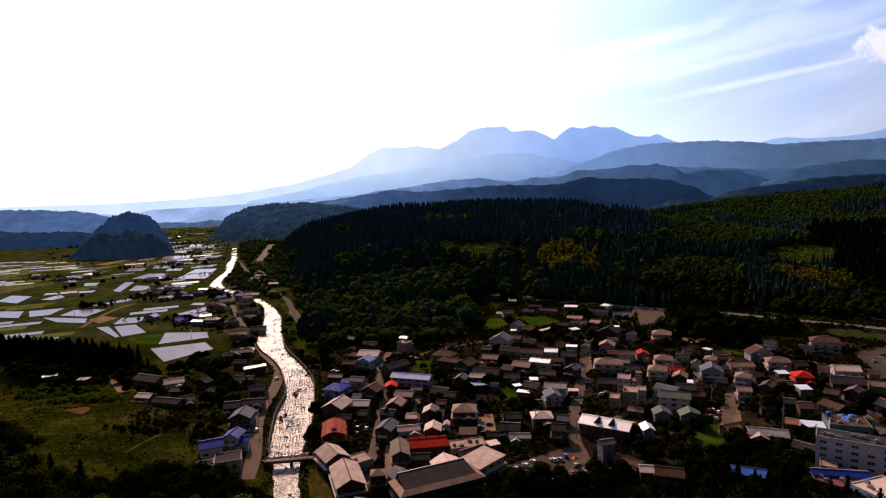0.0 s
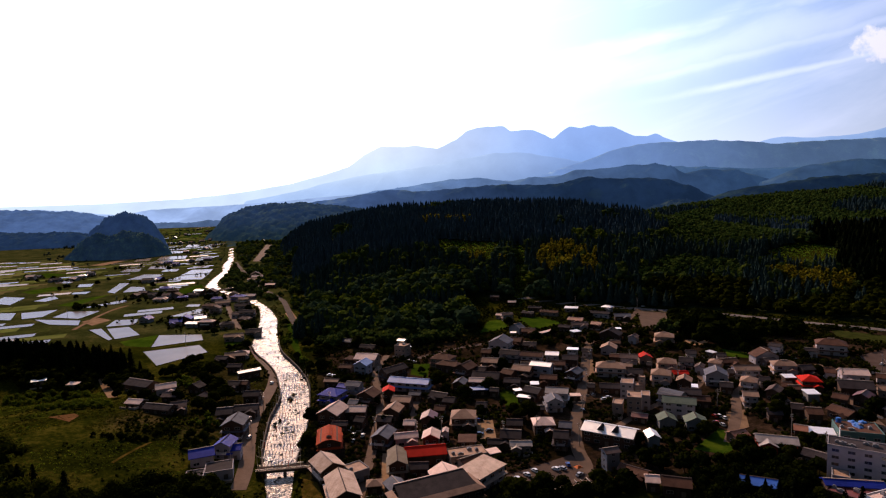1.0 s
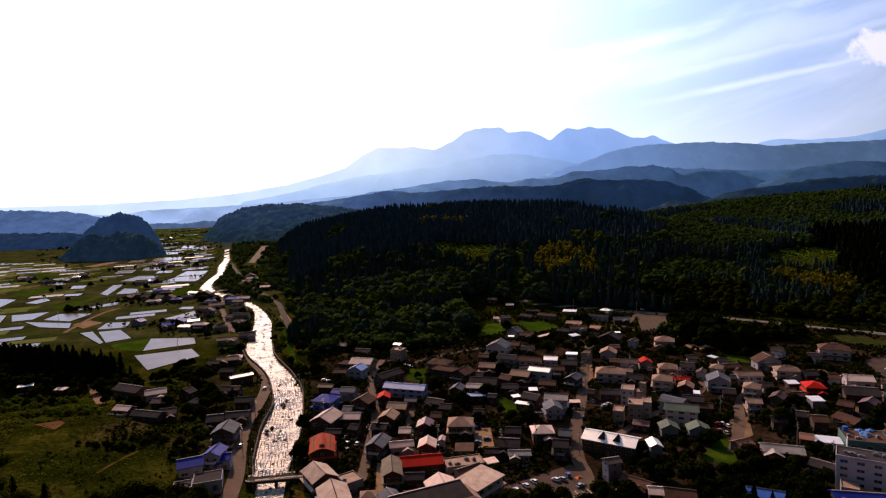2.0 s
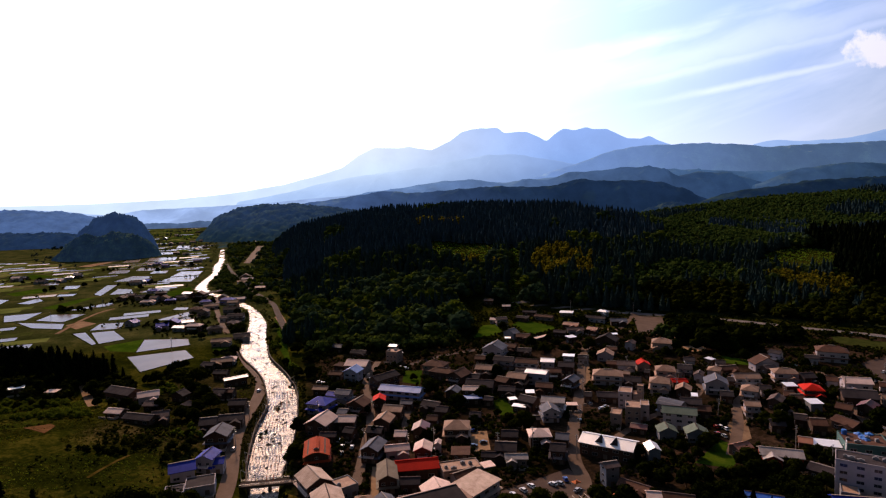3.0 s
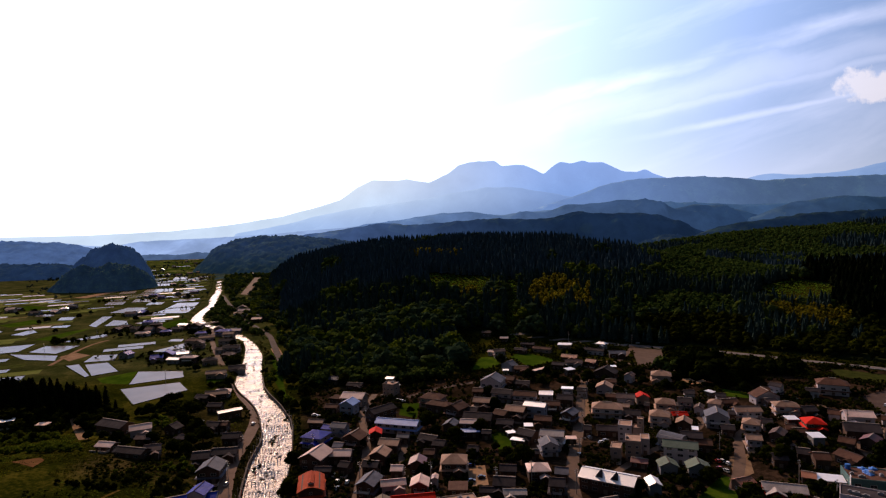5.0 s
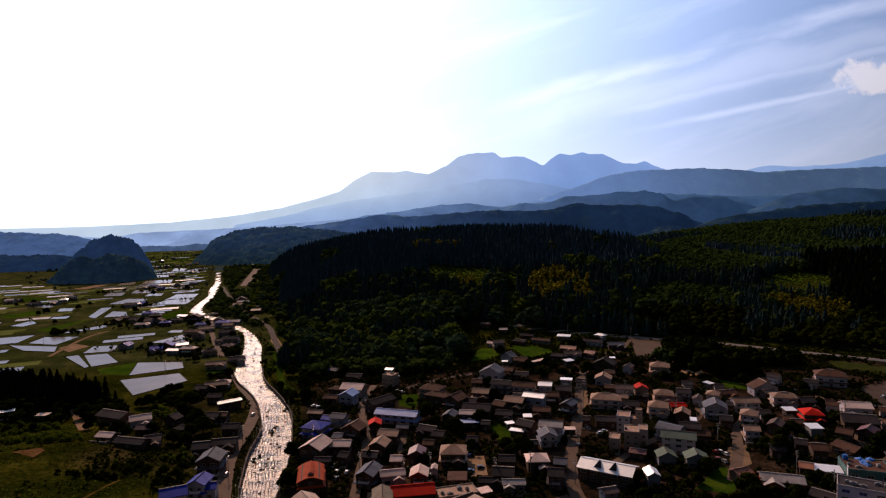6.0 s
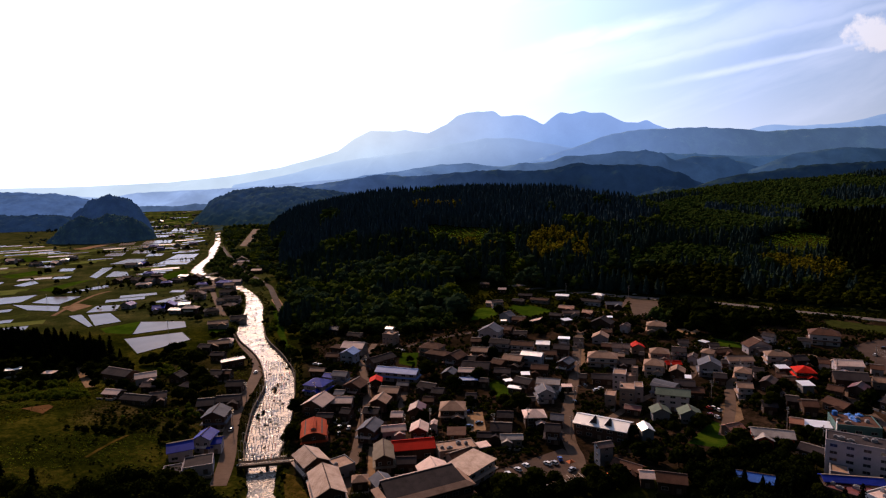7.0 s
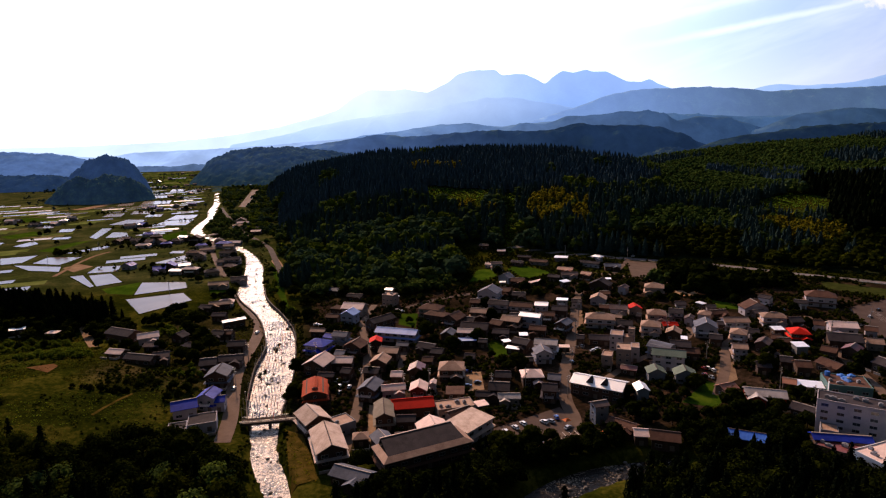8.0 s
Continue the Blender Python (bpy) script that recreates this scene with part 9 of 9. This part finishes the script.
plant("bank_tussocks", TUSSOCKS, q, rng.uniform(0.6, 1.5, len(q)), M["bamboo"], "dry yellow-brown grass on the river bank", "grass")
q = scatter(-188, -172, 276, 292, 1.9)
plant("scar_tussocks", TUSSOCKS, q, rng.uniform(0.5, 1.3, len(q)), M["meadow_scrub"], "grass tussocks growing back over the bare earth", "grass")
humps = scatter(-285, -98, 205, 350, 3.4)
humps = clear_of_houses(humps[near_line(humps[:, 0], humps[:, 1], RIVER)[0] > 20], 1.0)
green = wobble(humps[:, 0], humps[:, 1], 24, 2.0) + 0.7 * wobble(humps[:, 0], humps[:, 1], 7, 5.0)
plant("meadow_brambles", SHRUBS, humps[green > 0.45], rng.uniform(1.0, 2.6, (green > 0.45).sum()), M["light_leaf"], "yellow-green bramble clumps on the hillside meadow", "scrub")
plant("meadow_heath", SHRUBS, humps[green < -0.4], rng.uniform(0.8, 2.0, (green < -0.4).sum()), M["garden"], "dark low scrub in the hollows of the meadow", "scrub")
wooded_patch("meadow_bushes", -139, 258, 14, 3, 2.6, NEAR_CROWNS, 2, 4, M["shade_leaf"], "dark hedge above the meadow path")
wooded_patch("meadow_bushes", -190, 312, 22, 10, 3.5, NEAR_CROWNS, 2.5, 5, M["light_leaf"], "yellow-green bushes on the hillside meadow")
wooded_patch("meadow_bushes", -226, 345, 26, 12, 3.2, NEAR_CROWNS, 2, 4.5, M["light_leaf"], "yellow-green bushes on the hillside meadow")
wooded_patch("meadow_bushes", -127, 271, 10, 5, 3, NEAR_CROWNS, 2, 4, M["garden"], "green bushes on the hillside meadow")
bank = scatter(-190, 20, 150, 640, 2.6)
dist, run = near_line(bank[:, 0], bank[:, 1], RIVER)
dist = dist - np.interp(run, RIVER_S, RIVER_W) / 2 + 8
bank = bank[(dist > 9.2) & (dist < 13.5 + 3 * wobble(bank[:, 0], bank[:, 1], 20)) & (bank[:, 1] > 190)]
bank = clear_of_houses(bank, 0.3)
plant("bank_scrub", SHRUBS, bank, rng.uniform(1.0, 3.0, len(bank)), M["garden"], "green scrub along the river banks", "shrubs")
